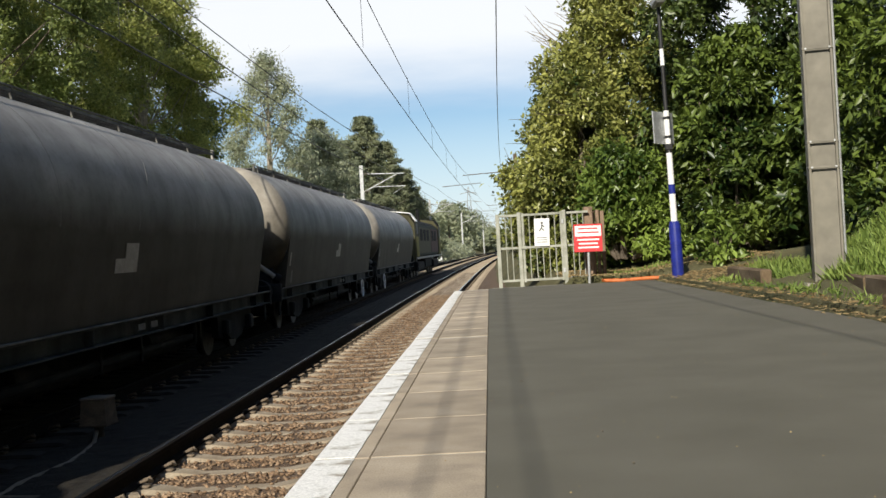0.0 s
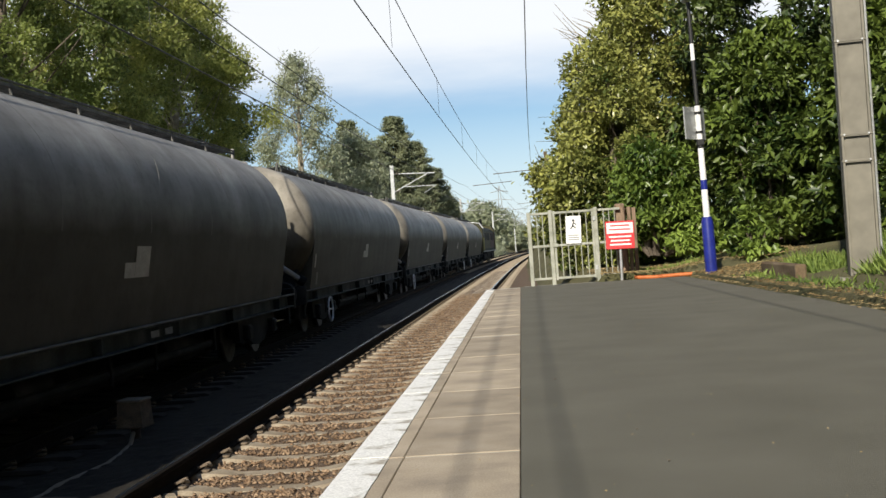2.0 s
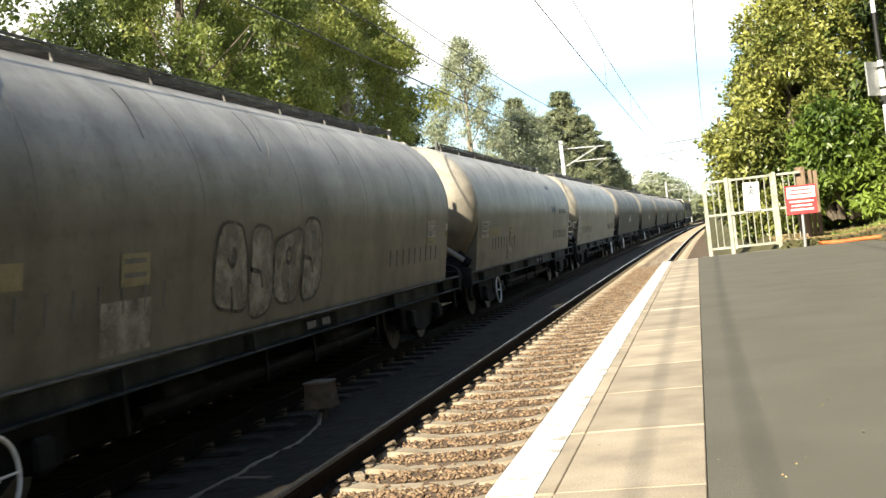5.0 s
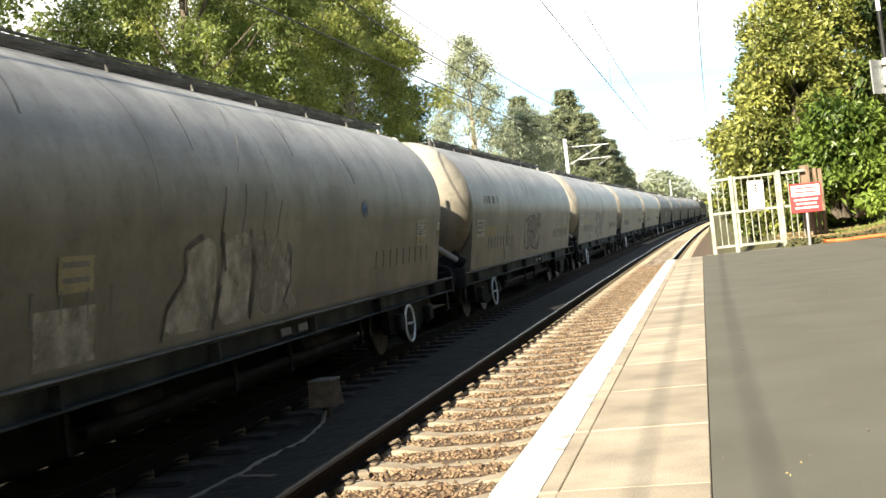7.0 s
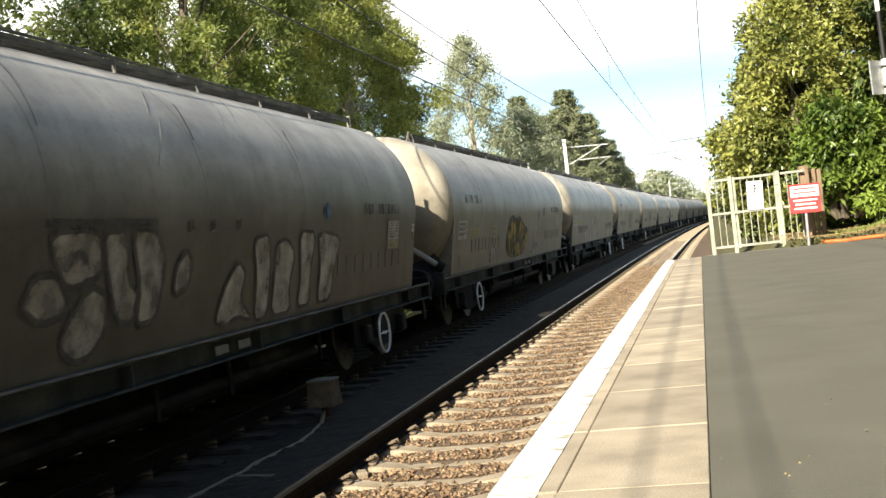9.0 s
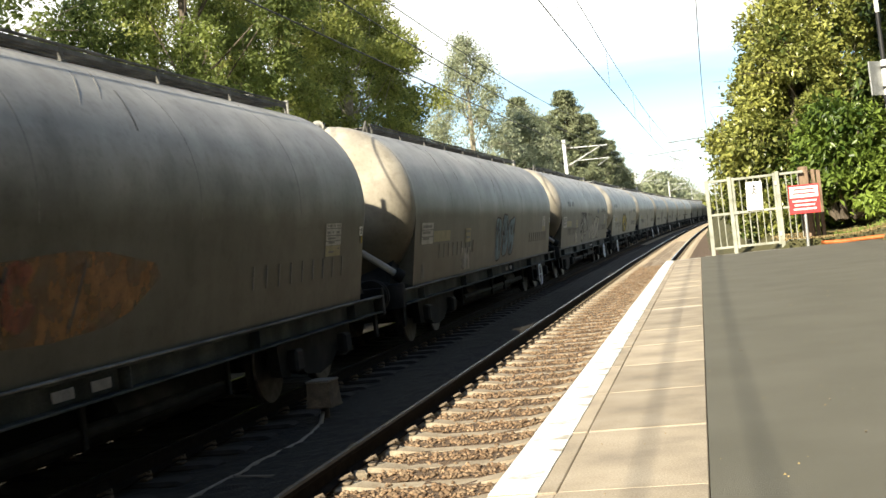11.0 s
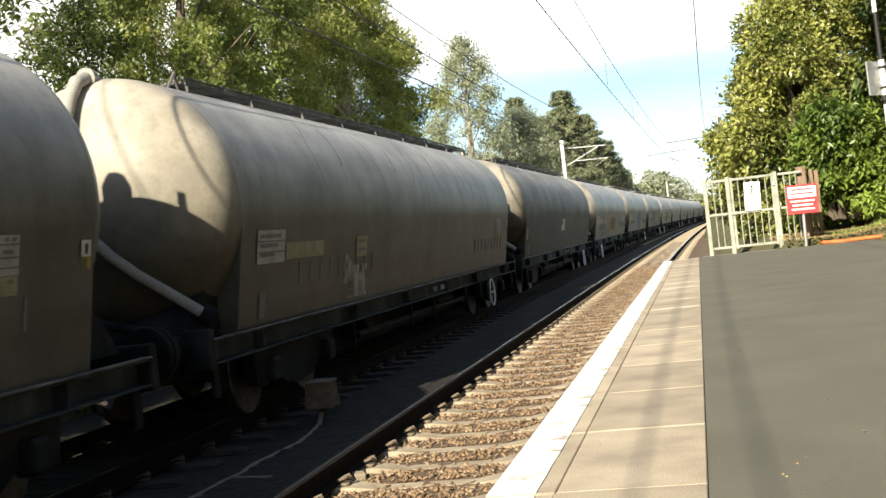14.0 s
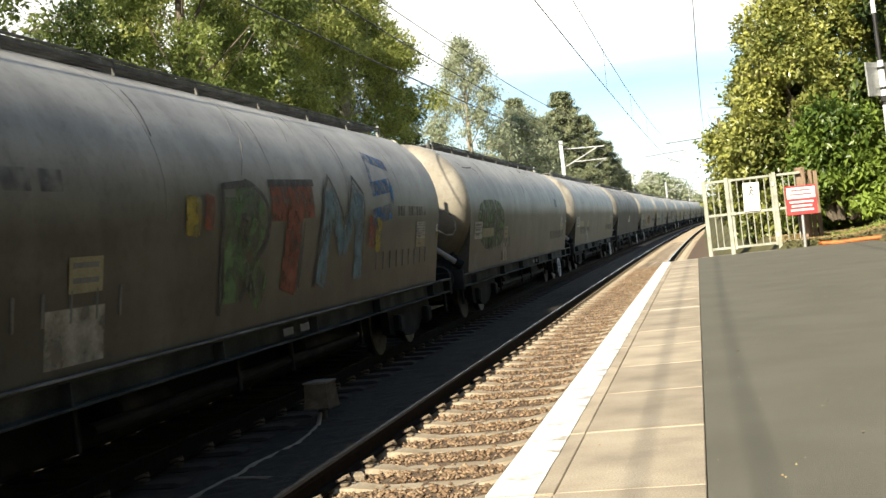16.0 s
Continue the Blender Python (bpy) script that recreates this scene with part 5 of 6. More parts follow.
def build_train():
    plain = build_wagon("cement_wagon", TANK_A, "grey dusty cement tank wagon with rounded ends")
    mixed = build_wagon("cement_wagon", TANK_B, "stained beige-grey cement tank wagon with graffiti")
    darkened = build_wagon("cement_wagon", TANK_C, "grimy dark-flanked cement tank wagon with graffiti")
    for k in range(-1, 18):
        src = plain if k in (-1, 0, 1, 2, 3, 13) else darkened if k > 13 or k in (10, 11, 12) else mixed
        first = src is plain and k == -1 or src is mixed and k == 4 or src is darkened and k == 10
        WAGONS[k] = src if first else None
    for k in WAGONS:
        if WAGONS[k] is None:
            WAGONS[k] = copy_thing(plain if k in (-1, 0, 1, 2, 3, 13) else darkened if k > 13 or k in (10, 11, 12) else mixed, Matrix())
    for k, w in WAGONS.items():
        for o in w.children:
            o["tone"] = (k * 0.37) % 1.0
    back, fore = -RING + 2.2, -RING + 13.95
    for k, y in ((-1, back), (0, fore), (1, back), (2, back), (3, back + 0.2), (4, fore), (5, back), (6, back), (7, back), (8, fore), (9, back + 0.15), (10, fore + 0.3), (11, fore), (12, back), (13, fore), (14, fore), (15, fore), (16, back)):
        handwheel(WAGONS[k], y)
    for k, w in WAGONS.items():
        if k in (-1, 0, 1, 2, 3, 13):
            stepped_patch(w, -0.75)
            small_card(w, -RING + 0.25, 1.35, 0.13, 0.28)
        else:
            data_panel(w, -RING + 0.45, 1.53)
            small_card(w, -RING + 4.0, 1.48, 0.5, 0.26, OCHRE)
            washed_panel(w, -RING + 3.7, 0.85)
            rear_panel(w)
            drips(w, -6.0 + (k % 3) * 0.9, 4, 2.7, 3.1, P_DARK, k)
            if k in (5, 9, 10, 16):
                for i in range(11):
                    if i != 3:
                        part("faded_letter_bar", plate(Shape(), 5.2 + i * 0.168, 5.33 + i * 0.168, 2.01, 2.15, 0.004), FAINT, w)
        small_card(w, -RING + 0.55, 0.98, 0.18, 0.26, BARS)
        for y in (0.2, 0.75):
            part("solebar_plate", Shape().box(1.19, 1.196, y, y + 0.3, 0.74, 0.82, 0.002), BARS, w, "small grimy plate")
    # individual graffiti
    w = WAGONS[4]
    for pts in ([(0.86, -0.92), (0.88, -0.42)], [(0.88, -0.42), (1.05, -0.45), (1.06, -0.6), (0.9, -0.66)], [(1.2, -0.5), (1.12, -0.5), (1.1, -0.7), (1.2, -0.7)], [(0.6, -0.75), (0.76, -0.72), (0.66, -0.9), (0.78, -0.96), (0.64, -1.1)], [(0.92, -0.8), (1.08, -0.84), (0.96, -1.0), (1.06, -1.08)], [(0.78, -0.2), (0.86, -0.06), (0.9, -0.3)]):
        tag = Shape()
        tag.tube([cap_point(Vector(a).lerp(Vector(b), q / 4).x, Vector(a).lerp(Vector(b), q / 4).y) for a, b in zip(pts, pts[1:]) for q in range(5)], 0.026, 5)
        part("graffiti_tag", tag, P_WHITE, w, "white sprayed tag on the end")
    painted(w, "graffiti_tag", P_WHITE, [([(-7.95, 1.5), (-7.9, 1.9), (-7.7, 1.75), (-7.92, 1.6)], 0.07, 0.014), ([(-7.5, 1.45), (-7.75, 1.3), (-7.6, 1.05), (-7.4, 1.2)], 0.07, 0.014)], "white sprayed tag")
    w = WAGONS[5]
    painted(w, "graffiti_tag", P_BLUE, [([(3.3, 2.2), (3.6, 2.05), (3.75, 2.22), (3.95, 2.02), (4.1, 2.2), (4.25, 2.06)], 0.13, 0.012)], "faded blue spray scribble")
    painted(w, "graffiti_tag", P_BLUE, [([(3.2, 2.86), (3.5, 2.72), (3.8, 2.84), (4.15, 2.7)], 0.09, 0.012)])
    w = WAGONS[6]
    bubble_letters(w, -2.4, 1.5, (0.9, 0.8, 0.9, 0.8), 0.8, P_FADED, P_DARK, "pale outlined letters")
    w = WAGONS[7]
    bubble_letters(w, -1.5, 1.5, (1.0, 0.9, 0.9), 0.8, P_FADED, P_DARK, "pale outlined letters")
    # pale letters parted by dark uprights
    w = WAGONS[8]
    patch(w, "painted_letter", P_PALE, [(-2.5, 1.02), (-2.42, 1.25), (-2.03, 1.5), (-2.08, 1.72), (-1.5, 1.84), (-1.4, 1.5), (-1.5, 1.0)], 0.010, "pale beige sprayed letter")
    patch(w, "painted_letter", P_PALE, [(-1.36, 1.0), (-1.3, 1.5), (-1.25, 1.8), (-0.6, 1.86), (-0.55, 1.4), (-0.65, 1.0)], 0.010, "pale beige sprayed letter")
    patch(w, "painted_letter", P_FADED, [(-0.45, 0.99), (-0.4, 1.5), (-0.4, 1.86), (0.55, 1.72), (0.75, 1.6), (0.6, 1.25), (0.9, 1.0)], 0.010, "pale beige sprayed letter")
    painted(w, "outline", P_DARK, [([(-2.55, 0.98), (-2.45, 1.25), (-2.1, 1.47), (-2.12, 1.72), (-1.75, 1.83)], 0.05, 0.016), ([(-1.3, 1.86), (-1.22, 1.5)], 0.05, 0.016), ([(-1.32, 1.38), (-1.48, 0.98)], 0.06, 0.016), ([(-0.62, 1.88), (-0.45, 1.5), (-0.55, 1.0)], 0.07, 0.016), ([(0.58, 1.62), (0.6, 1.3), (0.4, 1.1)], 0.05, 0.016), ([(-0.25, 1.86), (-0.2, 1.7)], 0.05, 0.016)], "dark dripping uprights")
    drips(w, -1.2, 4, 0.5, 2.2, P_DARK, 5)
    painted(w, "graffiti_tag", P_SKY, [(curve_pts(3.43, 2.07, 0.09, 0.05, 0, 360, 12), 0.14, 0.012), ([(2.95, 2.75), (3.1, 2.4)], 0.06, 0.012)], "small blue spray patch")
    # dull yellow letters on a dark cloud, with a pale sweep beside them
    w = WAGONS[9]
    patch(w, "graffiti_patch", P_DARK, [(-2.42, 1.5), (-2.1, 1.85), (-1.6, 1.97), (-0.98, 1.86), (-0.6, 1.95), (0.3, 1.7), (0.92, 1.6), (0.7, 1.2), (0.2, 1.0), (-0.9, 0.97), (-1.95, 1.0), (-2.45, 1.2)], 0.006, "dark sprayed cloud behind the letters")
    for lift, edge in ((0.012, [(-2.2, 1.52), (-1.85, 1.74), (-1.55, 1.9), (-1.08, 1.74), (-1.0, 1.45), (-1.3, 1.32), (-1.42, 1.15), (-1.3, 0.98), (-1.86, 0.99), (-1.98, 1.25)]), (0.013, [(-0.68, 1.86), (-0.2, 1.78), (0.25, 1.62), (0.02, 1.32), (-0.38, 1.36), (-0.78, 1.5)]), (0.012, [(-1.18, 1.2), (-0.75, 1.34), (-0.42, 1.28), (-0.2, 0.99), (-0.95, 0.98)]), (0.013, [(0.08, 1.3), (0.42, 1.5), (0.45, 1.25), (0.2, 1.0), (-0.1, 1.02)]), (0.012, [(0.55, 1.55), (0.8, 1.52), (0.62, 1.2), (0.42, 1.05), (0.5, 1.3)])):
        patch(w, "painted_letter", P_YELLOW, edge, lift, "dull yellow sprayed letter")
    painted(w, "outline", P_DARK, [([(-1.58, 1.46), (-1.4, 1.42), (-1.5, 1.2)], 0.16, 0.017), ([(-0.85, 1.9), (-0.92, 1.45), (-0.75, 1.38)], 0.09, 0.017), ([(-1.2, 1.0), (-1.1, 1.12), (-1.0, 1.0)], 0.09, 0.017), ([(0.3, 1.5), (0.25, 1.2), (0.1, 1.0)], 0.07, 0.017)])
    patch(w, "graffiti_patch", P_FADED, [(2.3, 2.06), (2.95, 2.05), (2.62, 1.5), (2.66, 1.25), (2.85, 0.97), (1.2, 0.97), (1.9, 1.15), (2.3, 1.5)], 0.009, "pale sprayed sweep")
    painted(w, "graffiti_tag", P_BLUE, [(curve_pts(3.67, 2.02, 0.1, 0.05, 0, 360, 12), 0.14, 0.012)], "small blue spray patch")
    # grey-white outlined letters, an S and a U and then slanted uprights
    w = WAGONS[10]
    pale = "grey-white sprayed letter with a dark outline"
    for fill, edge in ((P_FADED, [(-2.62, 1.91), (-1.9, 1.93), (-1.84, 1.62), (-2.02, 1.53), (-2.36, 1.5), (-2.5, 1.66)]), (P_FADED, [(-2.95, 1.42), (-2.78, 1.62), (-2.5, 1.62), (-2.36, 1.45), (-2.32, 1.34), (-2.7, 1.28)]), (P_FADED, [(-2.4, 1.22), (-2.02, 1.52), (-1.75, 1.42), (-1.78, 1.15), (-2.0, 0.99), (-2.24, 0.97), (-2.42, 1.08)]), (P_FADED, [(-1.86, 1.9), (-1.46, 1.91), (-1.42, 1.5), (-1.25, 1.42), (-1.32, 1.18), (-1.6, 1.2), (-1.74, 1.5)]), (P_FADED, [(-1.4, 1.92), (-0.98, 1.91), (-0.78, 1.68), (-0.83, 1.4), (-0.95, 1.16), (-1.28, 1.15), (-1.22, 1.45)]), (P_FADED, [(-0.62, 1.33), (-0.56, 1.6), (-0.35, 1.73), (-0.24, 1.6), (-0.3, 1.4)]), (P_PALE, [(0.3, 1.05), (0.55, 1.38), (0.84, 1.58), (1.04, 1.45), (0.9, 1.2), (1.28, 0.97), (0.85, 1.05), (0.55, 0.98)]), (P_PALE, [(1.22, 1.77), (1.66, 1.83), (1.72, 1.4), (1.66, 0.98), (1.3, 0.96), (1.34, 1.4)]), (P_PALE, [(1.88, 1.72), (2.2, 1.76), (2.48, 1.6), (2.3, 1.25), (2.38, 0.97), (1.78, 0.97), (1.85, 1.4)]), (P_PALE, [(2.6, 1.84), (3.18, 1.81), (3.0, 1.35), (3.02, 1.0), (2.58, 1.0), (2.7, 1.35)]), (P_PALE, [(3.26, 1.83), (4.18, 1.74), (3.92, 1.4), (3.78, 1.0), (3.28, 1.0), (3.4, 1.4)])):
        patch(w, "painted_letter", fill, edge, 0.010, pale, P_DARK, 0.06 if fill is P_FADED else 0.04)
    painted(w, "outline", P_DARK, [(curve_pts(-2.2, 1.66, 0.12, 0.09, 180, 0, 10), 0.06, 0.018), ([(-2.36, 1.4), (-2.1, 1.55), (-1.9, 1.56)], 0.05, 0.018), ([(-2.66, 1.97), (-0.95, 1.96)], 0.06, 0.018)])
    painted(w, "graffiti_tag", P_BLUE, [(curve_pts(3.57, 2.05, 0.12, 0.04, 0, 360, 12), 0.12, 0.012)], "small blue spray patch")
    for q in (-0.29, 0.19, 0.8):
        painted(w, "painted_dot", P_DARK, [([(q, 1.97), (q + 0.02, 1.88)], 0.12, 0.012)])
    w = WAGONS[11]
    bubble_letters(w, -1.0, 1.5, (0.9, 0.9, 0.9), 0.8, P_GREY, P_DARK, "grey outlined letters")
    w = WAGONS[12]
    patch(w, "graffiti_patch", P_ORANGE, [(-1.65, 1.3), (-1.5, 1.66), (-0.6, 1.72), (0.8, 1.79), (2.15, 1.6), (1.3, 1.2), (0.0, 1.14)], 0.008, "rusty orange sprayed field")
    patch(w, "graffiti_patch", P_YELLOW, [(-2.45, 1.18), (-2.1, 1.34), (-1.3, 1.36), (-0.9, 1.2), (-1.4, 1.06)], 0.010, "dull yellow sprayed smear")
    for q, m in enumerate((P_ORANGE, P_RED, P_ORANGE)):
        painted(w, "painted_letter", m, [(curve_pts(-1.0 + q * 0.85, 1.45 + 0.05 * (q % 2), 0.16, 0.16, 40 * q, 40 * q + 300, 18), 0.16, 0.013 + 0.001 * q)], "rusty orange sprayed letter")
    painted(w, "outline", P_DARK, [([(-1.9, 1.12), (-1.6, 1.3), (-1.55, 1.7)], 0.06, 0.016), ([(-0.5, 1.2), (-0.3, 1.7)], 0.04, 0.016), ([(0.5, 1.2), (0.75, 1.72)], 0.04, 0.016), ([(-4.6, 1.05), (-4.5, 1.5), (-4.3, 1.85)], 0.06, 0.016), ([(-3.6, 1.05), (-3.45, 1.6)], 0.05, 0.016), ([(-5.4, 1.75), (-5.0, 1.7), (-4.85, 1.95)], 0.05, 0.016), ([(-3.0, 1.2), (-2.7, 1.15)], 0.07, 0.016)])
    for edge in ([(-6.3, 1.0), (-6.1, 1.35), (-5.7, 1.42), (-5.6, 1.0)], [(-5.4, 1.0), (-5.2, 1.4), (-4.8, 1.4), (-4.9, 1.0)], [(-4.3, 1.0), (-4.2, 1.38), (-3.4, 1.36), (-3.5, 1.02)]):
        patch(w, "painted_letter", P_FADED, edge, 0.009, "worn pale sprayed letter", P_DARK, 0.04)
    w = WAGONS[14]
    painted(w, "graffiti_patch", P_FADED, [([(-4.6, 1.15), (-4.5, 1.5)], 0.3, 0.011)], "worn pale patch")
    w = WAGONS[15]
    patch(w, "graffiti_patch", P_GREEN, [(-7.1, 2.31), (-4.9, 2.33), (-4.2, 2.03), (-4.3, 1.35), (-6.4, 1.28), (-7.0, 1.46), (-7.5, 1.83)], 0.007, "washed-out green spray field")
    painted(w, "graffiti_tag", P_BLUE, [([(5.0, 2.35), (5.5, 2.3)], 0.24, 0.012)], "small blue spray patch")
    painted(w, "peeled_paint", P_DARK, [([(-7.4, 3.13), (-7.3, 3.0), (-6.8, 3.0), (-6.2, 3.03), (-5.9, 2.91)], 0.03, 0.004)], "dark ragged edge of peeled paint")
    # three coloured letters R T M with dark rims
    w = WAGONS[16]
    z0, z1, y = 1.2, 2.2, -1.15
    painted(w, "painted_letter_r", P_GREEN, [([(y, z0), (y, z1)], 0.42, 0.010), (curve_pts(y + 0.15, z1 - 0.24, 0.55, 0.22, 95, -90), 0.36, 0.011), ([(y + 0.25, z1 - 0.5), (y + 0.85, z0)], 0.42, 0.012)], "pale green sprayed letter")
    painted(w, "painted_letter_t", P_RED, [([(y + 1.05, z1 - 0.06), (y + 2.45, z1 - 0.02)], 0.36, 0.011), ([(y + 1.8, z1 - 0.1), (y + 1.6, z0)], 0.5, 0.012)], "rusty red sprayed letter")
    painted(w, "painted_letter_m", P_GREY, [([(y + 2.75, z0), (y + 3.05, z1 + 0.1)], 0.36, 0.011), ([(y + 3.1, z1 + 0.1), (y + 3.6, z0 + 0.4)], 0.3, 0.012), ([(y + 3.6, z0 + 0.4), (y + 4.3, z1 + 0.15)], 0.3, 0.012), ([(y + 4.35, z1 + 0.1), (y + 4.3, z0)], 0.36, 0.011)], "grey-blue sprayed letter")
    painted(w, "letter_rim", P_DARK, [([(y - 0.3, z0 - 0.1), (y - 0.25, z1 + 0.1), (y + 0.35, z1 + 0.14)], 0.07, 0.016), (curve_pts(y + 0.2, z1 - 0.25, 0.78, 0.42, 80, -60), 0.06, 0.016), (curve_pts(y + 0.28, z1 - 0.28, 0.1, 0.1, 0, 360, 12), 0.08, 0.016), ([(y + 0.2, z0), (y + 0.45, z0 + 0.25), (y + 0.6, z0)], 0.08, 0.016)])
    painted(w, "letter_rim", P_DARK, [([(y + 1.0, z1 + 0.16), (y + 2.5, z1 + 0.2)], 0.08, 0.016), ([(y + 2.1, z1 - 0.25), (y + 1.95, z0)], 0.05, 0.016)])
    painted(w, "letter_rim", P_DARK, [([(y + 2.5, z0), (y + 2.85, z1 + 0.1), (y + 3.15, z1 + 0.3), (y + 3.6, z0 + 0.75), (y + 4.2, z1 + 0.32), (y + 4.55, z1 + 0.1), (y + 4.5, z0 + 0.1)], 0.06, 0.016)])
    painted(w, "graffiti_patch", P_YELLOW, [([(y - 0.95, 1.85), (y - 0.92, 2.2)], 0.3, 0.011)], "yellow spray patch")
    painted(w, "graffiti_patch", P_RED, [([(y - 0.6, 1.9), (y - 0.55, 2.22)], 0.2, 0.012), ([(y + 4.92, 1.6), (y + 4.97, 2.0)], 0.3, 0.011)], "red spray patch")
    painted(w, "graffiti_patch", P_YELLOW, [([(4.08, 1.52), (4.16, 1.98)], 0.28, 0.015)], "yellow spray patch")
    painted(w, "graffiti_patch", P_SKY, [([(4.17, 2.85), (5.14, 2.75)], 0.16, 0.011), ([(4.17, 2.85), (3.86, 2.37)], 0.12, 0.012), ([(3.86, 2.37), (4.99, 2.46)], 0.2, 0.013), ([(3.83, 1.99), (4.85, 2.08)], 0.22, 0.012), ([(4.99, 2.46), (4.85, 2.08)], 0.14, 0.011)], "light blue spray patch")
    # thin sprayed loops on the dished end of one wagon
    sc = Shape()
    sc.tube([cap_point(0.45 + 0.34 * math.cos(q * 0.42) + 0.02 * q, -0.3 + 0.24 * math.sin(q * 0.63)) for q in range(24)], 0.018, 5)
    part("graffiti_tag", sc, P_PALE, WAGONS[15], "thin pale sprayed loops on the end")
    # worn blue lettering, unreadable, high on the flanks
    for k, y in ((7, -7.0), (9, -7.1), (10, -6.5), (16, -6.0)):
        for i, l in enumerate((0.42, 0.3, 0.36, 0.3)):
            part("faded_letter_bar", plate(Shape(), y + i * 0.48, y + i * 0.48 + l, 2.2, 2.36, 0.004), GHOST, WAGONS[k])

LOCO = []


def build_loco():
    lo = thing("diesel_locomotive", "green and yellow diesel freight locomotive hauling the wagons", "locomotive")
    green = paint("loco_green", (0.018, 0.03, 0.016))
    yellow = paint("loco_yellow", (0.2, 0.18, 0.035))
    olive = paint("loco_olive", (0.065, 0.06, 0.026))
    maroon = paint("loco_maroon", (0.08, 0.04, 0.032))
    part("body", Shape().box(-1.25, 1.25, -8.9, 8.9, 1.1, 2.95, 0.12), green, lo)
    roof = Shape()
    roof.loft([[(x, y, z) for x, z in ((-1.2, 2.92), (-0.85, 3.18), (0, 3.28), (0.85, 3.18), (1.2, 2.92))] for y in (-8.6, 8.6)])
    part("roof", roof, FRAME, lo)
    for e in (-1, 1):
        cab = Shape()
        cab.loft([[(x * k, y, 1.0 + (z - 1.0) * k) for x, z in ((-1.3, 1.0), (-1.3, 2.95), (-1.0, 3.4), (0, 3.55), (1.0, 3.4), (1.3, 2.95), (1.3, 1.0))] for y, k in ((e * 8.2, 1.0), (e * 9.9, 1.0), (e * 10.2, 0.96))])
        c = part("cab", cab, olive, lo, "olive green cab")
        part("end_panel", Shape().box(-1.05, 1.05, e * 10.22 - 0.02, e * 10.22 + 0.02, 1.1, 2.3, 0.03), yellow, c, "yellow warning panel")
        hood = Shape()
        hood.loft([[(x, y, z) for x, z in ((-1.02, 3.42), (0, 3.57), (1.02, 3.42), (1.3, 3.0), (1.34, 3.0), (1.04, 3.47), (0, 3.62), (-1.04, 3.47))] for y in (e * 9.0, e * 10.15)])
        part("cab_roof", hood, WHITE if e < 0 else FRAME, c, "white cab roof edge" if e < 0 else "dark cab roof edge")
        part("lower_panel", Shape().box(1.302, 1.318, e * 9.3 - 0.8, e * 9.3 + 0.8, 1.15, 2.2, 0.01), yellow, c, "yellow side panel")
        for x in (-0.55, 0.55):
            part("cab_window", Shape().box(x - 0.42, x + 0.42, e * 10.2 - 0.01, e * 10.2 + 0.015, 2.4, 3.05, 0.03), BLACK, c)
        for x in (-0.9, 0.9):
            part("marker_lamp", Shape().lathe([(0.1, e * 10.21), (0.1, e * 10.26), (0.02, e * 10.27)], "y", 14, (x, 0, 1.35)), RED if e < 0 else WHITE, c)
            part("buffer", Shape().lathe([(0.11, e * 10.15), (0.11, e * 10.5), (0.25, e * 10.52), (0.25, e * 10.62), (0.03, e * 10.64)], "y", 18, (x, 0, 1.05)), FRAME, lo)
        part("side_window", Shape().box(1.298, 1.312, e * 9.3 - 0.35, e * 9.3 + 0.35, 2.35, 2.9, 0.02), BLACK, c)
        part("cab_door", Shape().box(1.298, 1.312, e * 8.4 - 0.16, e * 8.4 + 0.16, 1.2, 2.85, 0.02), green, c)
        bogie = part("bogie", Shape().box(-1.2, 1.2, e * 6.2 - 2.2, e * 6.2 + 2.2, 0.35, 0.85, 0.08), FRAME, lo)
        for q in (-1.8, 0, 1.8):
            part("wheelset", Shape().lathe([(0.1, -0.95), (0.1, -0.78), (0.55, -0.78), (0.52, -0.65), (0.1, -0.65), (0.1, 0.65), (0.52, 0.65), (0.55, 0.78), (0.1, 0.78), (0.1, 0.95)], "x", 28, (0, e * 6.2 + q, 0.53)), STEEL, bogie)
    part("fuel_tank", Shape().box(-1.15, 1.15, -2.6, 2.6, 0.4, 1.05, 0.1), FRAME, lo)
    part("footplate", Shape().box(-1.34, 1.34, -10.1, 10.1, 1.0, 1.1, 0.02), PIPE, lo, "dusty beige footplate")
    part("side_panel", Shape().box(1.252, 1.264, -8.0, 1.4, 1.3, 2.75, 0.01), olive, lo, "olive side panel")
    part("side_panel", Shape().box(1.252, 1.264, 1.6, 8.0, 1.3, 2.75, 0.01), maroon, lo, "dull maroon side panel")
    part("exhaust_stack", Shape().tube([(0.3, 4.0, 3.2), (0.3, 4.0, 4.1)], 0.12, 12), FRAME, lo)
    for y in (-6.0, -3.6, -1.2, 3.0, 5.4):
        part("grille", Shape().box(1.262, 1.278, y - 0.8, y + 0.8, 2.0, 2.65, 0.01), FRAME, lo)
    LOCO.append(lo)


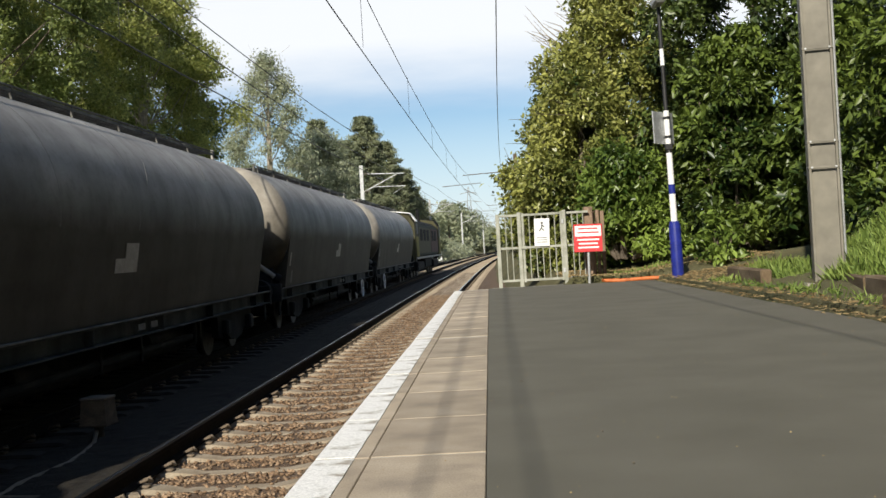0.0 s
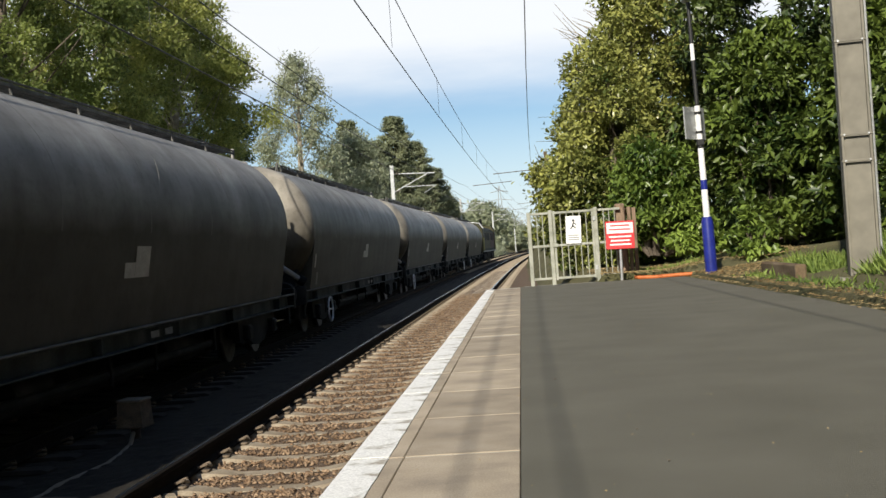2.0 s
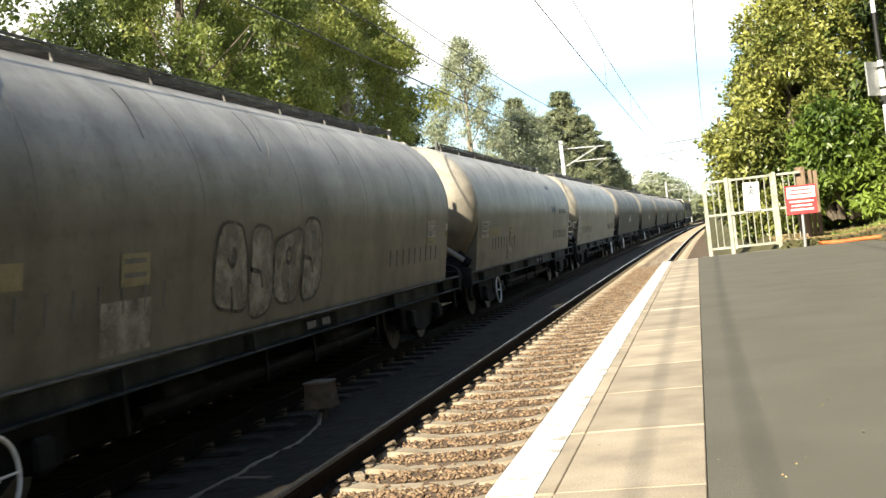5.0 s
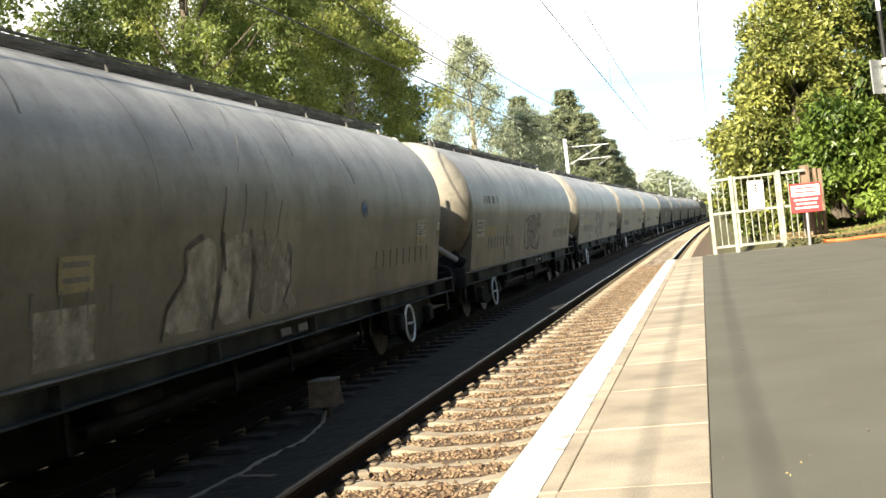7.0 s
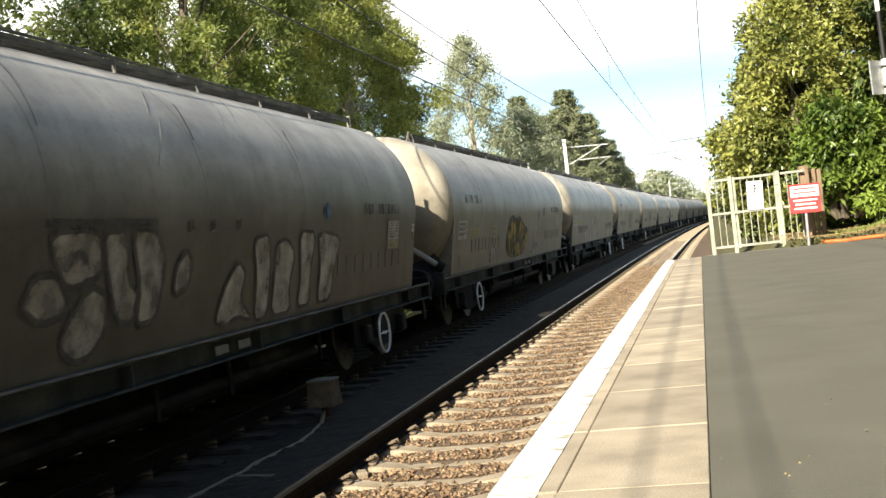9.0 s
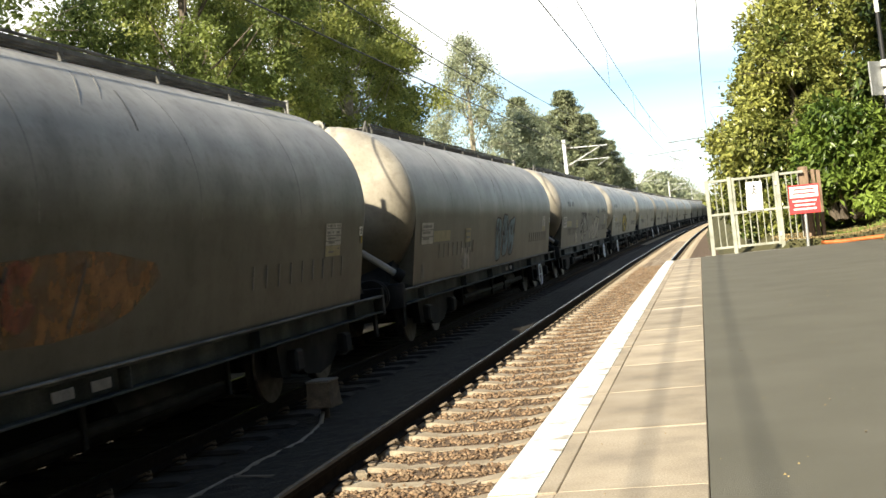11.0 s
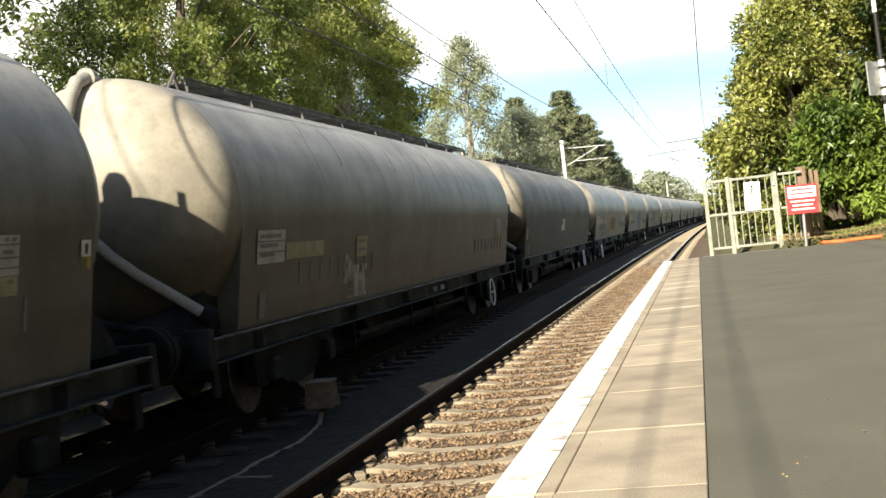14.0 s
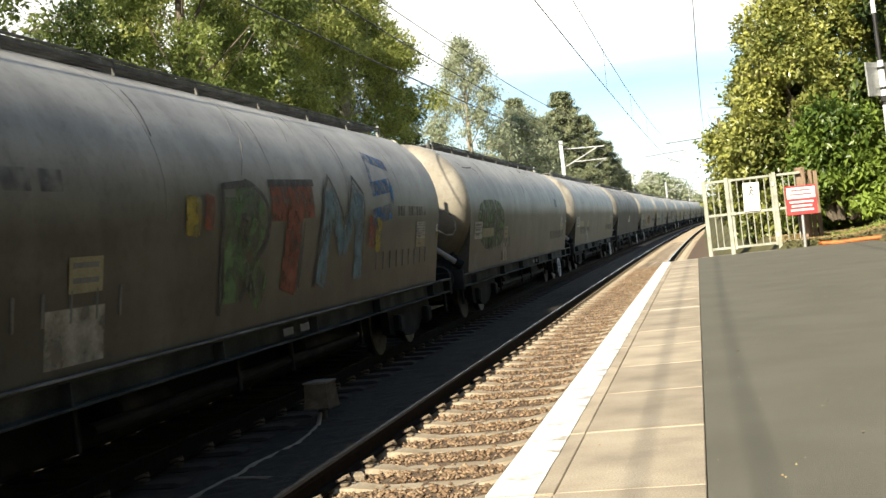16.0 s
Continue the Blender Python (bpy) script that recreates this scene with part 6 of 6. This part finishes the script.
# ---- vegetation ----
def clump_leaves(rng, clumps, n, size, slim, droop=0.3, spread=0.9, shell=0.45):
    """Leaves gathered near the skins of ellipsoid clumps (x, y, z, rx, ry, rz)."""
    c = np.array(clumps)
    wgt = (c[:, 3] * c[:, 4] * c[:, 5]) ** 0.66
    pick = rng.choice(len(c), n, p=wgt / wgt.sum())
    d = rng.normal(0, 1, (n, 3))
    d /= np.linalg.norm(d, axis=1)[:, None]
    r = (1 - shell * rng.uniform(0, 1, n) ** 1.5) * (1 + 0.12 * rng.normal(0, 1, n))
    # lumps break the smooth skin of each clump
    ph = rng.uniform(0, 6.28, (len(c), 3))[pick]
    r *= 1 + 0.16 * np.sin(5 * d[:, 0] + ph[:, 0]) * np.sin(5 * d[:, 1] + ph[:, 1]) + 0.1 * np.sin(9 * d[:, 2] + ph[:, 2])
    pos = c[pick, :3] + d * c[pick, 3:] * r[:, None]
    return leaves(pos, d, size, rng, slim, droop, spread)


def tree(name, label, x, y, h, crown_r, n, size, mat, bark, seed, low=0.25, slim=0.5, droop=0.3, clump=1.0, lean=0.0, shell=0.45, shape_pow=0.7, count=26, cone=0.0):
    """A tapered, slightly bent trunk with limbs, and a crown of many leafy clumps."""
    rng = np.random.default_rng(seed)
    z0 = ground_height(x, y) - 0.2
    t = thing(name, label, "tree", pose(x, y, z0))
    ph = rng.uniform(0, 6.28)
    trunk = [(0.12 * math.sin(q * 3 + ph) * q + lean * q, 0.12 * math.cos(q * 2.4 + ph) * q, h * 0.92 * q) for q in np.linspace(0, 1, 9)]
    tr = Shape()
    r0 = 0.022 * h + 0.03
    tr.tube(trunk, [r0 * (1 - 0.9 * q) + 0.01 for q in np.linspace(0, 1, 9)], 9)
    clumps = []
    for i in range(count):
        f = low + (1 - low) * (i + rng.uniform(0, 1)) / count
        prof = (math.sin(math.pi * min(1, 0.12 + 0.9 * ((f - low) / (1 - low)))) ** shape_pow)
        prof *= max(0.15, 1 - cone * max(0.0, f - 0.35))
        a = i * 2.4 + rng.uniform(-0.5, 0.5)
        rr = crown_r * prof * rng.uniform(0.45, 1.0)
        cx, cy, cz = lean * f + rr * math.cos(a), rr * math.sin(a), h * f
        s = clump * crown_r * rng.uniform(0.22, 0.4) * (1 - 0.6 * cone * max(0.0, f - 0.35))
        clumps.append((cx, cy, cz, s * rng.uniform(0.8, 1.3), s * rng.uniform(0.8, 1.3), s * rng.uniform(0.55, 0.9)))
        zb = max(0.12, f - 0.16) * h
        q = zb / (h * 0.92)
        b = Vector(trunk[min(8, int(q * 8))])
        e = Vector((cx, cy, cz))
        mid = b.lerp(e, 0.5) + Vector((rng.normal(0, 0.25), rng.normal(0, 0.25), rng.uniform(-0.5, 0.0)))
        if i % 3 == 0:
            tr.tube([b, b.lerp(mid, 0.6) + Vector((0, 0, -0.1)), mid, mid.lerp(e, 0.6) + Vector((0, 0, 0.15)), e], [0.16 * r0, 0.11 * r0, 0.07 * r0, 0.04 * r0, 0.006], 6)
        for k in range(3):
            tw = e + Vector(rng.normal(0, 1, 3)) * s * 0.8
            tr.tube([mid.lerp(e, 0.8), tw], [0.011, 0.004], 4)
    part("trunk", tr, bark, t)
    part("crown", quads_mesh("crown", clump_leaves(rng, clumps, n, size, slim, droop, shell=shell), mat), None, t)
    return t


def pine(x, y, h, r, seed):
    """A pine: whorls of upswept limbs that carry flat needle tufts, thinning to a ragged top."""
    rng = np.random.default_rng(seed)
    t = thing("pine_tree", "dark green pine tree beside the line", "tree", pose(x, y, ground_height(x, y) - 0.2))
    st, tufts = Shape(), []
    st.tube([(0, 0, 0), (0.1, 0.05, h * 0.5), (0, 0, h * 0.97)], [0.2, 0.13, 0.03], 8)
    for i in range(34):
        f = 0.05 + 0.93 * (i + rng.uniform(-0.3, 0.3)) / 34
        reach = r * (1 - f) ** 0.68 * rng.uniform(0.85, 1.2) + 0.25
        for q in range(6):
            a = i * 1.1 + q * 1.05 + rng.uniform(-0.3, 0.3)
            l = reach * rng.uniform(0.7, 1.12)
            tip = Vector((l * math.cos(a), l * math.sin(a), h * min(0.98, f) + rng.uniform(-0.1, 0.3) * l))
            root = Vector((0, 0, h * f - 0.1 * l))
            st.tube([root, root.lerp(tip, 0.6) + Vector((0, 0, -0.12 * l)), tip], [0.05, 0.03, 0.01], 4)
            for g in (0.5, 0.78, 1.0):
                c = root.lerp(tip, g)
                tufts.append((c.x, c.y, c.z + 0.06, 0.5, 0.5, 0.26))
    part("trunk", st, BARK, t)
    part("crown", quads_mesh("crown", clump_leaves(rng, tufts, 44000, 0.25, 0.34, -0.35, shell=0.8), LEAF_PINE), None, t)


def shrub(name, label, x, y, rx, ry, h, n, size, mat, seed, slim=0.42, z=None, count=22, category="bush"):
    """A broad evergreen mass: stems and leafy clumps down to the ground."""
    rng = np.random.default_rng(seed)
    z0 = ground_height(x, y) - 0.1 if z is None else z
    t = thing(name, label, category, pose(x, y, z0))
    st = Shape()
    clumps = []
    for i in range(count):
        a, f = i * 2.4 + rng.uniform(-0.4, 0.4), (i + rng.uniform(0, 1)) / count
        prof = math.cos(f * 1.35) ** 0.6
        rr = rng.uniform(0.5, 0.85) * prof
        s = 0.36 * min(rx, ry) * rng.uniform(0.75, 1.25)
        e = (rx * rr * math.cos(a), ry * rr * math.sin(a), max(s * 0.4, f * h * 0.9))
        clumps.append((*e, s * 1.1, s * 1.1, s * rng.uniform(0.7, 1.0)))
        st.tube([(0.2 * rx * math.cos(a), 0.2 * ry * math.sin(a), 0), (e[0] * 0.6, e[1] * 0.6, e[2] * 0.55), e], [0.06, 0.04, 0.012], 6)
    clumps.append((0, 0, h * 0.45, rx * 0.7, ry * 0.7, h * 0.45))
    part("branchwork", st, BARK, t)
    part("foliage", quads_mesh("foliage", clump_leaves(rng, clumps, n, size, slim, 0.35, 0.8, 0.5), mat), None, t)
    return t


def build_vegetation():
    # bank behind the far track
    wood = "tall broadleaf tree on the lineside bank"
    for x, y, h, r, n, seed, mat, size in (
        (-13.5, 12, 9.6, 3.2, 26000, 11, LEAF_LIT, 0.13), (-14.5, 19, 10.5, 3.2, 9000, 12, LEAF_LIT, 0.145), (-12.4, 27, 11.0, 3.5, 68000, 13, LEAF_LIT, 0.13),
        (-14.0, 34, 12.5, 3.9, 70000, 14, LEAF_SUNNY, 0.14), (-12.4, 41, 11.5, 3.5, 66000, 15, LEAF_SUNNY, 0.14), (-14.2, 47.5, 9.9, 3.1, 54000, 16, LEAF_LIT, 0.15),
        (-19, 24, 11, 4, 8000, 17, LEAF_LIT, 0.22), (-19.5, 40, 14, 4.4, 10000, 18, LEAF_LIT, 0.22)):
        tree("broadleaf_tree", wood, x, y, h, r, n, size, mat, PALE_BARK if seed == 15 else BARK, seed, count=85, clump=0.6, shell=0.65)
    # unseen trees added around the camera to carry the woods on and block skylight
    for i, (x, y, h) in enumerate(((-13.5, 4, 6.5), (-13.8, -5, 6.5), (-14.2, -14, 7), (-14, -24, 7), (-6, -44, 10), (2, -42, 10), (10, -36, 14), (9.5, -26, 14), (8.6, -19, 15), (8.0, -13, 15), (7.6, -7, 15), (7.6, -1.5, 15), (8.0, 4, 14), (9.6, 9.5, 12), (12.5, 14, 12))):
        tree("broadleaf_tree", "unseen leafy tree added to block sky light", x, y, h, 3.6, 9000 if x > 5 else 6000, 0.5, LEAF_LAUREL if x > 5 else LEAF_LIT, BARK, 80 + i, low=0.06, count=26, shape_pow=0.5)
    for i, (x, y, r, h) in enumerate(((-9.9, -14, 1.8, 3.8), (-9.9, -6, 1.8, 3.8), (-9.9, 3, 1.8, 3.6), (-9.9, 11, 1.7, 3.6), (-9.9, 18, 1.7, 3.6), (-9.9, 25, 1.8, 4.0), (-9.9, 32, 1.8, 3.8), (-9.8, 39, 1.9, 4.2), (-9.9, 46, 1.9, 4.0), (-10.4, 53, 2.0, 4.4), (-10.2, 62, 2.2, 4.4), (-9.9, 72, 2.2, 4.0))):
        shrub("lineside_bush", "dense green lineside bush under the trees", x, y, r, r * 2.4, h, 8000, 0.16, LEAF_LIT, 40 + i)
    # bushes added behind the train to shade the lit ground and hide gaps
    for i in range(16):
        shrub("lineside_bush", "low dark bush added to shade the ground past the far track", -9.0 + 0.3 * (i % 2) + bend(-12 + 4.4 * i), -12 + 4.4 * i, 0.95, 2.4, 2.6, 3000, 0.18, LEAF_LIT, 300 + i, count=14)
    tree("silver_birch", "pale silvery drooping birch beyond the dark trees", -12.6, 66, 11.6, 2.6, 26000, 0.17, LEAF_PALE, PALE_BARK, 21, low=0.1, droop=0.9, count=95, shell=0.95, clump=0.9)
    tree("willow", "pale green bushy tree beside the birch", -10.6, 73, 8.2, 2.9, 24000, 0.2, LEAF_PALE, BARK, 22, low=0.08, droop=0.6, count=44)
    for x, y, h, r, seed in ((-13.2, 90, 10.6, 1.5, 23), (-11.8, 95, 9.6, 3.0, 24), (-10.3, 98, 12.7, 2.7, 28), (-10.0, 112, 11.6, 3.6, 25), (-8.9, 118, 9.8, 3.6, 26), (-8.2, 124, 7.6, 3.2, 27)):
        pine(x, y, h, r, seed)
    # distant trees take the pale leaf colour to stand for haze
    for i, (x, y, h, r) in enumerate(((-8.5, 180, 6.5, 4.5), (-10, 205, 8, 5), (-6.5, 240, 5.5, 5), (-3, 280, 5, 5), (3, 330, 5, 6), (-9, 330, 9, 8), (8, 400, 6, 8))):
        tree("distant_tree", "hazy distant tree along the line", x + bend(min(y, 200)) - 2, y, h, r, 5000, 0.7, LEAF_PALE, BARK, 60 + i, low=0.1, count=18)
    for i, (x, y, r, h) in enumerate(((-9.5, 130, 3, 3), (-8.5, 150, 3, 3.5), (-7.8, 170, 3, 3), (1.5, 210, 3, 3), (3.5, 240, 4, 3.5))):
        shrub("lineside_bush", "low green bush beside the distant track", x + bend(y) * 0.7, y, r, r * 2, h * 0.6, 2500, 0.4, LEAF_PALE, 70 + i, count=12)
    # evergreen wall behind the platform end
    ever = "large yellow-green evergreen tree behind the platform end"
    tree("evergreen_tree", ever, 3.68, 31.5, 9.2, 2.65, 90000, 0.14, LEAF_HOLLY, BARK, 31, low=0.04, slim=0.55, count=110, shape_pow=0.4, clump=0.85, shell=0.4, cone=1.15)
    tree("evergreen_tree", ever, 2.4, 28.0, 5.6, 1.9, 50000, 0.13, LEAF_HOLLY, BARK, 32, low=0.04, slim=0.55, count=70, shape_pow=0.4, clump=1.0, shell=0.4, cone=1.0)
    tree("evergreen_tree", "tall dark evergreen tree behind the lamp post", 7.0, 28.5, 9.8, 3.2, 44000, 0.21, LEAF_SHADY, BARK, 33, low=0.04, slim=0.45, count=60, shape_pow=0.5, clump=0.8)
    tree("evergreen_tree", "tall dark evergreen tree behind the mast", 9.6, 25.0, 9.4, 3.2, 36000, 0.21, LEAF_SHADY, BARK, 34, low=0.04, slim=0.45, count=56, shape_pow=0.5, clump=0.8)
    laurel = "glossy laurel bush with large pale green leaves"
    shrub("laurel_bush", laurel, 3.0, 24.6, 1.3, 1.1, 2.5, 9000, 0.18, LEAF_LAUREL_LIT, 35, z=0.35)
    shrub("laurel_bush", laurel, 5.3, 24.2, 1.4, 1.2, 5.0, 15000, 0.2, LEAF_LAUREL, 36, z=0.45)
    shrub("laurel_bush", laurel, 6.9, 22.5, 1.3, 1.2, 4.8, 13000, 0.23, LEAF_LAUREL, 37)
    shrub("laurel_bush", laurel, 4.15, 20.7, 0.55, 0.5, 0.95, 900, 0.17, LEAF_LAUREL_LIT, 38, count=8)
    shrub("laurel_bush", laurel, 8.3, 20.0, 1.6, 1.5, 4.6, 14000, 0.22, LEAF_LAUREL, 39)
    shrub("laurel_bush", laurel, 10.5, 16.0, 2.0, 2.0, 5.0, 11000, 0.22, LEAF_LAUREL, 51)
    shrub("laurel_bush", "dark leafy bush on the bank behind the mast", 6.5, 16.8, 1.3, 1.3, 4.4, 11000, 0.18, LEAF_LAUREL, 52)
    shrub("laurel_bush", "dark leafy bush on the bank behind the mast", 6.9, 13.6, 1.3, 1.4, 4.6, 11000, 0.17, LEAF_LAUREL, 53)
    # grass on the bank, tufts and fallen leaves
    rng = np.random.default_rng(9)
    n = 42000
    gx = np.concatenate([np.where(rng.uniform(0, 1, n) < 0.02, rng.normal(3.28, 0.1, n), 3.72 + 3.3 * rng.uniform(0, 1, n) ** 1.2), rng.uniform(2.0, 3.6, 900)])
    gy = np.concatenate([rng.uniform(5.5, 16.6, n), rng.uniform(21.2, 23.0, 900)])
    gz = np.array([ground_height(a, b) for a, b in zip(gx, gy)])
    d = rng.normal(0, 0.35, (len(gx), 3))
    d[:, 2] = 1
    size = np.where(gx < 3.6, 0.45, 1.0)[:, None] * rng.uniform(0.08, 0.26, len(gx))[:, None] * (0.6 + 0.5 * (np.sin(gx * 2.1) * np.sin(gy * 1.7))[:, None])
    base = np.stack([gx, gy, gz], 1)
    side = np.cross(d, rng.normal(0, 1, (len(gx), 3)))
    side /= np.linalg.norm(side, axis=1)[:, None]
    tip = base + d * size
    mid = base + d * size * 0.5
    quads = np.stack([base, mid + side * 0.006, tip + rng.normal(0, 0.03, tip.shape), mid - side * 0.006], 1)
    tagged(new("grass", quads_mesh("grass", quads, GRASS)), "long sunlit grass on the bank behind the platform", "grass", kind="stuff")
    n = 7800
    lx = np.concatenate([rng.uniform(1.4, 5.2, n), rng.normal(2.98, 0.1, 900)])
    ly = np.concatenate([np.where(lx[:7800] > 3.1, rng.uniform(16.5, 23.5, n), rng.uniform(20.3, 24.5, n)), rng.uniform(7, 20, 900)])
    lz = np.array([max(ground_height(a, b), 0.0 if b < 20.3 and a < 3 else -9) for a, b in zip(lx, ly)]) + 0.02
    q = leaves(np.stack([lx, ly, lz], 1), np.zeros((len(lx), 3)), 0.08, rng, 0.5, 0.0, 1.0)
    q[:, :, 2] = lz[:, None] + np.abs(q[:, :, 2] - lz[:, None]) * 0.5
    tagged(new("leaf_litter", quads_mesh("leaf_litter", q, LITTER)), "dry brown and yellow fallen leaves", "leaf litter", kind="stuff")
    # bare branches over the evergreen
    b = thing("bare_branches", "pale bare branches above the evergreen", "branch", pose(3.6, 33.5, 5.2))
    for i in range(16):
        a = rng.uniform(1.7, 3.0)
        l = rng.uniform(1.3, 2.4)
        p0 = Vector((0, 0, 0.5))
        p1 = p0 + Vector((math.cos(a) * l, rng.normal(0, 0.3), abs(math.sin(a)) * l * 0.6 + 0.6))
        p2 = p1 + Vector((-0.5, 0, 0.3 + rng.normal(0, 0.2)))
        part("twig", Shape().tube([p0, p1, p2], [0.03, 0.015, 0.005], 5), PALE_BARK, b)
    part("stem", Shape().tube([(0, 0, -5), (0, 0, 0.6)], [0.09, 0.04], 7), PALE_BARK, b)


def build_distance():
    """A lattice pylon, a white signal cabinet and posts far down the line."""
    p = thing("pylon", "distant grey lattice electricity pylon", "pylon", pose(-8, 520, 0))
    s = Shape()
    for sx in (-1, 1):
        for sy in (-1, 1):
            s.tube([(sx * 3.2, sy * 3.2, 0), (sx * 1.1, sy * 1.1, 18), (sx * 0.2, sy * 0.2, 30)], 0.16, 5)
    for z0, z1 in ((0, 7), (7, 13), (13, 18), (18, 23)):
        w0, w1 = 3.2 - 2.1 * min(z0, 18) / 18, 3.2 - 2.1 * min(z1, 18) / 18
        for sy in (-1, 1):
            s.tube([(-w0, sy * w0, z0), (w1, sy * w1, z1)], 0.09, 4)
            s.tube([(w0, sy * w0, z0), (-w1, sy * w1, z1)], 0.09, 4)
    part("lattice_tower", s, GALV, p)
    for z, w in ((19, 4.5), (23, 5.5), (27, 4.0)):
        part("cross_arm", Shape().tube([(-w, 0, z), (0, 0, z + 0.8), (w, 0, z)], 0.16, 5), GALV, p)
    x, y, z = line(-9.0, 140, -1.2)
    c = thing("signal_cabinet", "white lineside cabinet with a tall post beside the distant track", "cabinet", pose(x, y, z))
    part("body", Shape().box(-0.45, 0.45, -0.4, 0.4, 0.2, 1.6, 0.03), WHITE, c)
    part("plinth", Shape().box(-0.5, 0.5, -0.45, 0.45, -0.4, 0.2, 0.02), CONCRETE, c)
    part("post", Shape().tube([(-0.7, 0, -0.4), (-0.7, 0, 4.6)], 0.08, 8), GALV, c)
    part("lamp_head", Shape().box(-0.95, -0.45, -0.2, 0.2, 4.4, 5.0, 0.05), WHITE, c)


build_ground()
build_ballast()
build_platform()
build_gate()
build_lamp_post()
build_big_mast()
build_overhead()
build_distance()
build_train()
build_loco()
build_vegetation()
build_small_things()
build_track("near_track", NEAR_X, "platform track with concrete sleepers and rusty rails blackened for shade")
build_track("far_track", FAR_X, "far track under the train, shade painted into its sleepers", FAR_Z, SHADED_SLEEPER)


# ---- movement ----
def travelled(t):
    """Where the rear ring of wagon 0 stands, in metres along the line."""
    return (23.894 + 17.435 * t + 0.0721 * t * t - 0.007464 * t ** 3)


def on_line(y):
    """The pose of a vehicle whose middle is at y on the far track."""
    a, b = Vector(line(FAR_X, y - 5.8, FAR_Z)), Vector(line(FAR_X, y + 5.8, FAR_Z))
    c, d = (a + b) / 2, b - a
    return pose(c.x, c.y, c.z, math.degrees(math.atan2(d.z, d.y)), 0, -math.degrees(math.atan2(d.x, d.y)))


def motions():
    times = [0.5 * i for i in range(33)]
    for k, w in WAGONS.items():
        walk(w, [(t, on_line(travelled(t) + WAGON_LONG * (RING - k * PITCH))) for t in times])
    walk(LOCO[0], [(t, on_line(travelled(t) + WAGON_LONG * (PITCH + RING + 9.6) + 10.7)) for t in times])


motions()
